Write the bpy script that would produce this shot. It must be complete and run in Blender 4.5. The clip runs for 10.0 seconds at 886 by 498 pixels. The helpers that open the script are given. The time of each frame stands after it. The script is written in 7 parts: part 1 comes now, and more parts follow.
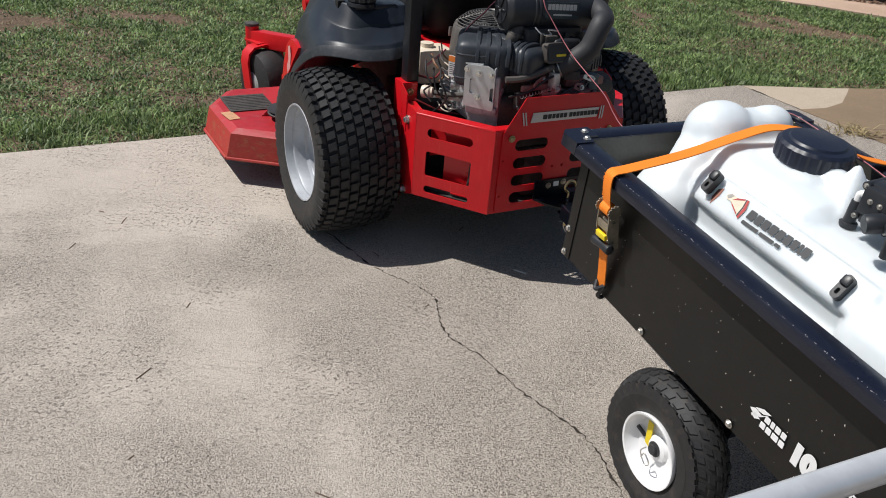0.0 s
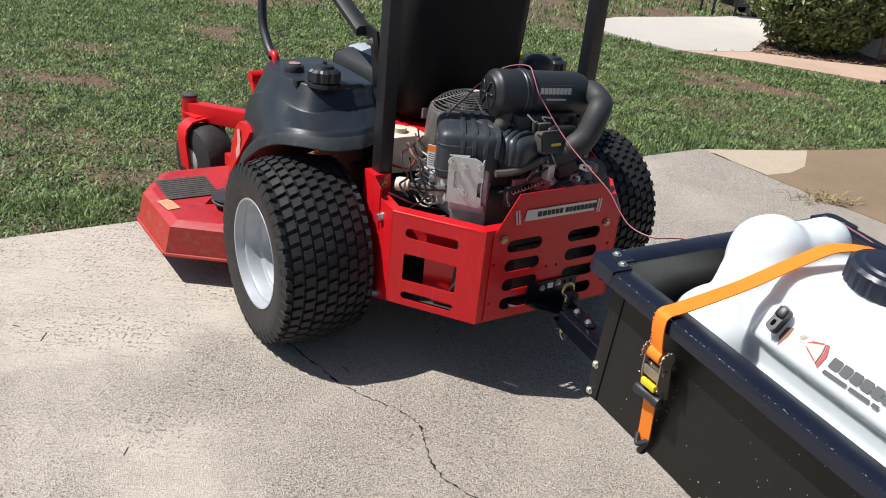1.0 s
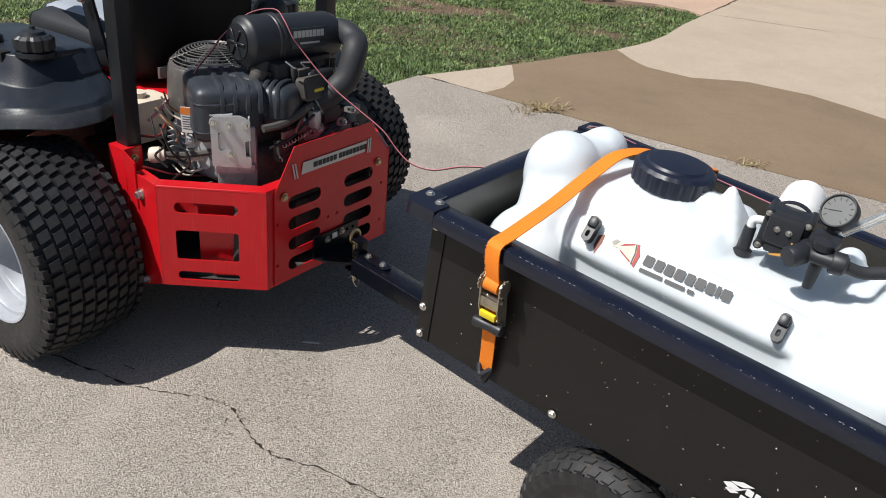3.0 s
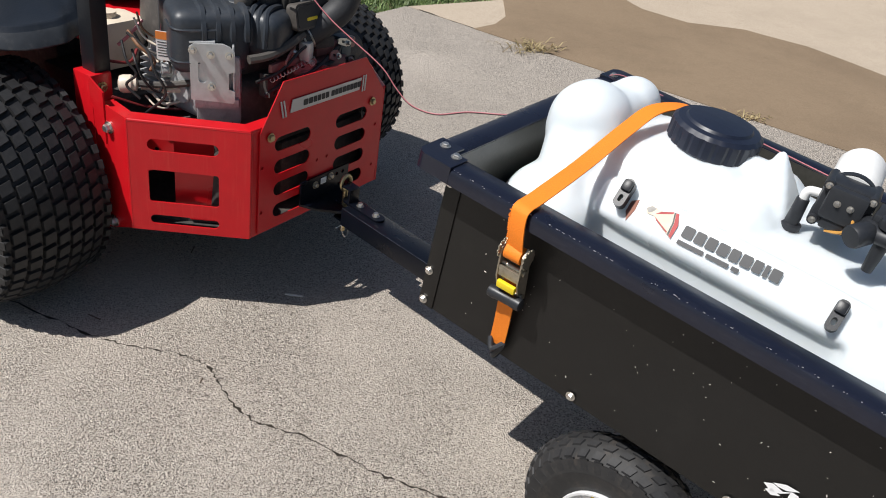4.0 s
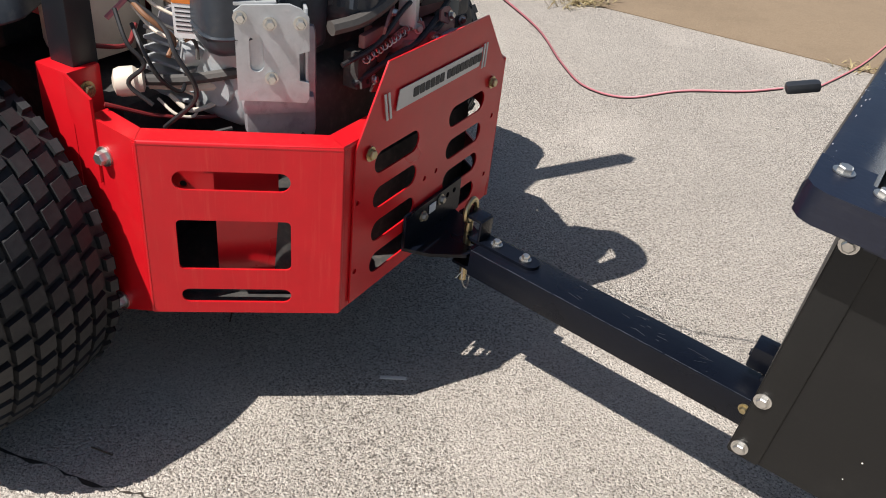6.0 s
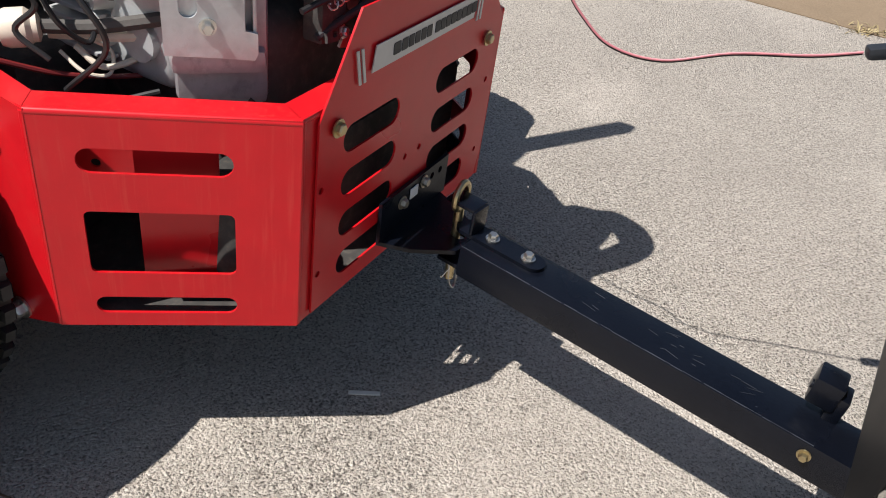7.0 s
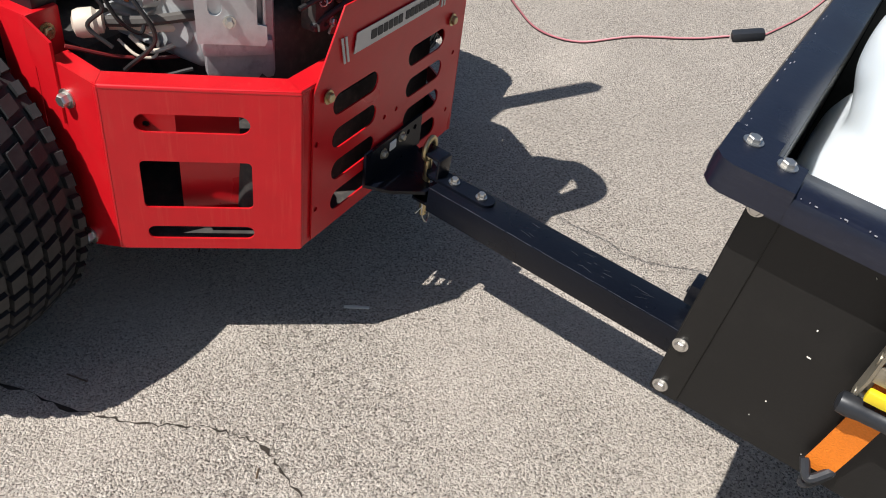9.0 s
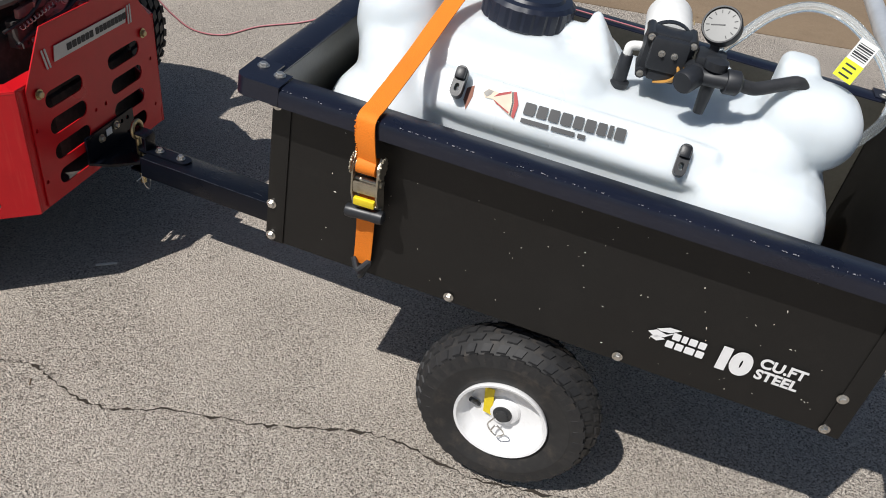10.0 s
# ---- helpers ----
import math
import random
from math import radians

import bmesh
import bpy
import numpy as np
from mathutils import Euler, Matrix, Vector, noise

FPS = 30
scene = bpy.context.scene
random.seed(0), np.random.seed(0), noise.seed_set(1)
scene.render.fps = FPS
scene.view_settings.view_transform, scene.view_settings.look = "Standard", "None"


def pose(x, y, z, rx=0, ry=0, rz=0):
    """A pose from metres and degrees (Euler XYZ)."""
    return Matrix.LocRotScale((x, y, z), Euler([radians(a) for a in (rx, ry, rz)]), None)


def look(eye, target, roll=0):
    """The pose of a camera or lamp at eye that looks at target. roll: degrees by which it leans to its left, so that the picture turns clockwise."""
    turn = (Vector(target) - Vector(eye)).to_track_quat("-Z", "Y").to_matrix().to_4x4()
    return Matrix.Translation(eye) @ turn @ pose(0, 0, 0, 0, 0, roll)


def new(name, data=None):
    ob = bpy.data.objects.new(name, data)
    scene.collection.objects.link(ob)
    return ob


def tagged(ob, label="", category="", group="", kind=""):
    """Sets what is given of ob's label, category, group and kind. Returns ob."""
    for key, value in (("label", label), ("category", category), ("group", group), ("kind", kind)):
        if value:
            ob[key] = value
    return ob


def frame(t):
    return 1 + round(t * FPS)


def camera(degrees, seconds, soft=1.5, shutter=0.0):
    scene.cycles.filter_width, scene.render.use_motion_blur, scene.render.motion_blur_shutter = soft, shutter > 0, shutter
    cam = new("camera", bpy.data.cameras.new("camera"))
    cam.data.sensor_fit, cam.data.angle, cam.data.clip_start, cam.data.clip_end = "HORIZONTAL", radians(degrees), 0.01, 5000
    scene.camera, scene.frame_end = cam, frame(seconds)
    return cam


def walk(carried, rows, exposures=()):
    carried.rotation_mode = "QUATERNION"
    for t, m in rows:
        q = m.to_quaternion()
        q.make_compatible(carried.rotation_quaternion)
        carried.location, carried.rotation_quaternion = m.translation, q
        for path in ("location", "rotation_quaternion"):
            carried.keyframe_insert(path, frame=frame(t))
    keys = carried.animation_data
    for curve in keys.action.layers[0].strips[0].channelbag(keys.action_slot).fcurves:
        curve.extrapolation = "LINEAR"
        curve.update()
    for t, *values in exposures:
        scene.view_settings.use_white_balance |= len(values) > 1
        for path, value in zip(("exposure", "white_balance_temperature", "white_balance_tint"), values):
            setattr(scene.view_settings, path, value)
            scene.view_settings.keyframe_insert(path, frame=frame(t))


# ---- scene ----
cam = camera(56.3, 10.0, soft=1.0)
PATH = [
    (0, (0.068, 1.006, 1.476), (0.026, 2.77, 0.534), 5.0),
    (0.5, (-0.024, 1.279, 1.498), (0.022, 3.071, 0.611), 4.7),
    (1, (-0.121, 1.428, 1.49), (0.002, 3.24, 0.651), 6.0),
    (1.5, (-0.303, 1.53, 1.491), (-0.003, 3.331, 0.674), 5.7),
    (2, (-0.394, 1.601, 1.481), (0.076, 3.356, 0.645), 5.9),
    (2.5, (-0.378, 1.619, 1.472), (0.177, 3.331, 0.599), 5.2),
    (3, (-0.307, 1.55, 1.466), (0.474, 3.152, 0.558), 5.3),
    (3.2, (-0.29, 1.552, 1.453), (0.626, 3.061, 0.513), 6.8),
    (4.5, (-0.332, 1.989, 1.379), (0.457, 3.487, 0.314), 9.8),
    (5, (-0.371, 2.213, 1.341), (0.426, 3.688, 0.25), 9.4),
    (5.5, (-0.393, 2.385, 1.276), (0.446, 3.852, 0.206), 6.5),
    (6, (-0.3, 2.587, 1.098), (0.597, 4.007, 0.013), 6.5),
    (7.5, (-0.181, 2.844, 0.988), (0.76, 4.135, -0.216), 9.7),
    (8, (-0.177, 2.843, 0.994), (0.748, 4.11, -0.245), 10.4),
    (8.5, (-0.195, 2.793, 1.045), (0.719, 4.05, -0.214), 10.3),
    (9, (-0.28, 2.552, 1.172), (0.61, 3.833, -0.08), 8.3),
    (9.5, (-0.354, 2.242, 1.299), (0.701, 3.441, 0.095), 7.6),
    (10, (-0.369, 1.881, 1.363), (0.839, 2.977, 0.205), 6.5),
]
walk(cam, [(t, look(eye, target, roll)) for t, eye, target, roll in PATH], [(0.0, -0.05), (0.5, 0.13), (1.0, 0.32), (1.5, 0.45), (2.0, 0.39), (2.5, 0.27), (3.0, 0.1), (4.5, 0.16), (5.5, 0.48), (6.5, 0.49), (8.0, 0.43), (9.0, 0.37), (9.5, 0.17), (10.0, -0.09)])

# ---- light ----
world = bpy.data.worlds.new("world")
scene.world = world
world.use_nodes = True
wn = world.node_tree.nodes
sky = wn.new("ShaderNodeTexSky")
sky.sky_type, sky.sun_disc = "NISHITA", False
sky.sun_elevation, sky.sun_rotation = radians(56.7), radians(270)
world.node_tree.links.new(sky.outputs[0], wn["Background"].inputs[0])
wn["Background"].inputs[1].default_value = 0.062
sun_data = bpy.data.lights.new("sun", "SUN")
sun_data.energy, sun_data.angle, sun_data.color = 4.9, radians(0.5), (1.0, 0.975, 0.945)
sun = new("sun", sun_data)
sun.matrix_world = look((-6.57, 0, 10), (0, 0, 0))


# ---- materials ----
def mat(name, color, rough=0.6, metal=0.0, var=0.12, scale=40.0, big=2.0, bump=0.15, spec=0.5, coat=0.0, rand=False, dark=None, dirt=0.0, dirt_color=(0.25, 0.2, 0.14), bump_dist=0.002, stretch=None):
    """A painted, plastic or metal surface: grain, larger patches, dirt and a fine relief."""
    m = bpy.data.materials.new(name)
    m.use_nodes = True
    nt = m.node_tree
    nd, ln = nt.nodes, nt.links
    b = nd["Principled BSDF"]
    tc = nd.new("ShaderNodeTexCoord")
    fine = nd.new("ShaderNodeTexNoise")
    fine.inputs["Scale"].default_value, fine.inputs["Detail"].default_value = scale, 6
    wide = nd.new("ShaderNodeTexNoise")
    wide.inputs["Scale"].default_value, wide.inputs["Detail"].default_value = big, 4
    for n in (fine, wide):
        ln.new(tc.outputs["Object"], n.inputs["Vector"])
    both = nd.new("ShaderNodeMath")
    both.operation = "ADD"
    ln.new(fine.outputs[0], both.inputs[0])
    ln.new(wide.outputs[0], both.inputs[1])
    rng = nd.new("ShaderNodeMapRange")
    rng.inputs[1].default_value, rng.inputs[2].default_value = 0.6, 1.4
    ln.new(both.outputs[0], rng.inputs[0])
    mix = nd.new("ShaderNodeMix")
    mix.data_type = "RGBA"
    lo = dark if dark else tuple(c * (1 - var) for c in color)
    hi = tuple(min(1, c * (1 + var)) for c in color)
    mix.inputs[6].default_value, mix.inputs[7].default_value = (*lo, 1), (*hi, 1)
    ln.new(rng.outputs[0], mix.inputs[0])
    out = mix.outputs[2]
    if rand:
        info = nd.new("ShaderNodeObjectInfo")
        hsv = nd.new("ShaderNodeHueSaturation")
        rr = nd.new("ShaderNodeMapRange")
        rr.inputs[3].default_value, rr.inputs[4].default_value = 0.8, 1.2
        ln.new(info.outputs["Random"], rr.inputs[0])
        ln.new(rr.outputs[0], hsv.inputs["Value"])
        ln.new(out, hsv.inputs["Color"])
        out = hsv.outputs[0]
    if dirt:
        dn = nd.new("ShaderNodeTexNoise")
        dn.inputs["Scale"].default_value, dn.inputs["Detail"].default_value, dn.inputs["Roughness"].default_value = big * 5, 9, 0.7
        if stretch:
            mp = nd.new("ShaderNodeMapping")
            mp.inputs["Scale"].default_value = stretch
            ln.new(tc.outputs["Object"], mp.inputs["Vector"])
            ln.new(mp.outputs[0], dn.inputs["Vector"])
        else:
            ln.new(tc.outputs["Object"], dn.inputs["Vector"])
        dr = nd.new("ShaderNodeMapRange")
        dr.inputs[1].default_value, dr.inputs[2].default_value, dr.inputs[4].default_value = 0.52, 0.75, dirt
        ln.new(dn.outputs[0], dr.inputs[0])
        dm = nd.new("ShaderNodeMix")
        dm.data_type = "RGBA"
        dm.inputs[7].default_value = (*dirt_color, 1)
        ln.new(dr.outputs[0], dm.inputs[0])
        ln.new(out, dm.inputs[6])
        out = dm.outputs[2]
    ln.new(out, b.inputs["Base Color"])
    b.inputs["Metallic"].default_value = metal
    b.inputs["Specular IOR Level"].default_value = spec
    b.inputs["Coat Weight"].default_value = coat
    b.inputs["Coat Roughness"].default_value = 0.12
    rr2 = nd.new("ShaderNodeMapRange")
    rr2.inputs[1].default_value, rr2.inputs[2].default_value = 0.3, 0.7
    rr2.inputs[3].default_value, rr2.inputs[4].default_value = max(0.02, rough - 0.08), min(1, rough + 0.1)
    ln.new(wide.outputs[0], rr2.inputs[0])
    ln.new(rr2.outputs[0], b.inputs["Roughness"])
    if bump:
        bp = nd.new("ShaderNodeBump")
        bp.inputs["Strength"].default_value, bp.inputs["Distance"].default_value = bump, bump_dist
        ln.new(fine.outputs[0], bp.inputs["Height"])
        ln.new(bp.outputs[0], b.inputs["Normal"])
    return m


def stone_mat(name, light, dark, grain, warm, stain, bump, rough=0.9):
    """Concrete: aggregate grains, hazy patches and stains."""
    m = bpy.data.materials.new(name)
    m.use_nodes = True
    nd, ln = m.node_tree.nodes, m.node_tree.links
    b = nd["Principled BSDF"]
    tc = nd.new("ShaderNodeTexCoord")

    def tex(scale, detail=5, rough_=0.6):
        n = nd.new("ShaderNodeTexNoise")
        n.inputs["Scale"].default_value, n.inputs["Detail"].default_value, n.inputs["Roughness"].default_value = scale, detail, rough_
        ln.new(tc.outputs["Object"], n.inputs["Vector"])
        return n.outputs[0]

    def mapped(v, a, c, lo, hi):
        n = nd.new("ShaderNodeMapRange")
        for i, q in enumerate((a, c, lo, hi)):
            n.inputs[i + 1].default_value = q
        ln.new(v, n.inputs[0])
        return n.outputs[0]

    def blend(fac, c0, c1):
        n = nd.new("ShaderNodeMix")
        n.data_type = "RGBA"
        ln.new(fac, n.inputs[0])
        for i, c in ((6, c0), (7, c1)):
            if isinstance(c, tuple):
                n.inputs[i].default_value = (*c, 1)
            else:
                ln.new(c, n.inputs[i])
        return n.outputs[2]

    vor = nd.new("ShaderNodeTexVoronoi")
    vor.inputs["Scale"].default_value = grain
    ln.new(tc.outputs["Object"], vor.inputs["Vector"])
    cell = nd.new("ShaderNodeSeparateColor")
    ln.new(vor.outputs["Color"], cell.inputs[0])
    c = blend(mapped(cell.outputs[0], 0.05, 0.95, 0, 1), dark, light)
    c = blend(mapped(tex(grain * 0.35, 4), 0.35, 0.7, 0, 0.6), c, warm)
    c = blend(mapped(tex(1.3, 7, 0.62), 0.44, 0.68, 0, stain), c, tuple(q * 0.55 for q in warm))
    c = blend(mapped(tex(9.0, 6, 0.7), 0.5, 0.8, 0, stain * 0.9), c, tuple(q * 0.62 for q in dark))
    ln.new(c, b.inputs["Base Color"])
    b.inputs["Roughness"].default_value = rough
    b.inputs["Specular IOR Level"].default_value = 0.3
    bp = nd.new("ShaderNodeBump")
    bp.inputs["Strength"].default_value, bp.inputs["Distance"].default_value = bump, 0.004
    h = nd.new("ShaderNodeMath")
    h.operation = "ADD"
    ln.new(mapped(vor.outputs["Distance"], 0, 0.8, 1, 0), h.inputs[0])
    ln.new(mapped(tex(grain * 0.5, 3), 0.3, 0.7, 0, 1), h.inputs[1])
    ln.new(h.outputs[0], bp.inputs["Height"])
    ln.new(bp.outputs[0], b.inputs["Normal"])
    return m


def pad_mat():
    """Washed concrete: pale paste that wears through to small stones, the shade in the open pits between them coloured
    in.
    """
    m = bpy.data.materials.new("washed_aggregate_concrete")
    m.use_nodes = True
    nd, ln = m.node_tree.nodes, m.node_tree.links
    b = nd["Principled BSDF"]
    tc = nd.new("ShaderNodeTexCoord")

    def tex(scale, detail=4, rough_=0.6):
        n = nd.new("ShaderNodeTexNoise")
        n.inputs["Scale"].default_value, n.inputs["Detail"].default_value, n.inputs["Roughness"].default_value = scale, detail, rough_
        ln.new(tc.outputs["Object"], n.inputs["Vector"])
        return n.outputs[0]

    def cells(scale):
        n = nd.new("ShaderNodeTexVoronoi")
        n.inputs["Scale"].default_value = scale
        ln.new(tc.outputs["Object"], n.inputs["Vector"])
        q = nd.new("ShaderNodeSeparateColor")
        ln.new(n.outputs["Color"], q.inputs[0])
        return n.outputs["Distance"], q.outputs

    def mapped(v, a, c, lo, hi):
        n = nd.new("ShaderNodeMapRange")
        for i, q in enumerate((a, c, lo, hi)):
            n.inputs[i + 1].default_value = q
        ln.new(v, n.inputs[0])
        return n.outputs[0]

    def calc(op, a, c):
        n = nd.new("ShaderNodeMath")
        n.operation = op
        for i, q in enumerate((a, c)):
            if isinstance(q, float):
                n.inputs[i].default_value = q
            else:
                ln.new(q, n.inputs[i])
        return n.outputs[0]

    def blend(fac, c0, c1):
        n = nd.new("ShaderNodeMix")
        n.data_type = "RGBA"
        ln.new(fac, n.inputs[0])
        for i, c in ((6, c0), (7, c1)):
            if isinstance(c, tuple):
                n.inputs[i].default_value = (*c, 1)
            else:
                ln.new(c, n.inputs[i])
        return n.outputs[2]

    xyz = nd.new("ShaderNodeSeparateXYZ")
    ln.new(tc.outputs["Object"], xyz.inputs[0])
    lean = calc("ADD", mapped(xyz.outputs[0], -2.0, 0.6, -0.5, 0.5), mapped(tex(1.1, 5, 0.6), 0.3, 0.7, -0.75, 0.75))
    bare = mapped(lean, -0.35, 0.45, 0.25, 1.0)
    far, ids = cells(225)
    grit = tex(205, 3, 0.6)
    stone = blend(mapped(ids[0], 0.0, 0.5, 0, 1), (0.33, 0.28, 0.232), (0.66, 0.58, 0.495))
    stone = blend(mapped(ids[1], 0.62, 0.95, 0, 1), stone, (0.85, 0.77, 0.675))
    paste = blend(mapped(tex(160, 5, 0.7), 0.32, 0.68, 0, 1), (0.44, 0.385, 0.33), (0.60, 0.532, 0.46))
    c = blend(calc("MULTIPLY", bare, 0.75), paste, stone)
    # Shade down in the pits, painted as small dark spots.
    pit_shade = calc("MULTIPLY", mapped(grit, 0.385, 0.44, 1, 0), bare)
    c = blend(calc("MULTIPLY", pit_shade, 0.88), c, (0.07, 0.058, 0.047))
    speck = calc("MULTIPLY", mapped(tex(78, 4, 0.65), 0.575, 0.63, 0, 1), mapped(tex(2.3, 4, 0.6), 0.40, 0.6, 0.15, 1.0))
    c = blend(calc("MULTIPLY", speck, 0.62), c, (0.11, 0.092, 0.077))
    turn = nd.new("ShaderNodeMapping")
    turn.inputs["Rotation"].default_value, turn.inputs["Scale"].default_value = (0, 0, radians(-18)), (5, 150, 1)
    ln.new(tc.outputs["Object"], turn.inputs["Vector"])
    broom = nd.new("ShaderNodeTexNoise")
    broom.inputs["Scale"].default_value, broom.inputs["Detail"].default_value = 1.0, 3
    ln.new(turn.outputs[0], broom.inputs["Vector"])
    groove = mapped(broom.outputs[0], 0.58, 0.66, 0, 1)
    c = blend(calc("MULTIPLY", groove, mapped(bare, 0.3, 0.95, 0.2, 0.04)), c, (0.25, 0.212, 0.18))
    c = blend(mapped(tex(1.6, 7, 0.62), 0.48, 0.72, 0, 0.2), c, (0.33, 0.287, 0.248))
    c = blend(mapped(tex(3.7, 8, 0.7), 0.55, 0.75, 0, 0.3), c, (0.66, 0.588, 0.505))
    c = blend(mapped(tex(14.0, 6, 0.7), 0.58, 0.8, 0, 0.3), c, (0.2, 0.172, 0.15))
    ln.new(c, b.inputs["Base Color"])
    b.inputs["Roughness"].default_value = 0.92
    b.inputs["Specular IOR Level"].default_value = 0.25
    h = calc("ADD", mapped(far, 0, 0.75, 0.6, 0), mapped(grit, 0.35, 0.6, 0, 1))
    h = calc("ADD", calc("MULTIPLY", h, bare), calc("ADD", calc("MULTIPLY", groove, -0.25), calc("MULTIPLY", speck, -0.8)))
    bp = nd.new("ShaderNodeBump")
    bp.inputs["Strength"].default_value, bp.inputs["Distance"].default_value = 1.0, 0.0045
    ln.new(h, bp.inputs["Height"])
    ln.new(bp.outputs[0], b.inputs["Normal"])
    return m


def leaf_mat(name, a, c, rough=0.55, trans=0.25):
    """Leaves and blades: each its own tint."""
    m = bpy.data.materials.new(name)
    m.use_nodes = True
    nd, ln = m.node_tree.nodes, m.node_tree.links
    b = nd["Principled BSDF"]
    geo = nd.new("ShaderNodeNewGeometry")
    ramp = nd.new("ShaderNodeValToRGB")
    ramp.color_ramp.elements[0].color, ramp.color_ramp.elements[1].color = (*a, 1), (*c, 1)
    ln.new(geo.outputs["Random Per Island"], ramp.inputs[0])
    tc = nd.new("ShaderNodeTexCoord")
    n = nd.new("ShaderNodeTexNoise")
    n.inputs["Scale"].default_value, n.inputs["Detail"].default_value = 6.0, 8
    ln.new(tc.outputs["Object"], n.inputs["Vector"])
    hsv = nd.new("ShaderNodeHueSaturation")
    mr = nd.new("ShaderNodeMapRange")
    mr.inputs[1].default_value, mr.inputs[2].default_value, mr.inputs[3].default_value, mr.inputs[4].default_value = 0.3, 0.7, 0.5, 1.45
    ln.new(n.outputs[0], mr.inputs[0])
    ln.new(mr.outputs[0], hsv.inputs["Value"])
    ln.new(ramp.outputs[0], hsv.inputs["Color"])
    ln.new(hsv.outputs[0], b.inputs["Base Color"])
    b.inputs["Roughness"].default_value = rough
    b.inputs["Subsurface Weight"].default_value = 0.0
    tr = nd.new("ShaderNodeBsdfTranslucent")
    ln.new(hsv.outputs[0], tr.inputs[0])
    mx = nd.new("ShaderNodeMixShader")
    mx.inputs[0].default_value = trans
    ln.new(b.outputs[0], mx.inputs[1])
    ln.new(tr.outputs[0], mx.inputs[2])
    ln.new(mx.outputs[0], nd["Material Output"].inputs[0])
    return m


def plain_glass(name, tint, rough=0.05):
    m = bpy.data.materials.new(name)
    m.use_nodes = True
    b = m.node_tree.nodes["Principled BSDF"]
    b.inputs["Base Color"].default_value = (*tint, 1)
    b.inputs["Transmission Weight"].default_value = 0.85
    b.inputs["Roughness"].default_value, b.inputs["IOR"].default_value = rough, 1.3
    return m


RED = mat("red_paint", (0.56, 0.007, 0.013), 0.33, var=0.08, scale=25, big=3, bump=0.03, dirt=0.12, dirt_color=(0.40, 0.08, 0.055), spec=0.45)
RED_WORN = mat("red_paint_scuffed", (0.56, 0.007, 0.013), 0.36, var=0.1, scale=25, big=3, bump=0.03, dirt=0.36, dirt_color=(0.62, 0.09, 0.06), spec=0.4, stretch=(9, 9, 0.5))
RED_DULL = mat("red_paint_dusty", (0.40, 0.017, 0.024), 0.5, var=0.18, scale=30, big=5, bump=0.08, dirt=0.45, dirt_color=(0.33, 0.13, 0.11))
RED_MUD = mat("red_paint_mud_streaked", (0.38, 0.03, 0.022), 0.6, var=0.2, scale=40, big=2.2, bump=0.1, dirt=0.85, dirt_color=(0.30, 0.15, 0.075), stretch=(2.2, 2.2, 5))
BLACK = mat("black_powder_coat", (0.008, 0.009, 0.012), 0.42, var=0.2, scale=300, big=4, bump=0.1, dirt=0.06, dirt_color=(0.08, 0.075, 0.07))
TRAY = mat("black_steel_tray", (0.0068, 0.0063, 0.0057), 0.46, var=0.2, scale=260, big=3, bump=0.1, dirt=0.09, dirt_color=(0.05, 0.046, 0.042), spec=0.42)
DRAWB = mat("worn_black_drawbar_paint", (0.003, 0.004, 0.0075), 0.27, var=0.3, scale=180, big=7, bump=0.1, dirt=0.1, dirt_color=(0.015, 0.017, 0.022), spec=0.3)
# Paler than the outer paint: light bounced off the tank is in the colour.
INNER = mat("bounce_lit_inner_tray", (0.05, 0.048, 0.04), 0.36, var=0.25, scale=120, big=4, bump=0.1, dirt=0.35, dirt_color=(0.085, 0.078, 0.066), spec=0.45)
RIMB = mat("blue_black_steel_rim", (0.007, 0.009, 0.019), 0.3, var=0.2, scale=200, big=6, bump=0.06, dirt=0.16, dirt_color=(0.06, 0.06, 0.07), stretch=(1, 6, 6))
PLAST = mat("grey_black_plastic", (0.013, 0.017, 0.024), 0.36, var=0.18, scale=220, big=4, bump=0.2, dirt=0.2, dirt_color=(0.06, 0.06, 0.06))
DUSTP = mat("dusty_scuffed_plastic", (0.022, 0.026, 0.032), 0.5, var=0.3, scale=60, big=8, bump=0.3, dirt=0.45, dirt_color=(0.1, 0.095, 0.09))
GLOSSP = mat("black_plastic", (0.019, 0.021, 0.025), 0.45, var=0.2, scale=150, big=8, bump=0.06, dirt=0.1, dirt_color=(0.07, 0.065, 0.06))
RUBBER = mat("tyre_rubber", (0.016, 0.016, 0.017), 0.62, var=0.3, scale=90, big=5, bump=0.3, dirt=0.3, dirt_color=(0.07, 0.062, 0.055), spec=0.5)
WORN = mat("dusty_sidewall", (0.024, 0.0235, 0.0235), 0.62, var=0.25, scale=60, big=6, bump=0.2, dirt=0.5, dirt_color=(0.085, 0.066, 0.05), spec=0.4)
WHEELP = mat("silver_wheel_paint", (0.40, 0.42, 0.45), 0.42, metal=0.2, var=0.08, scale=80, big=5, bump=0.04, dirt=0.35, dirt_color=(0.28, 0.26, 0.24))
WHITEW = mat("white_wheel_paint", (0.8, 0.8, 0.8), 0.35, var=0.04, scale=60, big=5, bump=0.03, dirt=0.25, dirt_color=(0.5, 0.46, 0.4))
ALU = mat("cast_aluminium", (0.52, 0.53, 0.53), 0.45, metal=0.4, var=0.18, scale=70, big=14, bump=0.3, dirt=0.22, dirt_color=(0.14, 0.12, 0.1))
STEEL = mat("zinc_steel", (0.62, 0.6, 0.56), 0.32, metal=0.95, var=0.12, scale=120, big=10, bump=0.1, dirt=0.2, dirt_color=(0.3, 0.26, 0.2))
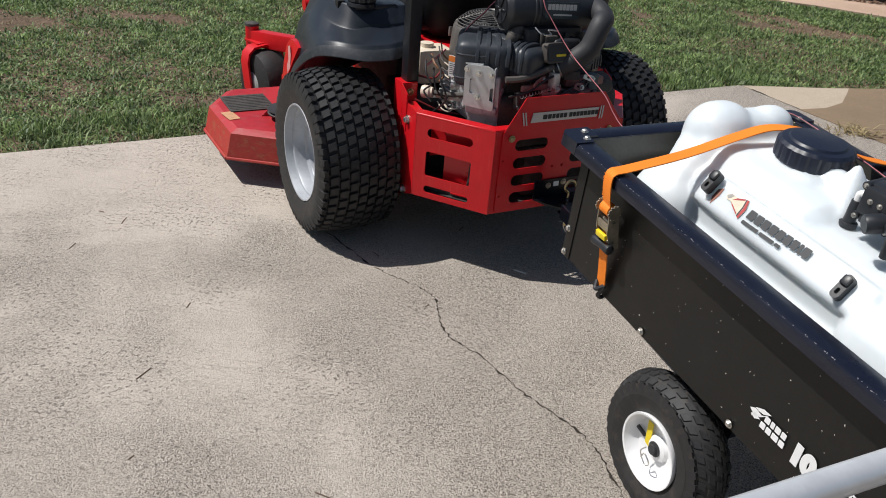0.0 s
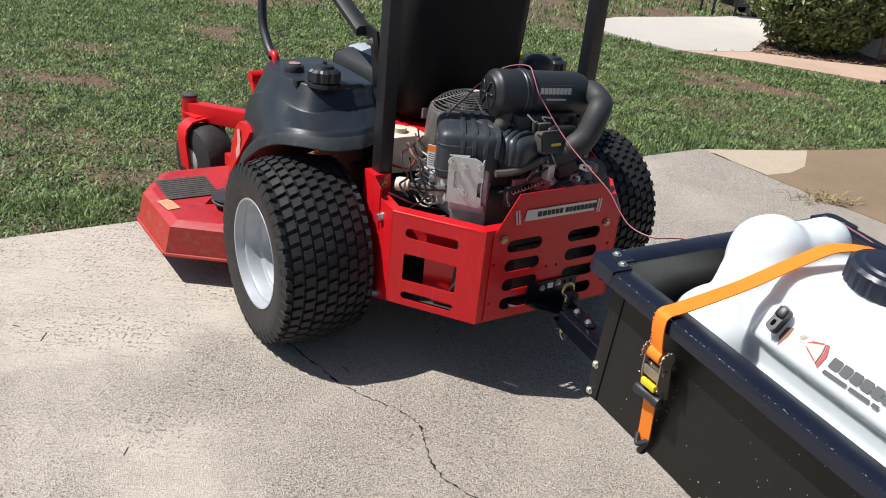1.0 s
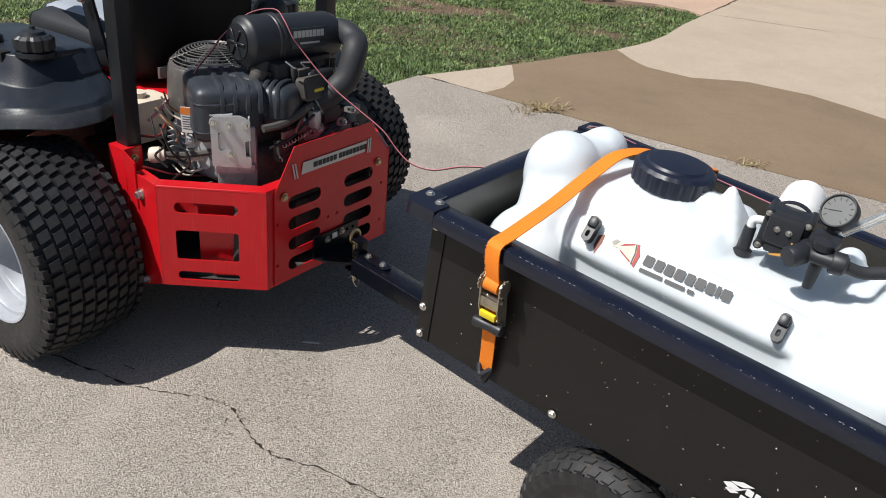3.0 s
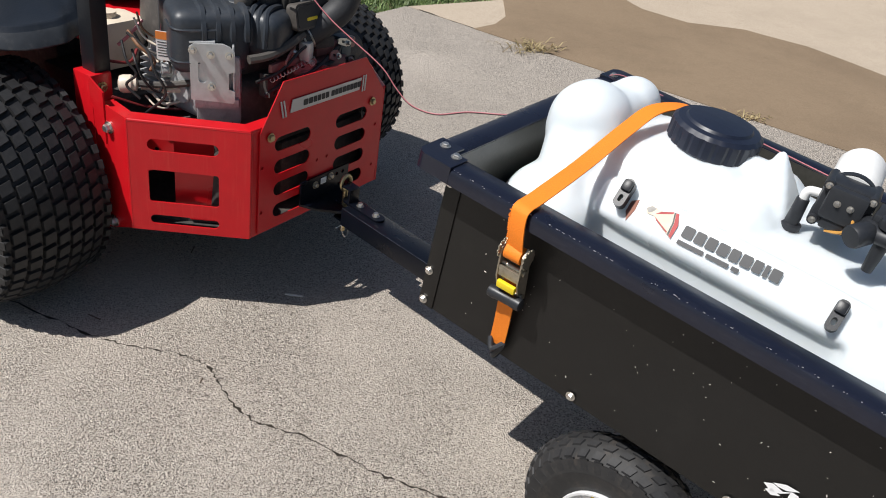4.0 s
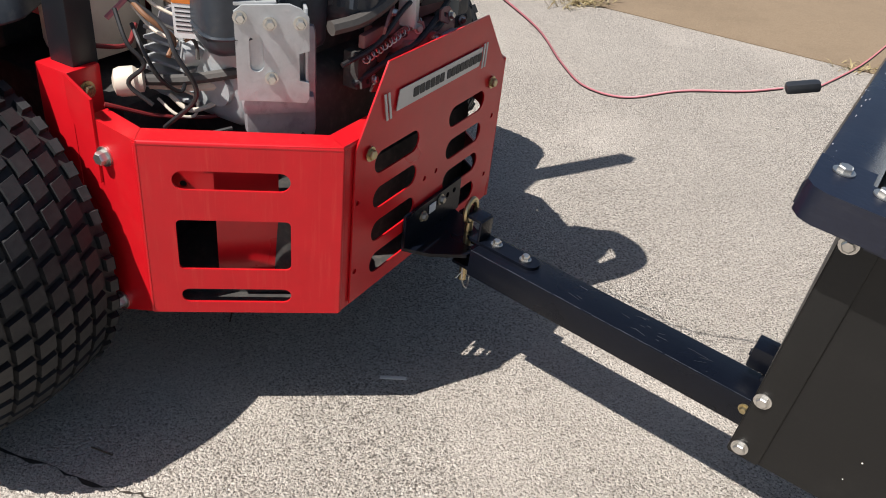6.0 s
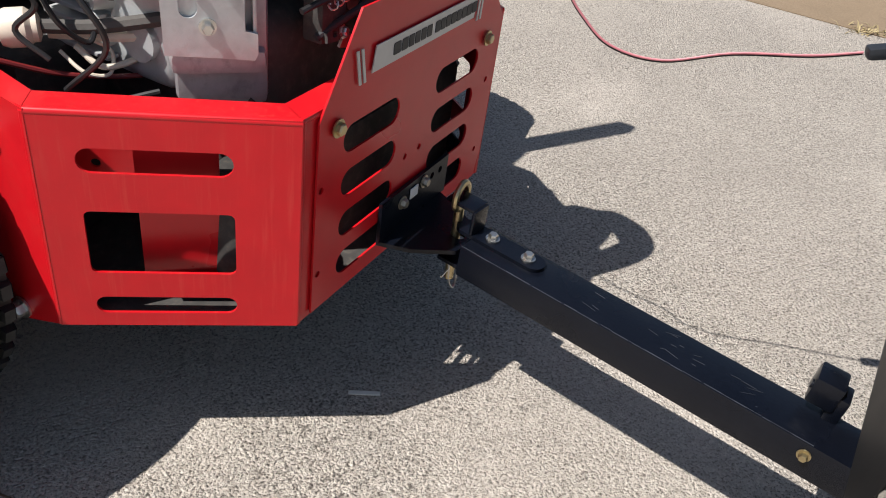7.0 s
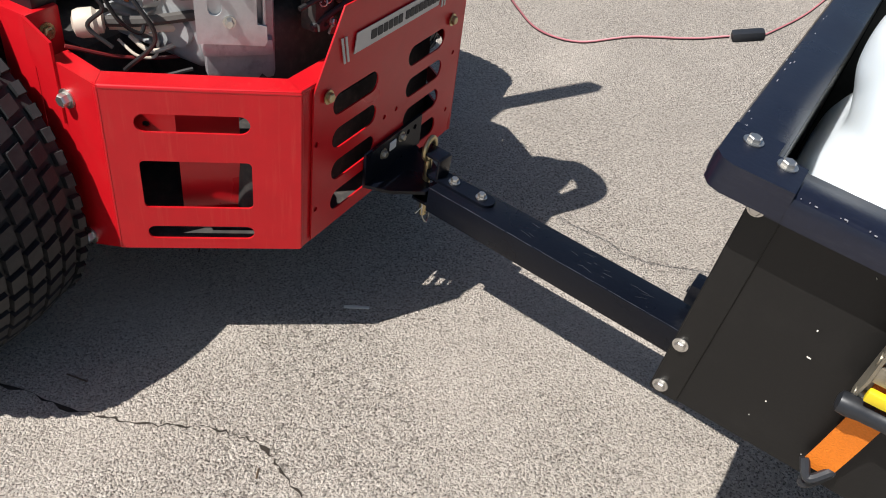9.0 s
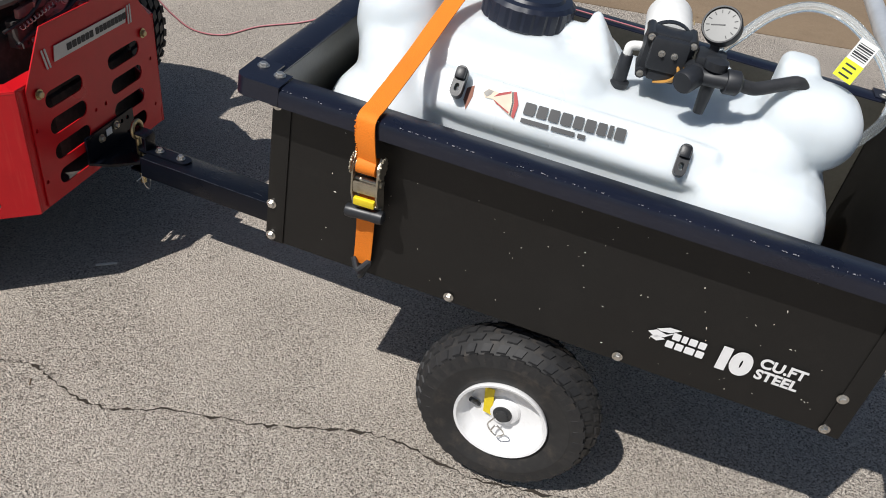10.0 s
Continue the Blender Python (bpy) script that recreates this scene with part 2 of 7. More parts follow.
WORNZ = mat("worn_yellowed_zinc", (0.42, 0.38, 0.3), 0.42, metal=0.8, var=0.25, scale=90, big=20, bump=0.15, dirt=0.45, dirt_color=(0.2, 0.15, 0.08))
GALV = mat("galvanised_tube", (0.68, 0.70, 0.72), 0.34, metal=0.45, var=0.1, scale=40, big=6, bump=0.05, dirt=0.15, dirt_color=(0.45, 0.43, 0.41))
BRASS = mat("yellow_zinc", (0.48, 0.39, 0.22), 0.32, metal=0.9, var=0.15, scale=90, big=12, bump=0.08)
POLY = mat("white_tank_plastic", (0.69, 0.74, 0.765), 0.34, var=0.03, scale=30, big=3, bump=0.05, dirt=0.16, dirt_color=(0.6, 0.57, 0.44))
POLY.node_tree.nodes["Principled BSDF"].inputs["Subsurface Weight"].default_value = 0.6
POLY.node_tree.nodes["Principled BSDF"].inputs["Subsurface Radius"].default_value = (0.09, 0.085, 0.08)
POLY.node_tree.nodes["Principled BSDF"].inputs["Subsurface Scale"].default_value = 0.5
ORANGE = mat("orange_webbing", (0.87, 0.225, 0.012), 0.75, var=0.14, scale=420, big=6, bump=0.5, dirt=0.1, dirt_color=(0.5, 0.15, 0.03))
YELLOW = mat("yellow_plastic", (0.82, 0.62, 0.02), 0.45, var=0.06, scale=80, big=8, bump=0.05)
LIME = mat("lime_label", (0.75, 0.83, 0.03), 0.6, var=0.04, bump=0.0)
PAPER = mat("white_label", (0.8, 0.8, 0.78), 0.55, var=0.04, scale=60, bump=0.0)
INK = mat("dark_print", (0.016, 0.018, 0.022), 0.55, var=0.25, scale=200, bump=0.0)
GREYP = mat("silver_label", (0.5, 0.5, 0.5), 0.4, metal=0.4, var=0.05, scale=60, bump=0.0)
TAN = mat("tan_bottle", (0.74, 0.64, 0.51), 0.5, var=0.08, scale=20, big=8, bump=0.03, dirt=0.3, dirt_color=(0.4, 0.29, 0.18))
CREAM = mat("cream_plastic", (0.72, 0.62, 0.5), 0.45, var=0.06, scale=60, bump=0.03)
ENGB = mat("engine_black", (0.034, 0.035, 0.037), 0.5, var=0.3, scale=60, big=8, bump=0.15, dirt=0.5, dirt_color=(0.1, 0.085, 0.065))
GRIME = mat("grimy_engine", (0.05, 0.046, 0.042), 0.75, var=0.4, scale=60, big=12, bump=0.4, dirt=0.5, dirt_color=(0.14, 0.11, 0.08))
PINKM = mat("sooty_red_bracket", (0.3, 0.12, 0.11), 0.5, var=0.25, scale=40, big=9, bump=0.1, dirt=0.5, dirt_color=(0.2, 0.17, 0.15))
COVERB = mat("blue_black_engine_plastic", (0.032, 0.038, 0.047), 0.42, var=0.2, scale=120, big=8, bump=0.1, dirt=0.4, dirt_color=(0.085, 0.075, 0.065))
HOSE = mat("black_hose", (0.028, 0.029, 0.032), 0.6, var=0.2, scale=150, big=10, bump=0.15, dirt=0.3, dirt_color=(0.07, 0.065, 0.06))
HOSE2 = mat("grey_hose", (0.07, 0.062, 0.055), 0.6, var=0.2, scale=150, big=10, bump=0.2)
WIRER = mat("red_wire", (0.5, 0.17, 0.19), 0.45, var=0.1, bump=0.0)
WIRED = mat("dark_red_wire", (0.2, 0.02, 0.02), 0.5, var=0.1, bump=0.0)
CASTG = mat("grey_cast_cover", (0.42, 0.38, 0.39), 0.5, metal=0.3, var=0.2, scale=60, big=9, bump=0.25, dirt=0.5, dirt_color=(0.15, 0.125, 0.115))
GUARDW = mat("grey_guard_wire", (0.2, 0.19, 0.18), 0.45, metal=0.4, var=0.2, scale=60, bump=0.0)
WIREB = mat("black_wire", (0.02, 0.018, 0.018), 0.45, var=0.1, bump=0.0)
WIRET = mat("brown_wire", (0.2, 0.09, 0.04), 0.5, var=0.1, bump=0.0)
VINYL = mat("black_vinyl", (0.013, 0.014, 0.016), 0.6, var=0.2, scale=260, big=4, bump=0.3, dirt=0.15, dirt_color=(0.06, 0.06, 0.06))
SHELL = mat("black_seat_shell", (0.004, 0.0045, 0.006), 0.65, spec=0.25, var=0.2, scale=260, big=4, bump=0.2, dirt=0.15, dirt_color=(0.02, 0.02, 0.02))
VINYLG = mat("grey_vinyl", (0.33, 0.36, 0.4), 0.45, var=0.08, scale=260, big=4, bump=0.25)
SLOT_SHADE = mat("recess_shade", (0.004, 0.004, 0.004), 0.9, var=0.1, bump=0.0)
PLASTIC_CLEAR = plain_glass("clear_hose", (0.85, 0.9, 0.92))
PAD = pad_mat()
SLAB = stone_mat("smooth_concrete", (0.51, 0.435, 0.345), (0.36, 0.29, 0.22), 260, (0.45, 0.36, 0.265), 0.22, 0.15)
DAMP = stone_mat("damp_concrete", (0.275, 0.205, 0.135), (0.2, 0.143, 0.09), 260, (0.235, 0.165, 0.104), 0.35, 0.12, 0.75)
REDPATH = stone_mat("red_dusted_concrete", (0.56, 0.42, 0.33), (0.43, 0.30, 0.22), 200, (0.52, 0.35, 0.25), 0.3, 0.25)
PATIO = stone_mat("pale_patio_concrete", (0.52, 0.49, 0.45), (0.42, 0.39, 0.35), 200, (0.47, 0.43, 0.385), 0.15, 0.2)
SOIL = stone_mat("lawn_soil", (0.2, 0.14, 0.098), (0.08, 0.055, 0.038), 60, (0.16, 0.108, 0.072), 0.5, 0.9, 1.0)
MULCH = stone_mat("bark_mulch", (0.34, 0.25, 0.19), (0.12, 0.085, 0.06), 45, (0.3, 0.2, 0.15), 0.5, 1.0, 1.0)
BRICK = mat("red_brick", (0.36, 0.16, 0.1), 0.85, var=0.25, scale=60, big=6, bump=0.4, rand=True)
SIDING = mat("white_siding", (0.7, 0.7, 0.7), 0.6, var=0.05, scale=40, big=2, bump=0.05, dirt=0.15, dirt_color=(0.5, 0.46, 0.4))
CRACK = mat("crack_shadow_earth", (0.035, 0.027, 0.02), 1.0, var=0.4, scale=90, bump=0.5)
CHIP = mat("pale_chip", (0.75, 0.7, 0.62), 0.8, var=0.1, scale=80, bump=0.1)
STRAW = mat("dry_straw", (0.3, 0.16, 0.06), 0.8, var=0.4, scale=60, big=20, bump=0.2)
GRASS = leaf_mat("grass_blades", (0.036, 0.082, 0.021), (0.29, 0.38, 0.14), trans=0.3)
WEEDS = leaf_mat("clover_leaves", (0.036, 0.09, 0.03), (0.265, 0.385, 0.15), trans=0.25)
DRYGRASS = leaf_mat("dry_grass", (0.24, 0.18, 0.09), (0.42, 0.34, 0.18))
LEAVES = leaf_mat("shrub_leaves", (0.05, 0.085, 0.022), (0.33, 0.37, 0.15), 0.4, 0.25)
TWIG = mat("twig_bark", (0.12, 0.08, 0.05), 0.9, var=0.3, scale=60, bump=0.4)


# ---- shape helpers ----
def part(name, bm, material, parent=None, label="", smooth=38, extra=()):
    """Link a bmesh as one mesh object under a thing or a part."""
    bmesh.ops.recalc_face_normals(bm, faces=bm.faces[:])
    me = bpy.data.meshes.new(name)
    bm.to_mesh(me)
    bm.free()
    me.materials.append(material)
    for m in extra:
        me.materials.append(m)
    if smooth:
        me.shade_smooth()
        me.set_sharp_from_angle(angle=radians(smooth))
    ob = new(name, me)
    if parent is not None:
        ob.parent = parent
    if label:
        ob["label"] = label
    return ob


def thing(name, label, category, m=None, group="", kind=""):
    ob = new(name)
    ob.empty_display_size = 0.1
    if m is not None:
        ob.matrix_world = m
    return tagged(ob, label, category, group, kind)


def box(bm, c, s, bevel=0.0, m=None, seg=2):
    g = bmesh.ops.create_cube(bm, size=1.0, matrix=(m or Matrix()) @ Matrix.Translation(c) @ Matrix.Diagonal((*s, 1)))
    if bevel:
        vs = set(g["verts"])
        es = [e for e in bm.edges if e.verts[0] in vs and e.verts[1] in vs]
        bmesh.ops.bevel(bm, geom=es, offset=bevel, segments=seg, profile=0.6, affect="EDGES")
    return bm


def frame_of(d):
    d = Vector(d).normalized()
    a = Vector((0, 0, 1)) if abs(d.z) < 0.9 else Vector((1, 0, 0))
    u = a.cross(d).normalized()
    return u, d.cross(u), d


def ring(bm, c, u, v, r, n, r2=None):
    r2 = r if r2 is None else r2
    return [bm.verts.new(Vector(c) + u * (r * math.cos(6.28318531 * i / n)) + v * (r2 * math.sin(6.28318531 * i / n))) for i in range(n)]


def bridge(bm, a, b):
    n = len(a)
    for i in range(n):
        bm.faces.new((a[i], a[(i + 1) % n], b[(i + 1) % n], b[i]))


def lathe(bm, c, d, profile, n=24, ends=True):
    """Turn a profile of (radius, height) round the line from c along d."""
    u, v, w = frame_of(d)
    rs = [ring(bm, Vector(c) + w * h, u, v, max(r, 1e-4), n) for r, h in profile]
    for a, b in zip(rs, rs[1:]):
        bridge(bm, a, b)
    if ends:
        bm.faces.new(rs[0])
        bm.faces.new(rs[-1])
    return bm


def ribbed(bm, c, profile, count, depth, first, last):
    """An upright turned cap whose rows first..last carry grip ribs round the edge."""
    n = count * 4
    rs = []
    for j, (r, h) in enumerate(profile):
        k = depth if first <= j <= last else 0.0
        rs.append([bm.verts.new(Vector(c) + Vector(((r + k * (1 if i % 4 < 3 else 0)) * math.cos(6.28318531 * i / n), (r + k * (1 if i % 4 < 3 else 0)) * math.sin(6.28318531 * i / n), h))) for i in range(n)])
    for a, b in zip(rs, rs[1:]):
        bridge(bm, a, b)
    bm.faces.new(rs[0])
    bm.faces.new(rs[-1])
    return bm


def bolts(spots, d, r, h, material, parent, label=""):
    """One bolt head a spot, each a part."""
    for c in spots:
        bm = bmesh.new()
        bolt(bm, c, d, r, h)
        part("bolt", bm, material, parent, label)


def cyl(bm, a, b, r, r2=None, n=16):
    d = Vector(b) - Vector(a)
    return lathe(bm, a, d, ((r, 0), (r if r2 is None else r2, d.length)), n)


def bolt(bm, c, d, r=0.008, h=0.006):
    """A hexagon head on a washer."""
    lathe(bm, c, d, ((r * 1.45, 0), (r * 1.45, h * 0.25)), 14)
    lathe(bm, Vector(c) + Vector(d).normalized() * h * 0.25, d, ((r, 0), (r, h * 0.75), (r * 0.8, h)), 6)
    return bm


def smooth_path(pts, k=8):
    """Catmull-Rom through the points."""
    p = [Vector(q) for q in pts]
    p = [p[0] * 2 - p[1]] + p + [p[-1] * 2 - p[-2]]
    out = []
    for i in range(1, len(p) - 2):
        for j in range(k):
            t = j / k
            out.append(0.5 * (2 * p[i] + (p[i + 1] - p[i - 1]) * t + (2 * p[i - 1] - 5 * p[i] + 4 * p[i + 1] - p[i + 2]) * t * t + (3 * p[i] - p[i - 1] - 3 * p[i + 1] + p[i + 2]) * t ** 3))
    return out + [p[-2]]


def tube(bm, pts, r, n=10, k=8, ribs=0.0):
    """A round tube along a smooth path; r may be a list along the way."""
    path = smooth_path(pts, k) if k > 1 else [Vector(q) for q in pts]
    rs, last = [], None
    for i, c in enumerate(path):
        d = (path[min(i + 1, len(path) - 1)] - path[max(i - 1, 0)]).normalized()
        if last is None:
            u, v, _ = frame_of(d)
        else:
            u = (last - d * last.dot(d)).normalized()
            v = d.cross(u)
        last = u
        rad = r if not isinstance(r, (list, tuple)) else float(np.interp(i / (len(path) - 1), np.linspace(0, 1, len(r)), r))
        rs.append(ring(bm, c, u, v, rad * (1 + ribs * (i % 2)), n))
    for a, b in zip(rs, rs[1:]):
        bridge(bm, a, b)
    bm.faces.new(rs[0])
    bm.faces.new(rs[-1])
    return bm


def strap(bm, pts, w, side, th=0.0025, k=6):
    """A flat band along a path; side gives the band's width direction."""
    path = smooth_path(pts, k)
    s = Vector(side).normalized() * w / 2
    rows = []
    for i, c in enumerate(path):
        d = (path[min(i + 1, len(path) - 1)] - path[max(i - 1, 0)]).normalized()
        n = d.cross(s).normalized() * th / 2
        rows.append([bm.verts.new(c + q) for q in (s + n, -s + n, -s - n, s - n)])
    for a, b in zip(rows, rows[1:]):
        bridge(bm, a, b)
    bm.faces.new(rows[0])
    bm.faces.new(rows[-1])
    return bm


def loft(bm, rows, cap=True):
    """Skin closed rings of points."""
    rs = [[bm.verts.new(q) for q in row] for row in rows]
    for a, b in zip(rs, rs[1:]):
        bridge(bm, a, b)
    if cap:
        bm.faces.new(rs[0])
        bm.faces.new(rs[-1])
    return bm


def slot(cx, cy, w, h, n=6, r=None):
    """A rounded opening as a loop of 2D points."""
    r = min(w, h) / 2 - 1e-4 if r is None else r
    out = []
    for qx, qy, a0 in ((1, 1, 0), (-1, 1, 90), (-1, -1, 180), (1, -1, 270)):
        for i in range(n + 1):
            a = radians(a0 + 90 * i / n)
            out.append((cx + qx * (w / 2 - r) + r * math.cos(a), cy + qy * (h / 2 - r) + r * math.sin(a)))
    return out


def plate(bm, outline, holes, th, m):
    """A flat plate with openings through it, in the plane of m's x and y."""
    fresh = bmesh.new()
    edges = []
    for loop in [outline] + list(holes):
        vs = [fresh.verts.new((x, y, 0)) for x, y in loop]
        edges += [fresh.edges.new((vs[i], vs[(i + 1) % len(vs)])) for i in range(len(vs))]
    bmesh.ops.triangle_fill(fresh, use_beauty=True, use_dissolve=False, edges=edges)
    ext = bmesh.ops.extrude_face_region(fresh, geom=fresh.faces[:])
    for q in ext["geom"]:
        if isinstance(q, bmesh.types.BMVert):
            q.co.z += th
    bmesh.ops.transform(fresh, matrix=m, verts=fresh.verts[:])
    tmp = bpy.data.meshes.new("tmp")
    fresh.to_mesh(tmp)
    fresh.free()
    bm.from_mesh(tmp)
    bpy.data.meshes.remove(tmp)
    return bm


def basis(o, x, y):
    """A pose from an origin and the directions of its x and y."""
    x = Vector(x).normalized()
    z = x.cross(Vector(y)).normalized()
    y = z.cross(x)
    m = Matrix((x, y, z)).transposed().to_4x4()
    m.translation = o
    return m


def text_part(name, body, size, m, material, parent, label="", weight=0.0):
    """Raised lettering in the built-in font."""
    cu = bpy.data.curves.new(name, "FONT")
    cu.body, cu.size, cu.extrude, cu.align_x, cu.offset = body, size, 0.0004, "LEFT", weight
    tmp = new(name + "_curve", cu)
    bpy.context.view_layer.update()
    me = bpy.data.meshes.new_from_object(tmp.evaluated_get(bpy.context.evaluated_depsgraph_get()))
    bpy.data.objects.remove(tmp)
    bpy.data.curves.remove(cu)
    me.materials.clear()
    me.materials.append(material)
    ob = new(name, me)
    ob.parent, ob.matrix_local = parent, m
    if label:
        ob["label"] = label
    return ob


def B():
    return bmesh.new()


def inside(px, py, poly):
    """Which of the points lie in the polygon."""
    hit = np.zeros(len(px), bool)
    for (x0, y0), (x1, y1) in zip(poly, poly[1:] + poly[:1]):
        cross = (y0 > py) != (y1 > py)
        hit ^= cross & (px < (x1 - x0) * (py - y0) / ((y1 - y0) if y1 != y0 else 1e-9) + x0)
    return hit


def slab(name, poly, top, thick, material, label, category, wobble=0.0):
    """A cast slab with a polygon outline."""
    pts = [Vector((x, y, 0)) for x, y in poly]
    if wobble:
        fine = []
        for a, b in zip(pts, pts[1:] + pts[:1]):
            n = max(1, int((b - a).length / 0.12)) if (b - a).length < 4 else 1
            for i in range(n):
                q = a.lerp(b, i / n)
                fine.append(q + Vector((noise.noise(q * 3), noise.noise(q * 3 + Vector((9, 9, 9))), 0)) * wobble)
        pts = fine
    bm = B()
    lo = [bm.verts.new((q.x, q.y, top - thick)) for q in pts]
    hi = [bm.verts.new((q.x, q.y, top)) for q in pts]
    bridge(bm, lo, hi)
    bm.faces.new(hi)
    ob = part(name, bm, material, smooth=0)
    return tagged(ob, label, category, kind="structure")


# ---- ground ----
U, V = Vector((0.8607, 0.5091)), Vector((0.527, -0.85))
P0 = Vector((1.80, 6.47))
PADP = [tuple(P0), tuple(P0 - U * 11), tuple(P0 - U * 11 + V * 11), tuple(P0 + V * 11)]
SLABP = [tuple(P0 + V * 0.0 + U * 0.012), (2.45, 6.60), (3.22, 6.84), (3.72, 6.98), (4.2, 7.2), (4.53, 7.42), (5.0, 7.78), (5.53, 8.15), (6.87, 9.06), (9.5, 10.9), (16, 6), (9, -6), tuple(P0 + V * 11 + U * 0.012)]
PATHP = [(2.65, 9.93), (3.4, 9.7), (3.9, 9.47), (4.4, 9.2), (5.0, 8.93), (5.4, 8.7), (5.55, 8.4), (5.545, 8.17), (6.865, 9.075), (9.5, 10.92), (9.2, 11.5), (6.6, 9.75), (5.9, 9.85), (5.2, 10.0), (4.2, 10.08), (3.53, 10.22), (3.1, 10.05)]
PATIOP = [(1.96, 10.98), (2.02, 10.7), (2.18, 10.45), (2.4, 10.2), (2.65, 9.94), (3.1, 10.06), (3.52, 10.23), (3.9, 10.9), (4.6, 12.0), (6.5, 14.5), (5.2, 13.6), (4.0, 12.7), (2.89, 12.08), (2.4, 11.8), (2.08, 11.4)]
BEDP = [(3.53, 10.23), (4.2, 10.09), (5.2, 10.01), (5.9, 9.86), (6.6, 9.76), (9.2, 11.52), (9.0, 13.5), (4.9, 12.5), (3.95, 10.95)]

bm = B()
n_ = 120
xs, ys = np.linspace(-1, 1, n_), np.linspace(-1, 1, n_)
gx, gy = np.sign(xs) * np.abs(xs) ** 3.0 * 400 + 1, np.sign(ys) * np.abs(ys) ** 3.0 * 400 + 8
vv = [[bm.verts.new((x, y, -0.03 + 0.012 * noise.noise(Vector((x * 1.1, y * 1.1, 0))))) for x in gx] for y in gy]
for j in range(n_ - 1):
    for i in range(n_ - 1):
        bm.faces.new((vv[j][i], vv[j][i + 1], vv[j + 1][i + 1], vv[j + 1][i]))
tagged(part("ground", bm, SOIL, smooth=180), "bare reddish soil under a patchy lawn", "ground", kind="structure")

slab("concrete_pad", PADP, 0.0, 0.12, PAD, "washed-aggregate concrete pad with a long crack", "pavement")
slab("driveway_slab", SLABP, 0.0, 0.12, SLAB, "smooth tan concrete slab beside the pad", "pavement", 0.01)
slab("walkway", PATHP, 0.0, 0.10, REDPATH, "concrete walkway stained by red clay dust", "walkway", 0.015)
slab("patio", PATIOP, 0.0, 0.10, PATIO, "pale concrete patio with a rounded edge", "patio", 0.01)
slab("mulch_bed", BEDP, -0.004, 0.08, MULCH, "bark mulch bed along the house", "flower bed", 0.03)
slab("damp_patch", [(2.06, 6.03), (2.25, 6.12), (2.40, 6.27), (2.50, 6.45), (2.58, 6.625), (3.22, 6.842), (3.69, 6.965), (3.63, 6.7), (3.62, 6.45), (3.79, 6.16), (4.18, 6.0), (4.42, 5.65), (4.52, 5.2), (4.6, 4.85), (4.95, 4.55), (5.5, 4.1), (6.5, 3.2), (7.3, 1.0), (6.0, -0.35)], 0.004, 0.003, DAMP, "brown damp stain on the driveway slab", "stain", 0.02)


def crack(name, pts, w, parent_label):
    """A ragged open crack: a thin sunken-looking strip of dark earth."""
    random.seed(5)
    path = smooth_path([(x, y, 0) for x, y in pts], 10)
    bm = B()
    prev = None
    for i, q in enumerate(path):
        d = (path[min(i + 1, len(path) - 1)] - path[max(i - 1, 0)]).normalized()
        s = Vector((-d.y, d.x, 0))
        q = q + s * random.uniform(-0.005, 0.005)
        h = w * random.choice((0.08, 0.2, 0.3, 0.5, 0.7, 0.9, 1.4))
        row = [bm.verts.new(q + s * h + Vector((0, 0, 0.0012))), bm.verts.new(q - s * h + Vector((0, 0, 0.0012)))]
        if prev:
            bm.faces.new((prev[0], prev[1], row[1], row[0]))
        prev = row
    return tagged(part(name, bm, CRACK, smooth=0), parent_label, "crack", kind="structure")


crack("pavement_crack", [(-0.62, 4.0), (-0.38, 3.74), (-0.24, 3.59), (-0.16, 3.53), (-0.06, 3.47), (0.0, 3.4), (0.02, 3.3), (0.06, 3.19), (0.16, 3.1), (0.28, 2.95), (0.36, 2.87), (0.44, 2.79), (0.49, 2.70), (0.53, 2.57), (0.62, 2.43), (0.8, 2.2), (1.0, 1.8)], 0.0034, "jagged hairline crack across the pad")
crack("pavement_joint", [(1.86, 6.4), (2.07, 6.03), (2.45, 5.42), (2.87, 4.74), (4.9, 1.47)], 0.006, "dark joint between pad and slab")
crack("pavement_joint", [(5.53, 8.16), (6.2, 8.6), (6.87, 9.07)], 0.006, "dark joint between slab and walkway")
crack("pavement_joint", [(4.9, 9.0), (6.1, 7.8), (7.43, 6.57), (8.5, 5.6)], 0.005, "narrow joint across the driveway slab")


BARE = ((-1.8, 6.95, 0.5, 0.32), (-1.95, 5.85, 0.6, 0.22), (-1.45, 5.27, 0.3, 0.14), (-3.0, 6.4, 0.5, 0.3))


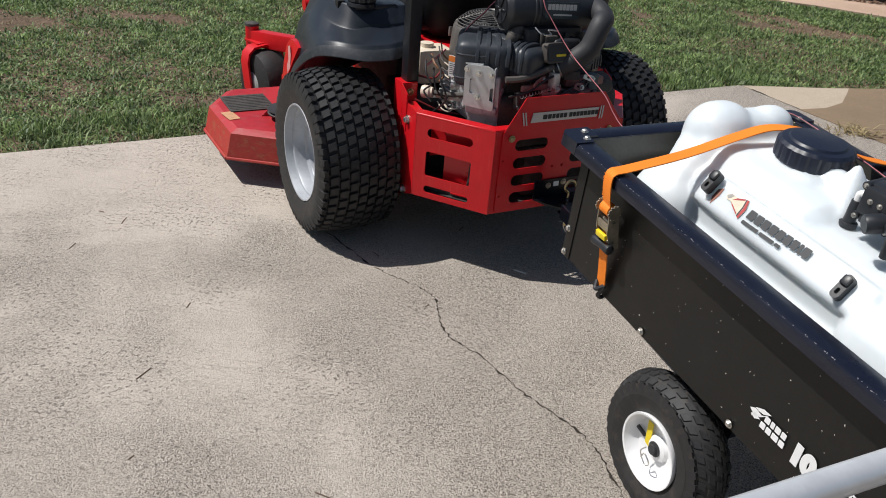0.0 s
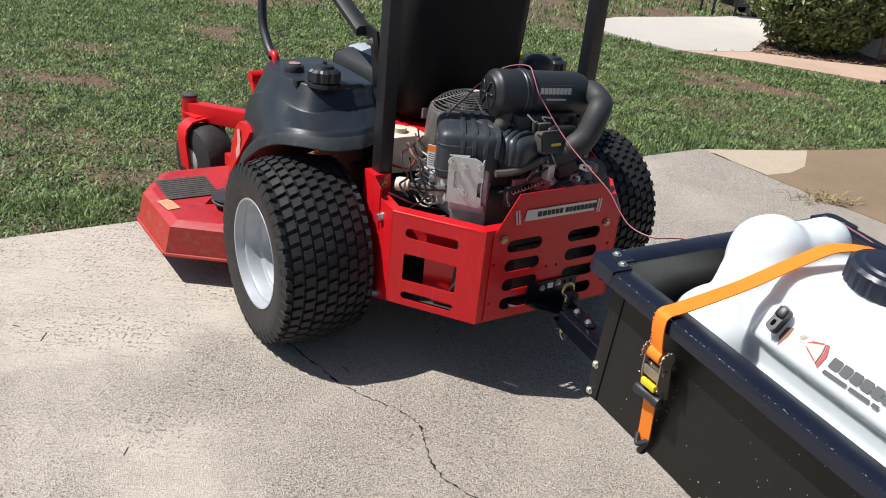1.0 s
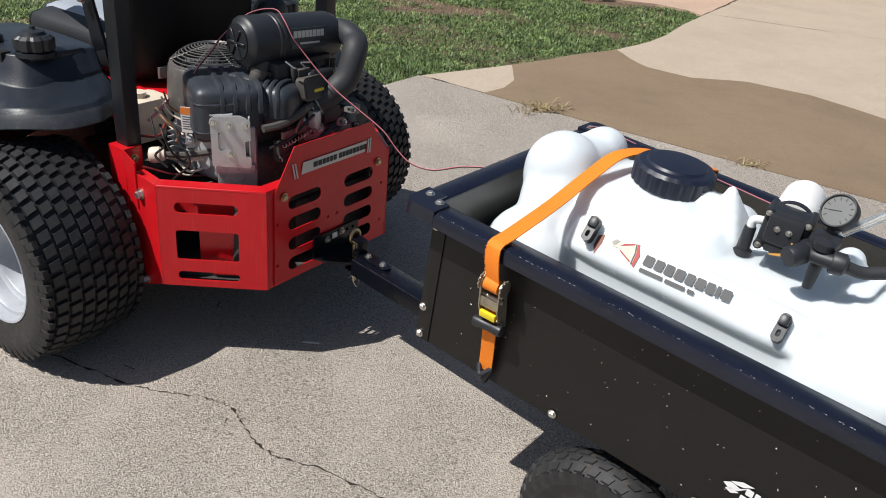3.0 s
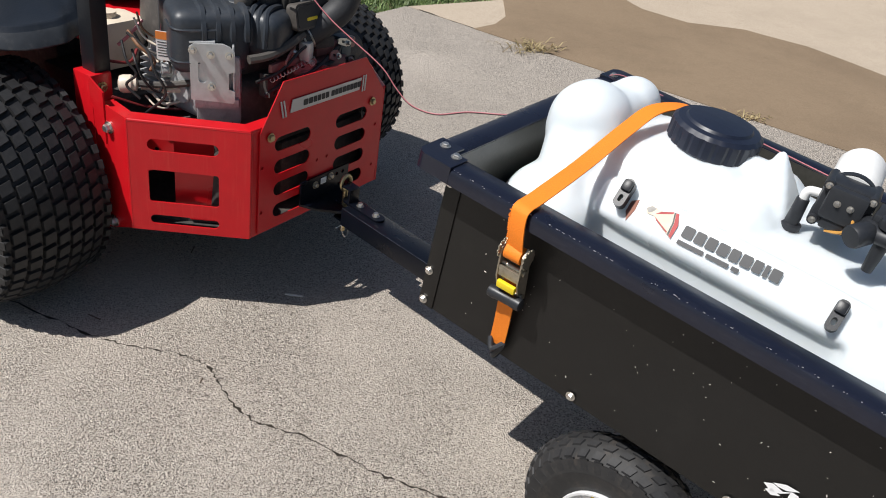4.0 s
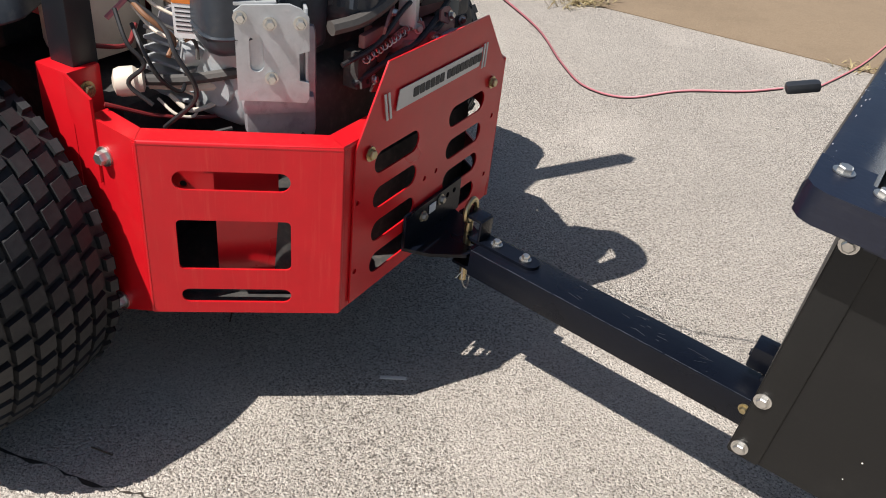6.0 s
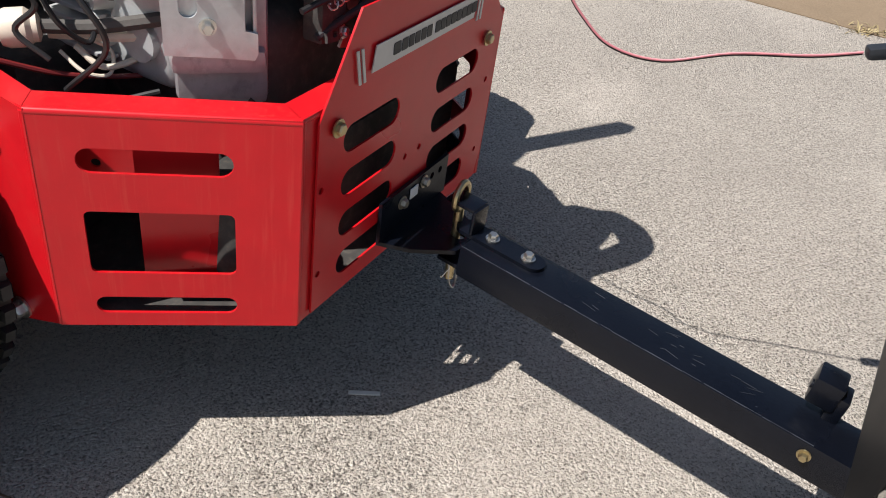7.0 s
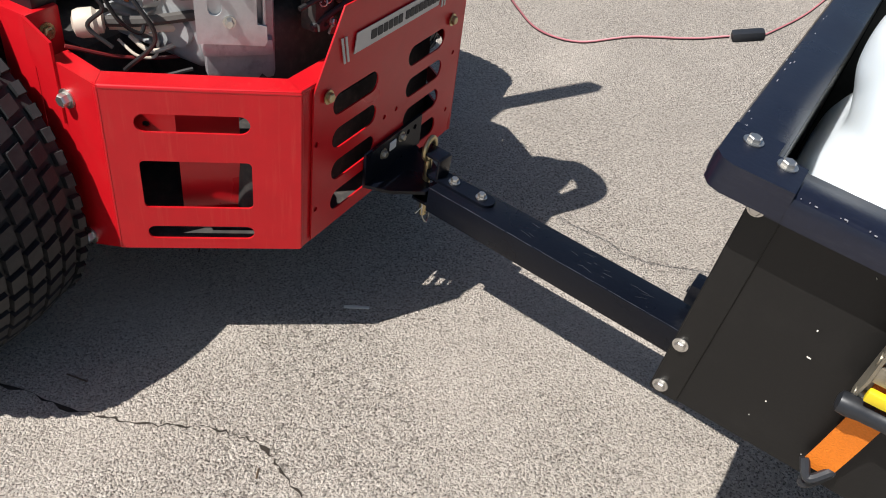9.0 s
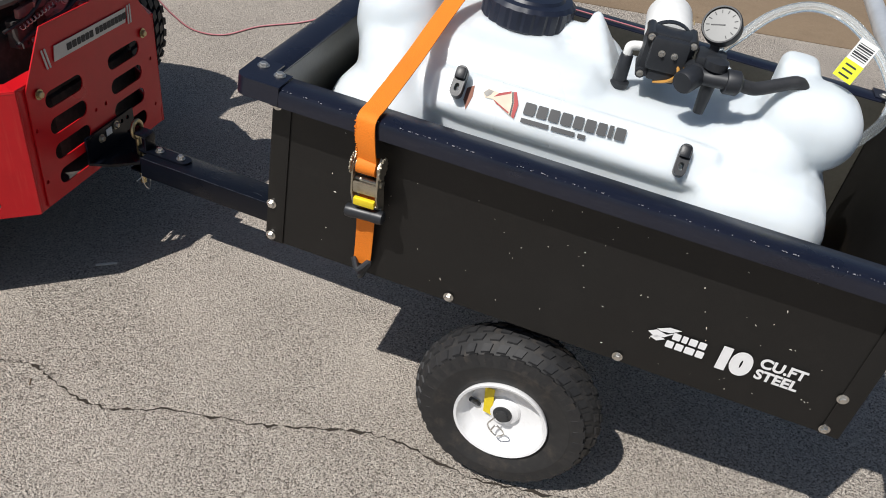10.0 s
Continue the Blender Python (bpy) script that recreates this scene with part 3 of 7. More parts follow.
def blades(name, count, region, holes, hmin, hmax, wid, material, label, seed, tint=None, patch=True, lean=0.6, only=None):
    """Many single blades in one mesh, thinned where the soil is bare."""
    rng = np.random.default_rng(seed)
    x = rng.uniform(region[0], region[1], count)
    y = rng.uniform(region[2], region[3], count)
    keep = np.ones(count, bool)
    for h in holes:
        keep &= ~inside(x, y, h)
    if only:
        keep &= inside(x, y, only) & (rng.random(count) < 0.25 + 0.75 * (np.sin(x * 7.0) * np.sin(y * 9.0 + x * 3) > -0.2))
    if patch:
        f = np.array([noise.noise(Vector((a * 0.9, b * 0.9, 3))) + 0.6 * noise.noise(Vector((a * 3.1, b * 3.1, 7))) for a, b in zip(x, y)])
        for px, py, rx, ry in BARE:
            f -= 0.5 * np.exp(-((x - px) / rx) ** 2 - ((y - py) / ry) ** 2)
        keep &= rng.uniform(-0.55, 0.24, count) < f
    x, y = x[keep], y[keep]
    n = len(x)
    far = np.clip((np.hypot(x, y - 1.5) - 3.5) / 5, 0, 1)
    h = rng.uniform(hmin, hmax, n) * (1 + 0.3 * far)
    w = rng.uniform(0.5, 1, n) * wid * (1 + 0.4 * far)
    a = rng.uniform(0, 6.283, n)
    ln_ = rng.uniform(0.1, 1, n) * lean
    dx, dy = np.cos(a), np.sin(a)
    z0 = -0.035
    base = np.stack([x, y, np.full(n, z0)], 1)
    s = np.stack([-dy, dx, np.zeros(n)], 1) * (w / 2)[:, None]
    flat = 1 / np.sqrt(1 + ln_ ** 2)
    up = np.stack([dx * ln_ * flat * h, dy * ln_ * flat * h, h * flat], 1)
    mid = base + up * 0.55 + np.array([0, 0, 1]) * (h * 0.06)[:, None]
    tip = base + up * 1.0 + np.stack([dx, dy, -0.4 * np.ones(n)], 1) * (h * ln_ * flat * 0.35)[:, None]
    co = np.stack([base - s * 0.7, base + s * 0.7, mid + s, mid - s, tip], 1).reshape(-1, 3)
    k = np.arange(n)[:, None] * 5
    quads = k + np.array([0, 1, 2, 3])
    tris = k + np.array([3, 2, 4])
    loops = np.concatenate([quads, tris], 1).reshape(-1)
    starts = (np.arange(n)[:, None] * 7 + np.array([0, 4])).reshape(-1)
    me = bpy.data.meshes.new(name)
    me.vertices.add(n * 5)
    me.vertices.foreach_set("co", co.astype(np.float32).ravel())
    me.loops.add(n * 7)
    me.loops.foreach_set("vertex_index", loops.astype(np.int32))
    me.polygons.add(n * 2)
    me.polygons.foreach_set("loop_start", starts.astype(np.int32))
    me.update(calc_edges=True)
    me.materials.append(material)
    return tagged(new(name, me), label, "grass", kind="stuff")


HARD = [PADP, SLABP, PATHP, PATIOP, BEDP]
blades("lawn_grass", 560000, (-4.6, 6.2, 3.2, 10.6), HARD, 0.016, 0.045, 0.009, GRASS, "patchy short green lawn with weeds", 1, lean=1.9)
blades("lawn_grass_far", 130000, (-7, 7, 10.0, 24), HARD, 0.03, 0.07, 0.015, GRASS, "short green lawn in the distance", 2, lean=1.6)
blades("lawn_weeds", 260000, (-4.6, 6.2, 3.2, 10.6), HARD, 0.012, 0.028, 0.016, WEEDS, "low broad-leaved weeds and clover in the lawn", 8, lean=3.0)
blades("lawn_grass_side", 70000, (-11, -4.6, -1, 13), HARD, 0.03, 0.06, 0.016, GRASS, "patchy lawn beside the pad", 9, lean=1.8)
blades("dry_thatch", 70000, (-4.6, 6.2, 3.2, 10.6), HARD, 0.012, 0.035, 0.006, DRYGRASS, "dry grass thatch between the green blades", 3, patch=False, lean=2.2)
EDGE = [tuple(P0 + U * 0.4 - V * 0.02), tuple(P0 - U * 9 - V * 0.02), tuple(P0 - U * 9 - V * 0.55), tuple(P0 + U * 0.4 - V * 0.35)]
blades("lawn_edge_grass", 130000, (-4.2, 2.2, 3.2, 7.0), HARD, 0.03, 0.075, 0.008, GRASS, "longer bright grass along the pad's edge", 4, patch=False, lean=1.2, only=EDGE)


# ---- wheels ----
def tyre_mesh(R, W, r, rows, count, lug_h, gap=0.75, shoulder=True, crown=0.012, open_=0.80, skew=0.16, slide=0.5, side_steps=3):
    """A tyre round the x axis: its rounded casing and its raised tread blocks."""
    bm, tr = B(), B()
    half = W / 2
    prof = [(-half * 0.78, r), (-half * 0.92, r + 0.012), (-half, r + (R - r) * 0.45), (-half * 0.99, R - 0.055), (-half * 0.94, R - 0.028), (-half * 0.84, R - crown - lug_h), (-half * 0.45, R - lug_h - crown * 0.3), (0, R - lug_h)]
    prof = prof + [(-x, q) for x, q in prof[-2::-1]]
    n = 64
    rs = []
    for x, q in prof:
        rs.append([bm.verts.new((x, q * math.cos(6.28318531 * i / n), q * math.sin(6.28318531 * i / n))) for i in range(n)])
    for a, b in zip(rs, rs[1:]):
        bridge(bm, a, b)

    def surf(x):
        return float(np.interp(abs(x) / half, (0, 0.45, 0.84, 0.94, 0.99, 1.0), (R - lug_h, R - lug_h - crown * 0.3, R - crown - lug_h, R - 0.028, R - 0.055, r + (R - r) * 0.45)))

    def lug(x0, x1, a0, a1, skew, h):
        lo, hi = [], []
        for dh, shrink, out in ((-0.004, 0.0, lo), (h, 0.12, hi)):
            for x, a in ((x0, a0), (x1, a0 + skew), (x1, a1 + skew), (x0, a1)):
                xm, am = (x0 + x1) / 2, (a0 + a1 + skew) / 2
                xx, aa = x + (xm - x) * shrink, a + (am - a) * shrink
                q = surf(xx) + dh
                out.append(tr.verts.new((xx, q * math.cos(aa), q * math.sin(aa))))
        bridge(tr, lo, hi)
        tr.faces.new(hi)

    step = 6.28318531 / count
    span = half * 0.80
    for j in range(rows):
        x0 = -span + 2 * span * j / rows
        x1 = x0 + 2 * span / rows * open_
        for i in range(count):
            a = step * (i - slide * j)
            s = step * skew
            lug(x0, x1, a, a + step * gap, s, lug_h)
    if shoulder:
        for sd in (-1, 1):
            for i in range(count):
                a = step * (i + 0.3)
                for k in range(side_steps):
                    e = (0.83, 0.93, 0.985, 1.0)
                    lug(sd * half * e[k], sd * half * e[k + 1] * 0.995, a, a + step * 0.6, 0, lug_h * (1.0, 0.85, 0.6)[k])
    return bm, tr


# ---- trailer cart ----
CART = pose(0.338, 2.972, 0.452, 0, 4.7, -62.3)
LEN, WID, HGT = 1.064, 0.67, 0.312
cart = thing("utility_trailer", "black steel dump cart with blue-black rim, hitched to the mower", "trailer", CART)

bm = B()
box(bm, (0.515, 0.0015, HGT / 2), (LEN - 0.035, 0.003, HGT))
part("side_panel", bm, TRAY, cart)
bm = B()
box(bm, (0.515, WID - 0.0015, HGT / 2), (LEN - 0.035, 0.003, HGT))
part("side_panel", bm, TRAY, cart)
bm = B()
box(bm, (0.004, WID / 2, HGT / 2), (0.004, WID, HGT))
for y, s in ((-0.0015, 1), (WID + 0.0015, -1)):
    box(bm, (0.019, y, HGT / 2), (0.034, 0.003, HGT), 0.001)
part("front_panel", bm, TRAY, cart, "black front panel folded round the corners")
bm = B()
box(bm, (LEN - 0.004, WID / 2, HGT / 2), (0.004, WID, HGT))
for y in (-0.0015, WID + 0.0015):
    box(bm, (LEN - 0.018, y, HGT / 2), (0.034, 0.003, HGT), 0.001)
part("tailgate", bm, TRAY, cart, "black rear panel")
bm = B()
box(bm, (LEN / 2, WID / 2, 0.003), (LEN - 0.01, WID - 0.008, 0.004))
part("floor_panel", bm, INNER, cart, "tray floor with light off the tank in its colour")
# Thin sheets over the walls; front and far ones carry the painted bounce light.
for c_, s_ in (((LEN / 2, 0.0042, HGT / 2 + 0.0095), (LEN - 0.02, 0.002, HGT + 0.022)), ((LEN / 2, WID - 0.0042, HGT / 2 + 0.0095), (LEN - 0.02, 0.002, HGT + 0.022)), ((0.0075, WID / 2, HGT / 2 + 0.0095), (0.002, WID - 0.012, HGT + 0.022)), ((LEN - 0.0075, WID / 2, HGT / 2 + 0.0095), (0.002, WID - 0.012, HGT + 0.022))):
    bm = B()
    box(bm, c_, s_)
    part("inner_face", bm, INNER if c_[0] < 0.6 and c_[1] > 0.1 else TRAY, cart, "inner face of the tray wall")


def channel(bm, a, b, out, w=0.052, h=0.026):
    """A folded steel edge: flat top, rolled outer lip and a short inner return."""
    a, b, out = Vector(a), Vector(b), Vector(out)
    up = Vector((0, 0, 1))
    sec = [(0.004, -0.003), (0.004, 0.001), (0.0, 0.004), (-w + 0.01, 0.004), (-w + 0.003, 0.001), (-w, -0.006), (-w, -h), (-w + 0.004, -h), (-w + 0.004, -0.004), (0.0, -0.0005), (0.0, -0.003)]
    rows = []
    for p in (a, b):
        rows.append([p - out * x + up * z for x, z in sec])
    return loft(bm, rows)


ZR = HGT + 0.022
for nm, a, b, out in (("side_rim", (0.02, 0, ZR), (LEN - 0.02, 0, ZR), (0, -1, 0)), ("side_rim", (0.02, WID, ZR), (LEN - 0.02, WID, ZR), (0, 1, 0)), ("front_rim", (0.004, -0.02, ZR), (0.004, WID + 0.02, ZR), (-1, 0, 0)), ("rear_rim", (LEN - 0.004, -0.02, ZR), (LEN - 0.004, WID + 0.02, ZR), (1, 0, 0))):
    bm = B()
    channel(bm, a, b, out)
    part(nm, bm, RIMB, cart, "blue-black folded steel rim")
for sx, x in ((-1, 0.004), (1, LEN - 0.004)):
    for sy, y in ((-1, 0.0), (1, WID)):
        bm = B()
        o = [(0.03 * -sx, 0.0), (0.03 * -sx, 0.053 * sy), (0.03 * sx, 0.053 * sy), (0.042 * sx, 0.048 * sy), (0.05 * sx, 0.036 * sy), (0.05 * sx, -0.028 * sy), (0.0, -0.028 * sy), (0.0, 0.0)]
        lo = [bm.verts.new((x + q, y + r, ZR - 0.024 if i in (1, 2, 3, 4, 5) else ZR + 0.003)) for i, (q, r) in enumerate(o)]
        hi = [bm.verts.new((x + q * (0.97 if i in (2, 3, 4) else 1), y + r * (0.97 if i in (1, 2, 3) else 1), ZR + 0.0075)) for i, (q, r) in enumerate(o)]
        bridge(bm, lo, hi)
        bm.faces.new(hi)
        corner = part("corner_cap", bm, RIMB, cart, "bolted corner of the rim")
        bolts([(q, r, ZR + 0.0078) for q, r in ((x - 0.012 * sx, y + 0.012 * sy), (x + 0.026 * sx, y - 0.004 * sy))], (0, 0, 1), 0.007, 0.005, STEEL, corner, "zinc bolt head")
for y, d in ((-0.003, -1), (WID + 0.003, 1)):
    for x, z in ((0.010, 0.283), (0.010, 0.082), (0.012, 0.012), (0.365, 0.012), (0.678, 0.012), (1.033, 0.084), (1.035, 0.012), (1.04, 0.283)):
        bm = B()
        bolt(bm, (x, y, z), (0, d, 0), 0.0065, 0.005)
        part("bolt", bm, STEEL, cart, "zinc bolt head")

for yc, s in ((0.024, 1), (WID - 0.024, -1)):
    w = new("wheel")
    w.parent = cart
    w.matrix_local = Matrix.Translation((0.52, yc, -0.2185)) @ pose(0, 0, 0, 0, 0, 90 if s > 0 else -90)
    casing, tread = tyre_mesh(0.188, 0.106, 0.090, 5, 34, 0.0038, 0.62, True, 0.026, 0.74, 0.2, 0.5, 2)
    part("tyre", casing, WORN, w, "black pneumatic tyre with a dusty sidewall")
    tagged(part("tread", tread, RUBBER, w), kind="stuff")
    bm = B()
    lathe(bm, (0, 0, 0), (-1, 0, 0), ((0.08, -0.045), (0.084, 0.02), (0.09, 0.042), (0.093, 0.05), (0.092, 0.054), (0.087, 0.053), (0.083, 0.043), (0.078, 0.03), (0.07, 0.022), (0.034, 0.018), (0.03, 0.026), (0.018, 0.03)), 40, ends=False)
    rim = part("rim", bm, WHITEW, w, "white pressed steel rim")
    bm = B()
    lathe(bm, (-0.02, 0, 0), (-1, 0, 0), ((0.019, 0), (0.019, 0.012), (0.012, 0.013), (0.012, 0.02), (0.002, 0.022)), 20)
    part("hub", bm, ENGB, w, "dark greasy axle end")
    bm = B()
    plate(bm, [(0.020, -0.016), (0.038, -0.012), (0.046, 0.05), (0.027, 0.052)], [], 0.001, basis((-0.0275, 0, 0), (0, 1, 0), (0, 0, 1)))
    part("warning_sticker", bm, YELLOW, w, "yellow sticker")
    bm = B()
    cyl(bm, (-0.02, 0.05, -0.006), (-0.034, 0.066, 0.014), 0.005)
    part("valve_stem", bm, GLOSSP, w)
    bm = B()
    tube(bm, [(-0.046, 0.012, 0.0), (-0.05, 0.02, -0.02), (-0.046, 0.0, -0.045), (-0.048, -0.014, -0.03), (-0.052, 0.004, -0.012), (-0.052, 0.012, -0.03)], 0.0016, 6)
    part("cotter_pin", bm, STEEL, w, "bent cotter pin")
bm = B()
box(bm, (0.52, WID / 2, -0.205), (0.04, WID - 0.24, 0.05), 0.003)
part("axle", bm, BLACK, cart)
for y in (0.17, WID - 0.17):
    bm = B()
    plate(bm, [(-0.09, 0), (0.09, 0), (0.035, -0.24), (-0.035, -0.24)], [], 0.005, basis((0.52, y, 0), (1, 0, 0), (0, 0, 1)))
    part("axle_bracket", bm, BLACK, cart)


def beam(bm, a, b, w, h, bev=0.006):
    """A box beam from a to b, its top along that line."""
    a, b = Vector(a), Vector(b)
    m = basis(a, b - a, Vector((0, 0, 1)).cross(b - a))
    return box(bm, ((b - a).length / 2, 0, -h / 2), ((b - a).length, w, h), bev, m)


TA, TB = Vector((-0.512, 0.381, -0.187)), Vector((0.56, 0.288, -0.128))
bm = B()
beam(bm, TA, TB, 0.076, 0.052, 0.0035)
tongue = part("tongue", bm, DRAWB, cart, "scratched blue-black drawbar")
td = (TB - TA).normalized()
tm = basis(TA, td, Vector((0, 1, 0)))
bm = B()
plate(bm, slot(0.04, 0.006, 0.15, 0.036, 6), [], 0.006, tm)
box(bm, (-0.028, 0.006, 0.045), (0.05, 0.036, 0.006), 0.002, tm)
box(bm, (-0.003, 0.006, 0.024), (0.006, 0.036, 0.044), 0.002, tm)
clevis = part("clevis", bm, DRAWB, tongue, "black bent hitch strap")
bolts([tm @ Vector((x, 0.006, 0.0062)) for x in (0.026, 0.088)], tm.to_3x3() @ Vector((0, 0, 1)), 0.0075, 0.008, STEEL, tongue, "zinc bolt")
bm = B()
box(bm, (-0.01, 0, -0.052), (0.07, 0.045, 0.007), 0.002, tm)
box(bm, (0.02, 0, -0.03), (0.008, 0.045, 0.05), 0.002, tm)
part("clevis", bm, DRAWB, tongue)
bm = B()
box(bm, (-0.010, 0.372, -0.125), (0.036, 0.042, 0.04), 0.005)
box(bm, (0.01, 0.372, -0.15), (0.02, 0.035, 0.06), 0.004)
cyl(bm, (-0.03, 0.36, -0.122), (-0.027, 0.36, -0.122), 0.006)
part("dump_latch", bm, DRAWB, cart, "black dump latch bracket under the front")
bm = B()
bolt(bm, (0.0, 0.298, -0.176), (0, -1, 0), 0.006, 0.007)
part("bolt", bm, BRASS, cart, "yellow zinc bolt")


def bar_letters(name, parent, m, widths, h, material, gap=0.006, label=""):
    """A row of plain blocks in place of a brand's lettering."""
    bm = B()
    x = 0
    for wd in widths:
        plate(bm, slot(x + wd / 2, h / 2, wd, h, 2, min(wd, h) * 0.12), [], 0.0006, m)
        x += wd + gap
    return part(name, bm, material, parent, label, smooth=0)


PRINT = mat("white_print", (0.78, 0.78, 0.78), 0.5, var=0.05, scale=90, bump=0.0)
sm = Matrix.Translation((0.709, -0.0034, 0.062)) @ pose(0, 0, 0, 90, 0, 0)
bar_letters("brand_mark", cart, sm @ Matrix.Translation((0.04, 0.025, 0)), (0.013, 0.009, 0.013, 0.012), 0.014, PRINT, 0.003, "white blocks of a brand mark")
bar_letters("brand_mark", cart, sm @ Matrix.Translation((0.034, 0.006, 0)), (0.013, 0.013, 0.016, 0.013), 0.014, PRINT, 0.003, "white blocks of a brand mark")
bm = B()
for o in ([(0.0, 0.026), (0.012, 0.034), (0.03, 0.03), (0.045, 0.041), (0.028, 0.024), (0.014, 0.018)], [(0.012, 0.036), (0.03, 0.046), (0.05, 0.047), (0.034, 0.036), (0.02, 0.034)], [(0.006, 0.016), (0.014, 0.024), (0.03, 0.02), (0.018, 0.012)]):
    plate(bm, o, [], 0.0006, sm)
part("brand_emblem", bm, PRINT, cart, "white emblem on the side panel", smooth=0)
text_part("capacity_lettering", "10", 0.057, Matrix.Translation((0.824, -0.0036, 0.065)) @ pose(0, 0, 0, 90, 0, 0), PRINT, cart, "white capacity number", 0.0052)
text_part("capacity_lettering", "CU.FT", 0.0275, Matrix.Translation((0.893, -0.0036, 0.092)) @ pose(0, 0, 0, 90, 0, 0), PRINT, cart, "white lettering", 0.0009)
text_part("capacity_lettering", "STEEL", 0.0275, Matrix.Translation((0.893, -0.0036, 0.067)) @ pose(0, 0, 0, 90, 0, 0), PRINT, cart, "white lettering", 0.0009)
random.seed(11)
bm = B()
for _ in range(75):
    bmesh.ops.create_icosphere(bm, subdivisions=1, radius=random.uniform(0.0004, 0.001), matrix=pose(random.uniform(0.1, 1.0), -0.0005, random.uniform(0.02, 0.28), 0, random.uniform(0, 180), 0) @ Matrix.Diagonal((random.choice((1, 1, 1.6, 3)), 1, 1, 1)))
tagged(part("paint_specks", bm, CHIP, cart, "pale grass specks on the panel"), kind="stuff")

random.seed(17)
bm = B()
for _ in range(110):
    x = random.uniform(0.03, LEN - 0.03)
    l, w = random.uniform(0.0006, 0.0011) * random.choice((1, 1, 1, 2, 4)), random.uniform(0.0003, 0.0007)
    box(bm, (x, -0.0493 + random.uniform(-0.0012, 0.003), ZR + 0.0036), (l, w * 2, 0.0009), 0)
for _ in range(24):
    y = random.uniform(0.03, WID - 0.03)
    box(bm, (-0.0455 + random.uniform(-0.001, 0.012), y, ZR + 0.0039), (random.uniform(0.0006, 0.0012), random.uniform(0.001, 0.006), 0.0006), 0)
tagged(part("paint_chips", bm, mat("chipped_pale_edge", (0.3, 0.3, 0.32), 0.6, var=0.3, scale=60, bump=0.0), cart, "pale paint chips along the rim edge", smooth=0), kind="stuff")
bm = B()
for _ in range(20):
    x, y, a = random.choice((0.2, 0.22, 0.31, 0.33, 0.42)) + random.uniform(-0.03, 0.03), random.uniform(-0.026, 0.026), random.gauss(0.1, 0.35)
    l = random.uniform(0.002, 0.022)
    box(bm, (0, 0, 0), (l, random.uniform(0.0002, 0.0007), 0.0004), 0, tm @ Matrix.Translation((x, y, 0.0003)) @ pose(0, 0, 0, 0, 0, a * 57))
x = 0.0
while x < 0.5:
    l = random.uniform(0.003, 0.03)
    box(bm, (0, 0, 0), (l, random.uniform(0.0004, 0.0013), 0.0004), 0, tm @ Matrix.Translation((x + l / 2, -0.0352 + random.uniform(-0.0006, 0.0006), 0.0001)))
    x += l + random.choice((0.0, 0.0, 0.001, 0.004))
tagged(part("scratches", bm, mat("scratched_steel", (0.045, 0.05, 0.062), 0.5, var=0.3, scale=60, bump=0.0), tongue, "pale scratches on the drawbar", smooth=0), kind="stuff")

# ---- sprayer tank ----
tank = thing("sprayer_tank", "white plastic sprayer tank strapped in the cart", "sprayer", CART)


def blob(bm, c, h, r):
    """A box rounded to nearly its full extent."""
    fresh = bmesh.new()
    bmesh.ops.create_cube(fresh, size=1.0)
    bmesh.ops.subdivide_edges(fresh, edges=fresh.edges[:], cuts=7, use_grid_fill=True)
    h = Vector(h)
    r = min(r, min(h) * 0.999)
    core = h - Vector((r, r, r))
    for v in fresh.verts:
        q = Vector((v.co.x * 2 * h.x, v.co.y * 2 * h.y, v.co.z * 2 * h.z))
        k = Vector([max(-core[i], min(core[i], q[i])) for i in range(3)])
        d = q - k
        v.co = Vector(c) + k + (d.normalized() * r if d.length > 1e-6 else d)
    tmp = bpy.data.meshes.new("tmp")
    fresh.to_mesh(tmp)
    fresh.free()
    bm.from_mesh(tmp)
    bpy.data.meshes.remove(tmp)
    return bm


bm = B()
YC = 0.375
blob(bm, (0.475, YC, 0.125), (0.445, 0.235, 0.125), 0.10)
blob(bm, (0.49, YC, 0.235), (0.40, 0.20, 0.115), 0.10)
blob(bm, (0.33, YC + 0.01, 0.30), (0.20, 0.165, 0.085), 0.08)
blob(bm, (0.32, YC + 0.02, 0.345), (0.105, 0.105, 0.055), 0.05)
blob(bm, (0.100, 0.315, 0.362), (0.08, 0.088, 0.088), 0.0795)
blob(bm, (0.122, 0.45, 0.362), (0.056, 0.064, 0.078), 0.055)
blob(bm, (0.114, 0.385, 0.352), (0.062, 0.085, 0.078), 0.055)
for i_ in range(7):
    blob(bm, (0.108 + 0.006 * i_, 0.318 - 0.014 * i_, 0.345 - 0.022 * i_), (0.077 - 0.0025 * i_, 0.082 + 0.004 * i_, 0.08), 0.06)
blob(bm, (0.128, 0.36, 0.25), (0.07, 0.13, 0.12), 0.065)
blob(bm, (0.128, 0.30, 0.152), (0.112, 0.195, 0.15), 0.1)
for i_ in range(7):
    blob(bm, (0.452 + 0.004 * i_, 0.385 - 0.004 * i_, 0.437 - 0.015 * i_), (0.013 + 0.006 * i_, 0.012 + 0.009 * i_, 0.014), 0.011)
blob(bm, (0.42, 0.385, 0.37), (0.06, 0.03, 0.05), 0.028)
blob(bm, (0.862, 0.335, 0.378), (0.088, 0.085, 0.072), 0.068)
blob(bm, (0.825, 0.42, 0.40), (0.036, 0.042, 0.06), 0.02)
blob(bm, (0.79, 0.36, 0.29), (0.10, 0.165, 0.085), 0.08)
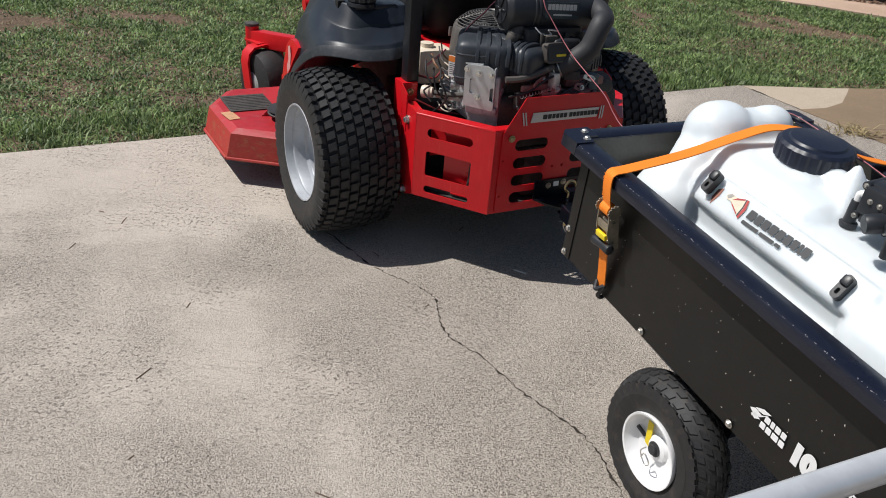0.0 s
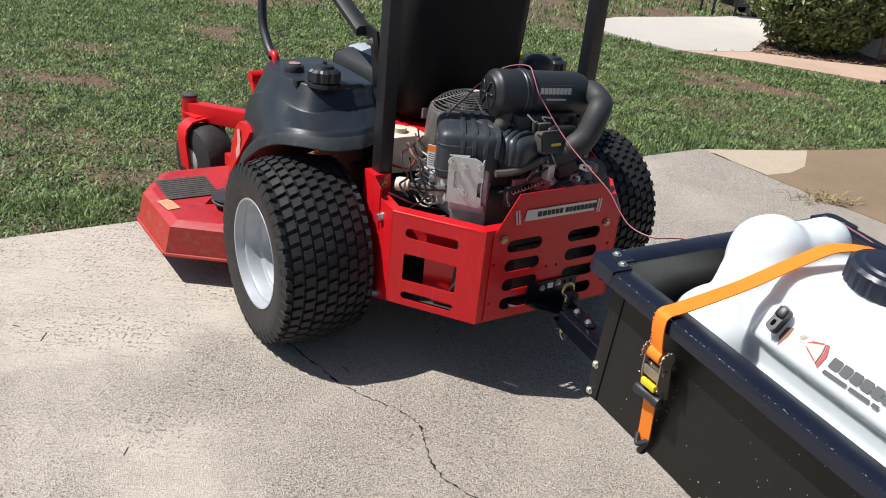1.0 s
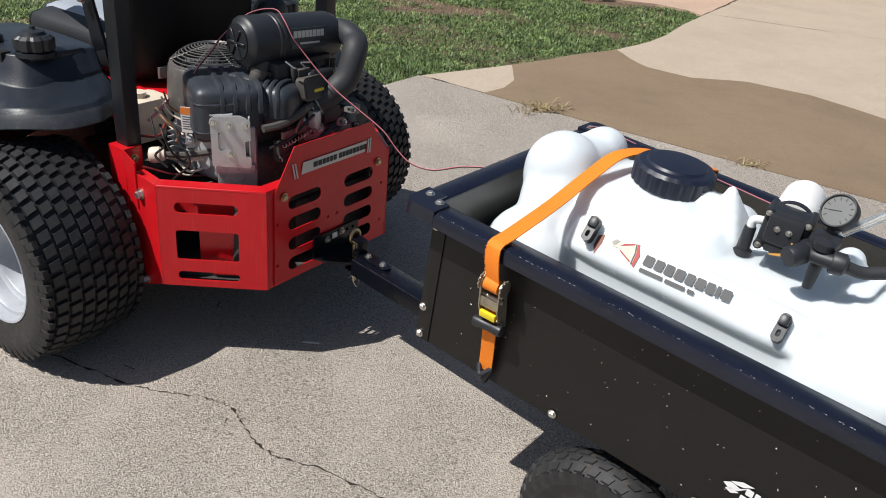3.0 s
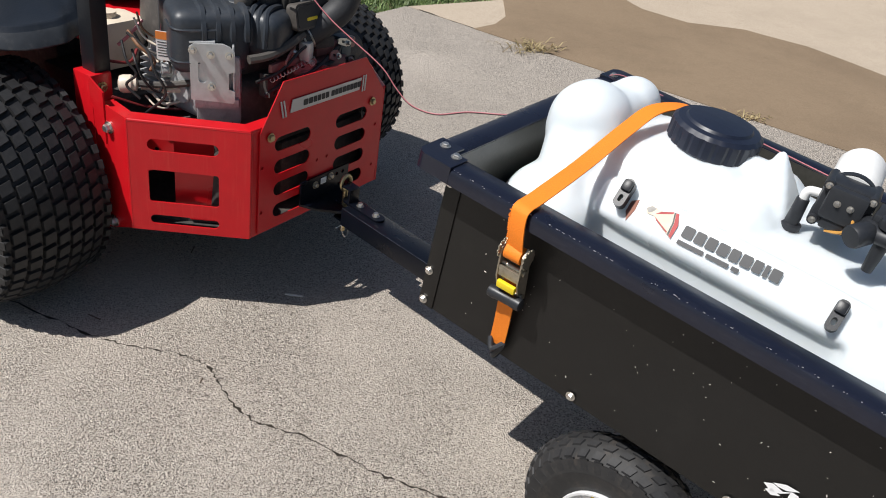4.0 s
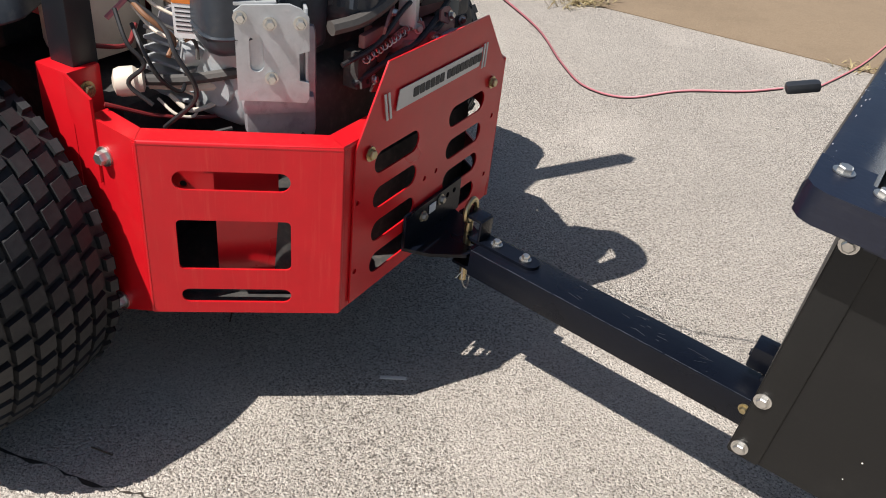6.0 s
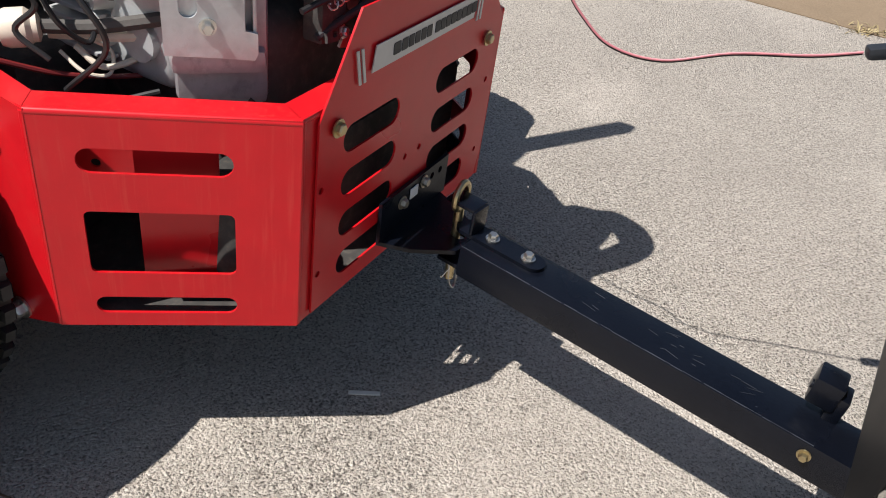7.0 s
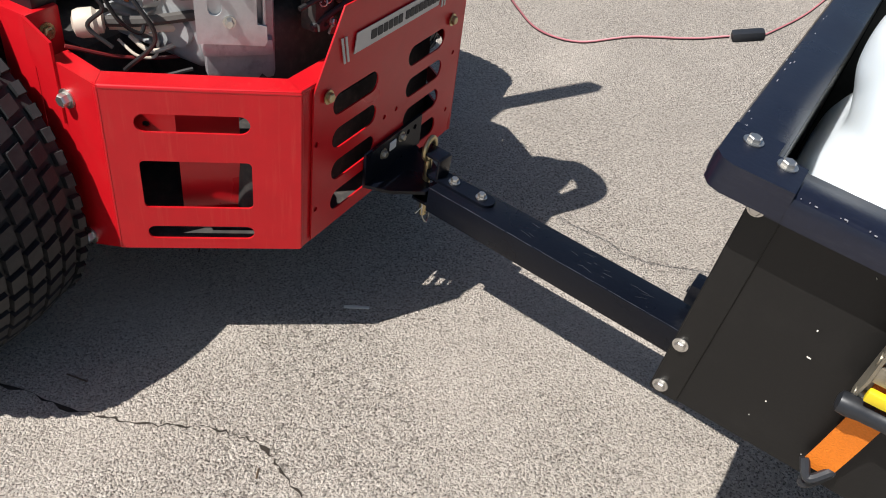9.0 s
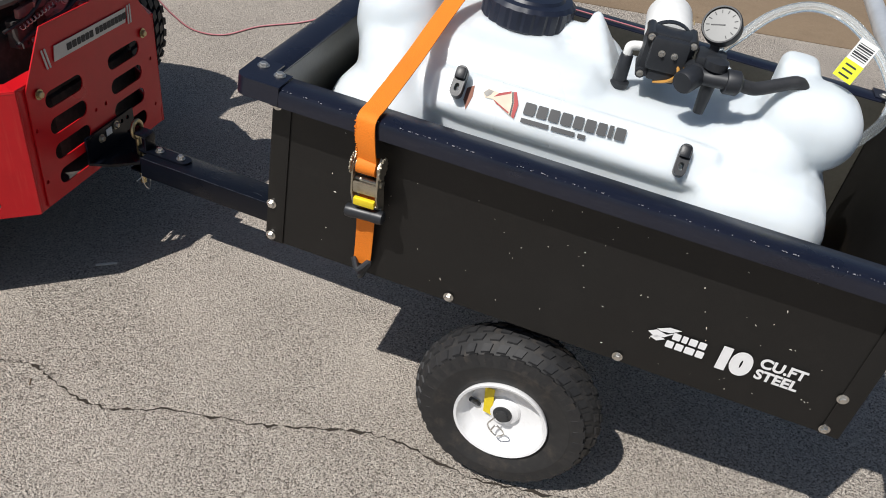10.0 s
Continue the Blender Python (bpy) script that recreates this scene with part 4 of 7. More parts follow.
blob(bm, (0.815, 0.35, 0.175), (0.128, 0.235, 0.155), 0.09)
blob(bm, (0.70, 0.44, 0.355), (0.03, 0.05, 0.04), 0.03)
for z_, h_, o_ in ((0.0, (0.255, 0.042, 0.014), 0.0), (0.0, (0.03, 0.05, 0.014), 0.0)):
    plate_ = B()
    blob(plate_, (0.0, 0.0, 0.0), h_, 0.012)
    bmesh.ops.transform(plate_, matrix=basis((0.475, 0.190, 0.306) if h_[0] > 0.1 else (0.755, 0.165, 0.27), (1, 0, 0), (0, 0.63, 0.77)), verts=plate_.verts[:])
    tmp_ = bpy.data.meshes.new("tmp")
    plate_.to_mesh(tmp_)
    plate_.free()
    bm.from_mesh(tmp_)
    bpy.data.meshes.remove(tmp_)
body = part("tank_body", bm, POLY, tank, "white moulded tank with rounded lobes", smooth=180)
rm = body.modifiers.new("remesh", "REMESH")
rm.mode, rm.voxel_size, rm.use_smooth_shade = "VOXEL", 0.006, True
sm_ = body.modifiers.new("smooth", "SMOOTH")
sm_.factor, sm_.iterations = 0.5, 10
CAPC = Vector((0.32, 0.40, 0.392))
bm = B()
ribbed(bm, CAPC, ((0.078, -0.03), (0.078, 0.0), (0.084, 0.002), (0.085, 0.006), (0.0855, 0.036), (0.085, 0.042), (0.08, 0.049), (0.066, 0.051), (0.062, 0.056), (0.03, 0.059), (0.001, 0.06)), 22, 0.0028, 3, 5)
part("filler_cap", bm, mat("blue_black_cap", (0.012, 0.016, 0.03), 0.4, var=0.15, scale=120, big=8, bump=0.1), tank, "ribbed dark blue-black screw cap", smooth=20)
LM = basis((0.39, 0.170, 0.292), (1, 0.0, 0.03), (0, 0.63, 0.77))
bar_letters("brand_print", tank, LM @ Matrix.Translation((0, 0.018, 0.010)), (0.02, 0.018, 0.018, 0.019, 0.017, 0.018, 0.016, 0.008, 0.018), 0.022, INK, 0.0035, "worn dark brand print")
bar_letters("brand_print", tank, LM @ Matrix.Translation((0.0, 0.003, 0.010)), (0.05, 0.042, 0.014), 0.008, INK, 0.005, "worn small print")
EM = LM @ Matrix.Translation((0, 0.002, 0.0))
STKR = mat("faded_red_print", (0.42, 0.03, 0.03), 0.6, var=0.3, scale=60, bump=0.0)
bm = B()
plate(bm, [(-0.078, 0.034), (-0.07, 0.043), (-0.05, 0.041), (-0.021, 0.05), (-0.012, 0.03), (-0.0125, 0.003), (-0.03, 0.011), (-0.052, 0.022), (-0.058, 0.027), (-0.072, 0.026)], [], 0.0012, EM @ Matrix.Translation((0, 0, 0.0096)))
emblem = part("brand_emblem", bm, mat("yellowed_sticker", (0.7, 0.6, 0.46), 0.6, var=0.25, scale=40, bump=0.0), tank, "torn yellowed sticker emblem", smooth=0)
for outline, mt_, nm_ in (
        ([(-0.026, 0.049), (-0.021, 0.05), (-0.012, 0.03), (-0.0125, 0.003), (-0.018, 0.006), (-0.02, 0.03)], STKR, "red_border"),
        ([(-0.029, 0.048), (-0.0265, 0.049), (-0.0205, 0.03), (-0.0185, 0.0062), (-0.022, 0.008), (-0.0235, 0.03)], INK, "dark_border"),
        ([(-0.058, 0.031), (-0.03, 0.045), (-0.03, 0.049), (-0.05, 0.0405)], STKR, "red_border"),
        ([(-0.057, 0.027), (-0.05, 0.021), (-0.024, 0.009), (-0.024, 0.012)], STKR, "red_border"),
        ([(-0.077, 0.034), (-0.07, 0.042), (-0.06, 0.041), (-0.064, 0.033), (-0.07, 0.028)], mat("peeled_grey_print", (0.36, 0.34, 0.31), 0.6, var=0.4, scale=70, bump=0.0), "peeled_corner")):
    bm = B()
    plate(bm, outline, [], 0.0006, EM @ Matrix.Translation((0, 0, 0.0105)))
    part(nm_, bm, mt_, emblem, smooth=0)
bm = B()
plate(bm, [(-0.108, 0.034), (-0.096, 0.042), (-0.094, 0.022), (-0.099, -0.004), (-0.104, 0.006), (-0.108, 0.012)], [], 0.001, EM @ Matrix.Translation((0, 0, 0.0096)))
part("sticker_remnant", bm, mat("brown_torn_sticker", (0.28, 0.11, 0.07), 0.7, var=0.3, scale=50, bump=0.0), tank, "torn brown sticker scrap beside the clip", smooth=0)
for x, z in ((0.268, 0.012), (0.672, -0.006)):
    bm = B()
    mm = basis((x, 0.184, 0.314 + z), (1, 0, 0), (0, 0.63, 0.77))
    plate(bm, slot(0, 0, 0.021, 0.056, 5, 0.0095), [slot(0, -0.012, 0.008, 0.014, 4)], 0.021, mm @ Matrix.Translation((0, 0, 0.004)))
    box(bm, (0, 0.013, 0.027), (0.0185, 0.022, 0.012), 0.005, mm)
    part("wand_clip", bm, BLACK, tank, "black wand clip")

pump = new("pump")
pump.parent = tank
pm = pose(0.588, 0.335, 0.435, 0, 0, 6)
pump.matrix_local = pm
bm = B()
box(bm, (0, -0.02, 0), (0.088, 0.05, 0.085), 0.012)
box(bm, (0, -0.05, 0.008), (0.066, 0.02, 0.06), 0.008)
box(bm, (0, -0.045, -0.03), (0.05, 0.02, 0.022), 0.006)
for x, z in ((-0.036, 0.034), (0.036, 0.034), (-0.036, -0.034), (0.036, -0.034)):
    cyl(bm, (x, 0.01, z), (x, -0.052, z), 0.009, n=10)
part("pump_head", bm, GLOSSP, pump, "black diaphragm pump head")
bolts([(x, -0.052 if abs(x) > 0.02 else -0.06, z) for x, z in ((-0.036, 0.034), (0.036, 0.034), (-0.036, -0.034), (0.036, -0.034), (-0.012, 0.012), (0.01, 0.012))], (0, -1, 0), 0.0042, 0.004, STEEL, pump, "zinc screw")
bm = B()
lathe(bm, (0, 0.0, 0.006), (0, 1, 0.1), ((0.041, 0), (0.041, 0.012), (0.042, 0.014), (0.042, 0.12), (0.038, 0.13), (0.012, 0.133)), 32)
part("motor", bm, PAPER, pump, "white-labelled pump motor")
bm = B()
lathe(bm, (0, 0.001, 0.006), (0, 1, 0.1), ((0.0435, 0), (0.0435, 0.012)), 32)
box(bm, (0.0, 0.04, -0.05), (0.06, 0.09, 0.014), 0.003)
part("motor_flange", bm, GLOSSP, pump)
bm = B()
tube(bm, [(0.03, -0.05, 0.004), (0.034, -0.062, -0.012), (0.02, -0.056, -0.032), (0.0, -0.05, -0.04)], 0.0028, 6)
tube(bm, [(0.02, -0.055, 0.0), (0.024, -0.064, -0.016), (0.012, -0.058, -0.034), (-0.01, -0.05, -0.044)], 0.0028, 6)
part("pump_wire", bm, mat("amber_wire", (0.5, 0.25, 0.05), 0.5, var=0.1, bump=0.0), pump, "amber wires")
bm = B()
lathe(bm, (0.526, 0.318, 0.352), (0, 0, 1), ((0.019, 0), (0.019, 0.01), (0.013, 0.012), (0.0115, 0.06), (0.010, 0.062)), 20)
part("suction_tube", bm, GLOSSP, tank, "black suction tube with a collar")
bm = B()
tube(bm, [(0.526, 0.318, 0.412), (0.527, 0.318, 0.428), (0.54, 0.322, 0.432), (0.556, 0.325, 0.432)], 0.0085, 10)
part("elbow", bm, PAPER, tank, "white nylon elbow")
bm = B()
tube(bm, [(0.636, 0.30, 0.43), (0.642, 0.27, 0.437), (0.66, 0.245, 0.44), (0.70, 0.240, 0.445)], 0.014, 12)
lathe(bm, (0.628, 0.215, 0.43), (0.45, 0.8, 0.2), ((0.018, 0), (0.02, 0.004), (0.02, 0.034), (0.014, 0.044)), 20)
lathe(bm, (0.672, 0.25, 0.405), (0, 0, 1), ((0.009, -0.03), (0.011, 0.0), (0.013, 0.05), (0.02, 0.052), (0.02, 0.066), (0.01, 0.07)), 18)
lathe(bm, (0.693, 0.241, 0.444), (1, 0.25, 0.0), ((0.019, 0), (0.021, 0.003), (0.021, 0.022), (0.014, 0.028)), 18)
box(bm, (0.664, 0.295, 0.452), (0.05, 0.06, 0.024), 0.006)
box(bm, (0.664, 0.315, 0.472), (0.016, 0.016, 0.03), 0.004)
part("manifold", bm, GLOSSP, tank, "black plastic manifold with valves")
GC, GD = Vector((0.662, 0.318, 0.507)), Vector((-0.30, -0.78, 0.55)).normalized()
bm = B()
lathe(bm, GC - GD * 0.02, GD, ((0.027, 0), (0.033, 0.004), (0.034, 0.022), (0.0325, 0.026), (0.030, 0.026), (0.0295, 0.021)), 36, ends=False)
cyl(bm, GC - GD * 0.012 + Vector((0, 0, -0.03)), GC - GD * 0.012 + Vector((0.0, 0, -0.075)), 0.008)
gauge = part("pressure_gauge", bm, GLOSSP, tank, "black-rimmed pressure gauge with a white dial")
u, v, _ = frame_of(GD)
gm = basis(GC + GD * 0.001, u, v)
bm = B()
plate(bm, slot(0, 0, 0.059, 0.059, 8), [], 0.0008, gm)
part("dial", bm, mat("dial_grey", (0.15, 0.155, 0.15), 0.4, var=0.05, scale=90, bump=0.0), gauge, "white dial")
bm = B()
for i in range(11):
    a = radians(-45 + 27 * i)
    box(bm, (0.0235, 0, 0.0012), (0.006, 0.0014, 0.0006), 0, gm @ pose(0, 0, 0, 0, 0, math.degrees(a)))
box(bm, (0.006, 0, 0.0016), (0.024, 0.0014, 0.0006), 0, gm @ pose(0, 0, 0, 0, 0, 200))
part("dial_marks", bm, INK, gauge, smooth=0)
bm = B()
tube(bm, [(0.716, 0.246, 0.444), (0.745, 0.262, 0.438), (0.78, 0.286, 0.445), (0.812, 0.306, 0.452), (0.826, 0.315, 0.44), (0.828, 0.316, 0.42)], 0.0115, 12)
part("bypass_hose", bm, HOSE, tank, "black rubber return hose")
bm = B()
tube(bm, [(0.675, 0.335, 0.46), (0.70, 0.38, 0.475), (0.75, 0.46, 0.505), (0.815, 0.515, 0.522), (0.88, 0.50, 0.52), (0.94, 0.43, 0.495), (0.975, 0.37, 0.455), (0.985, 0.38, 0.40), (0.97, 0.42, 0.33), (0.93, 0.43, 0.27)], 0.0095, 12)
hs = part("spray_hose", bm, PLASTIC_CLEAR, tank, "clear vinyl spray hose")
hs.visible_shadow = False
bm = B()
tg = basis((0.882, 0.345, 0.488), (0.62, -0.32, -0.12), (0.32, 0.12, 0.75))
plate(bm, [(-0.012, -0.02), (0.022, -0.02), (0.022, 0.05), (-0.012, 0.05)], [], 0.0008, tg)
tag = part("price_tag", bm, PAPER, tank, "white hang tag with a lime price field", smooth=0)
bm = B()
plate(bm, [(-0.0125, -0.021), (0.0225, -0.021), (0.0225, 0.012), (-0.0125, 0.012)], [], 0.0014, tg @ Matrix.Translation((0, 0, -0.0003)))
part("price_field", bm, LIME, tag, smooth=0)
bm = B()
for i in range(7):
    box(bm, (0.005, 0.018 + i * 0.004, 0.001), (0.028, 0.0012 + 0.001 * (i % 3), 0.0006), 0, tg)
for i in range(3):
    box(bm, (0.004, -0.014 + i * 0.009, 0.0013), (0.02, 0.003, 0.0006), 0, tg)
part("tag_print", bm, INK, tag, smooth=0)

# ---- strap ----
ratchet_strap = thing("ratchet_strap", "orange ratchet strap over the tank and cart rim", "strap", CART)
bm = B()
strap(bm, [(0.197, -0.010, 0.026), (0.199, -0.020, 0.08), (0.200, -0.034, 0.15)], 0.032, (1, 0, 0))
part("webbing", bm, ORANGE, ratchet_strap)
bm = B()
strap(bm, [(0.199, -0.042, 0.235), (0.194, -0.055, 0.28), (0.188, -0.0585, 0.325), (0.187, -0.050, ZR + 0.009), (0.188, -0.01, ZR + 0.014), (0.189, 0.14, 0.37), (0.193, 0.28, 0.405), (0.199, 0.37, 0.424), (0.225, 0.45, 0.424), (0.25, 0.52, 0.405), (0.29, 0.61, 0.368), (0.30, 0.70, ZR + 0.012), (0.30, 0.727, ZR - 0.01), (0.30, 0.726, 0.2)], 0.033, (1, -0.1, 0))
part("webbing", bm, ORANGE, ratchet_strap, "frayed orange webbing")
bm = B()
rmx = basis((0.2, -0.010, 0.152), (1, 0, 0.04), (-0.04, -0.14, 1))
for x in (-0.022, 0.022):
    plate(bm, [(0, 0), (0.02, 0.0), (0.034, 0.05), (0.03, 0.11), (0.016, 0.122), (0.004, 0.09)], [], 0.003, rmx @ Matrix.Translation((x, 0, 0)) @ pose(0, 0, 0, 0, -90, 0) @ Matrix.Diagonal((1, 1, 1, 1)))
for y, r in ((0.102, 0.009), (0.07, 0.007), (0.016, 0.005)):
    cyl(bm, rmx @ Vector((-0.026, y, 0.018)), rmx @ Vector((0.026, y, 0.018)), r)
box(bm, (0, 0.062, 0.03), (0.044, 0.022, 0.004), 0.001, rmx)
box(bm, (0, 0.03, 0.014), (0.044, 0.05, 0.003), 0.001, rmx)
for sd in (-1, 1):
    u_, v_, w_ = frame_of(rmx.to_3x3() @ Vector((1, 0, 0)))
    for k in range(12):
        a_ = radians(30 * k)
        box(bm, (sd * 0.0255, 0.104 + 0.0165 * math.cos(a_), 0.02 + 0.0165 * math.sin(a_)), (0.003, 0.006, 0.006), 0.001, rmx, 1)
    cyl(bm, rmx @ Vector((sd * 0.024, 0.104, 0.02)), rmx @ Vector((sd * 0.027, 0.104, 0.02)), 0.0165, n=20)
ratchet = part("ratchet", bm, WORNZ, ratchet_strap, "worn zinc ratchet buckle with toothed wheels")
bm = B()
cyl(bm, rmx @ Vector((-0.0165, 0.104, 0.02)), rmx @ Vector((0.0165, 0.104, 0.02)), 0.0155, n=24)
part("rolled_webbing", bm, ORANGE, ratchet, "orange webbing rolled on the drum")
bm = B()
box(bm, (0, 0.03, 0.018), (0.03, 0.05, 0.003), 0.001, rmx)
part("webbing_tail", bm, ORANGE, ratchet)
random.seed(41)
bm = B()
for _ in range(70):
    z_ = random.uniform(0.245, 0.335)
    x_ = float(np.interp(z_, (0.235, 0.28, 0.325, 0.34), (0.199, 0.194, 0.188, 0.187))) - 0.0165
    y_ = float(np.interp(z_, (0.235, 0.28, 0.325, 0.34), (-0.042, -0.055, -0.0585, -0.056)))
    l_ = random.uniform(0.001, 0.0035)
    box(bm, (x_ - l_ / 2 + 0.0005, y_, z_), (l_, 0.0016, 0.0011), 0)
tagged(part("frayed_edge", bm, ORANGE, ratchet_strap, "frayed orange threads", smooth=0), kind="stuff")
bm = B()
box(bm, (0, 0.036, 0.034), (0.038, 0.015, 0.009), 0.003, rmx)
part("release_grip", bm, YELLOW, ratchet_strap, "yellow release grip")
bm = B()
lathe(bm, rmx @ Vector((-0.036, 0.006, 0.03)), rmx.to_3x3() @ Vector((1, 0.05, 0)), ((0.006, 0), (0.0115, 0.003), (0.0125, 0.012), (0.011, 0.024), (0.011, 0.048), (0.0125, 0.06), (0.0115, 0.069), (0.006, 0.072)), 18)
part("handle_grip", bm, GLOSSP, ratchet_strap, "black handle grip")
bm = B()
tube(bm, [(0.181, -0.012, 0.036), (0.195, -0.022, 0.02), (0.211, -0.012, 0.036), (0.203, -0.014, 0.012), (0.197, -0.012, 0.0), (0.197, -0.002, -0.008), (0.197, 0.012, -0.004)], 0.0055, 8)
part("hook", bm, GLOSSP, ratchet_strap, "black coated hook")

# ---- boom tube, straw ----
bt = thing("boom_tube", "galvanised steel tube laid across the rear rim", "tube", CART)
bm = B()
lathe(bm, (1.075, -0.72, 0.3665), (0, 1, 0), ((0.019, 0), (0.022, 0), (0.022, 2.1), (0.019, 2.1)), 28)
part("tube", bm, GALV, bt)
bm = B()
random.seed(3)
for _ in range(420):
    x, y = random.uniform(0.86, 1.04), random.uniform(0.03, 0.62)
    a = random.uniform(0, 6.28)
    l = random.uniform(0.02, 0.07)
    z = 0.008 + random.random() * 0.03
    p, q = Vector((x, y, z)), Vector((min(1.055, max(0.8, x + l * math.cos(a))), min(0.66, max(0.01, y + l * math.sin(a))), z + random.uniform(-0.006, 0.02)))
    s = Vector((-math.sin(a), math.cos(a), 0)) * 0.0022
    vs = [bm.verts.new(w) for w in (p - s, p + s, q + s, q - s)]
    bm.faces.new(vs)
st = part("straw_litter", bm, STRAW, smooth=0)
st.matrix_world = CART
tagged(st, "dry brown pine straw litter in the cart bed", "litter", kind="stuff")

# ---- zero-turn mower ----
MOWER = pose(0.372, 3.727, 0, 0, 0, 30.4)
mower = thing("zero_turn_mower", "red zero-turn lawn mower with black engine and wide turf tyres", "lawn mower", MOWER)

for sx in (-1, 1):
    w = new("rear_wheel")
    w.parent = mower
    w.matrix_local = pose(0.609 * sx, 0.568, 0.306, 0, 0, 0 if sx < 0 else 180) @ pose(0, 0, 0, 5, 0, 0)
    casing, tread = tyre_mesh(0.310, 0.305, 0.172, 7, 46, 0.011, 0.74, True, 0.02, 0.86, -0.2, 0.7)
    part("tyre", casing, WORN, w, "wide turf tyre with a dusty sidewall")
    tagged(part("tread", tread, RUBBER, w), kind="stuff")
    bm = B()
    lathe(bm, (0.1, 0, 0), (-1, 0, 0), ((0.165, -0.1), (0.17, 0.19), (0.178, 0.222), (0.182, 0.236), (0.180, 0.241), (0.175, 0.240), (0.171, 0.225), (0.169, 0.212), (0.160, 0.210), (0.157, 0.204), (0.155, 0.168), (0.150, 0.163), (0.142, 0.160), (0.139, 0.154), (0.137, 0.10), (0.128, 0.088), (0.10, 0.083), (0.088, 0.094), (0.06, 0.098), (0.001, 0.098)), 48, ends=False)
    rim = part("rim", bm, WHEELP, w, "silver painted steel rim")
    bm = B()
    lathe(bm, (0.03, 0, 0), (-1, 0, 0), ((0.035, 0), (0.033, 0.03), (0.02, 0.034), (0.001, 0.035)), 20)
    for i in range(5):
        a = radians(72 * i)
        bolt(bm, (0.03, 0.06 * math.cos(a), 0.06 * math.sin(a)), (-1, 0, 0), 0.01, 0.014)
    part("lug_nuts", bm, STEEL, w, "zinc lug nuts and hub")

# rear guard
FS = 0.295
for sx in (-1, 1):
    m = basis((0.262 * sx, 0, 0), (0.178 * sx, 0.235, 0), (0, 0, 1))
    bm = B()
    z0, z1 = 0.244, 0.549
    folds = []
    n_in = Vector((-0.797 * sx, 0.603, 0))
    va, vb = Vector((0.262 * sx, 0, 0)), Vector((0.44 * sx, 0.235, 0))
    vc_ = Vector((0.4345 * sx, 0.345, 0))
    holes = [slot(0.163, 0.487, 0.172, 0.032, 5), slot(0.163, 0.374, 0.172, 0.09, 3, 0.008), slot(0.163, 0.278, 0.172, 0.026, 5)]
    plate(bm, [(0.0, z0), (FS, z0), (FS, z1 - 0.004), (0.0, z1)], holes, 0.004 * -sx, m)
    plate(bm, [(q.x, q.y) for q in (va + n_in * 0.003, vb + n_in * 0.003, vb + n_in * 0.042, Vector((0.2412 * sx, 0.042, 0)))], [], 0.0035, Matrix.Translation((0, 0, z1 - 0.0035)))
    for a_, b_ in ((va + n_in * 0.0045 + Vector((0, 0, z1 - 0.0048)), vb + n_in * 0.0045 + Vector((0, 0, z1 - 0.0048))), (va + Vector((-0.004 * sx, 0.005, z0 + 0.001)), va + Vector((-0.004 * sx, 0.005, z1 - 0.004))), (vb + n_in * 0.005 + Vector((0, 0, z0 + 0.001)), vb + n_in * 0.005 + Vector((0, 0, z1 - 0.004)))):
        folds.append((a_, b_))
    panel = part("side_guard_panel", bm, RED_WORN, mower, "glossy red slotted guard panel, scuffed")
    for a_, b_ in folds:
        bm = B()
        cyl(bm, a_, b_, 0.0052, n=14)
        part("folded_edge", bm, RED, panel, "rounded red fold")
    bm = B()
    plate(bm, [(-0.001, 0.2455), (0.13, 0.19), (0.16, 0.19), (0.16, 0.53), (0.10, 0.555), (-0.001, 0.548)], [], -0.005 * sx, basis((0.44 * sx, 0.235, 0), (-0.05 * sx, 1, 0), (0, 0, 1)))
    side = part("frame_panel", bm, RED, mower, "red frame side plate")
    bm = B()
    plate(bm, [(q.x, q.y) for q in (vb + Vector((-0.002 * sx, 0.002, 0)), vc_, vc_ + Vector((-0.042 * sx, 0, 0)), vb + n_in * 0.042)], [], 0.0035, Matrix.Translation((0, 0, z1 - 0.003)))
    part("frame_lip", bm, RED, side, "folded red lip")
    bolts([(0.437 * sx, 0.306, 0.499), (0.437 * sx, 0.312, 0.232)], (sx, 0, 0), 0.011, 0.012, STEEL, side, "zinc flange bolt")
    bm = B()
    box(bm, (0.405 * sx, 0.405, 0.40), (0.06, 0.07, 0.42), 0.004)
    plate(bm, [(0.0, 0.45), (0.05, 0.55), (0.05, 0.61), (0.0, 0.585)], [], 0.005, basis((0.44 * sx, 0.32, 0), (0, 1, 0), (0, 0, 1)))
    part("roll_bar_bracket", bm, RED, mower, "red roll bar socket")
    bm = B()
    box(bm, (0.392 * sx, 0.405, 0.98), (0.046, 0.052, 0.75), 0.005)
    post = part("roll_bar_post", bm, BLACK, mower, "black square roll bar post")
    bm = B()
    bolt(bm, (0.405 * sx, 0.37, 0.575), (0, -1, 0), 0.01, 0.009)
    part("bolt", bm, BRASS, post, "yellow zinc bolt")
zs = (0.490, 0.425, 0.361, 0.297)
slots = [slot(x, z, 0.132, 0.04, 6) for x in (-0.116, 0.116) for z in zs]
small = [slot(x, z, 0.01, 0.01, 3) for x, z in ((-0.225, 0.44), (-0.225, 0.31), (0.225, 0.44), (0.225, 0.31), (0.02, 0.40), (-0.02, 0.40))]
mp_ = basis((0, 0, 0), (1, 0, 0), (0, 0, 1))
bm = B()
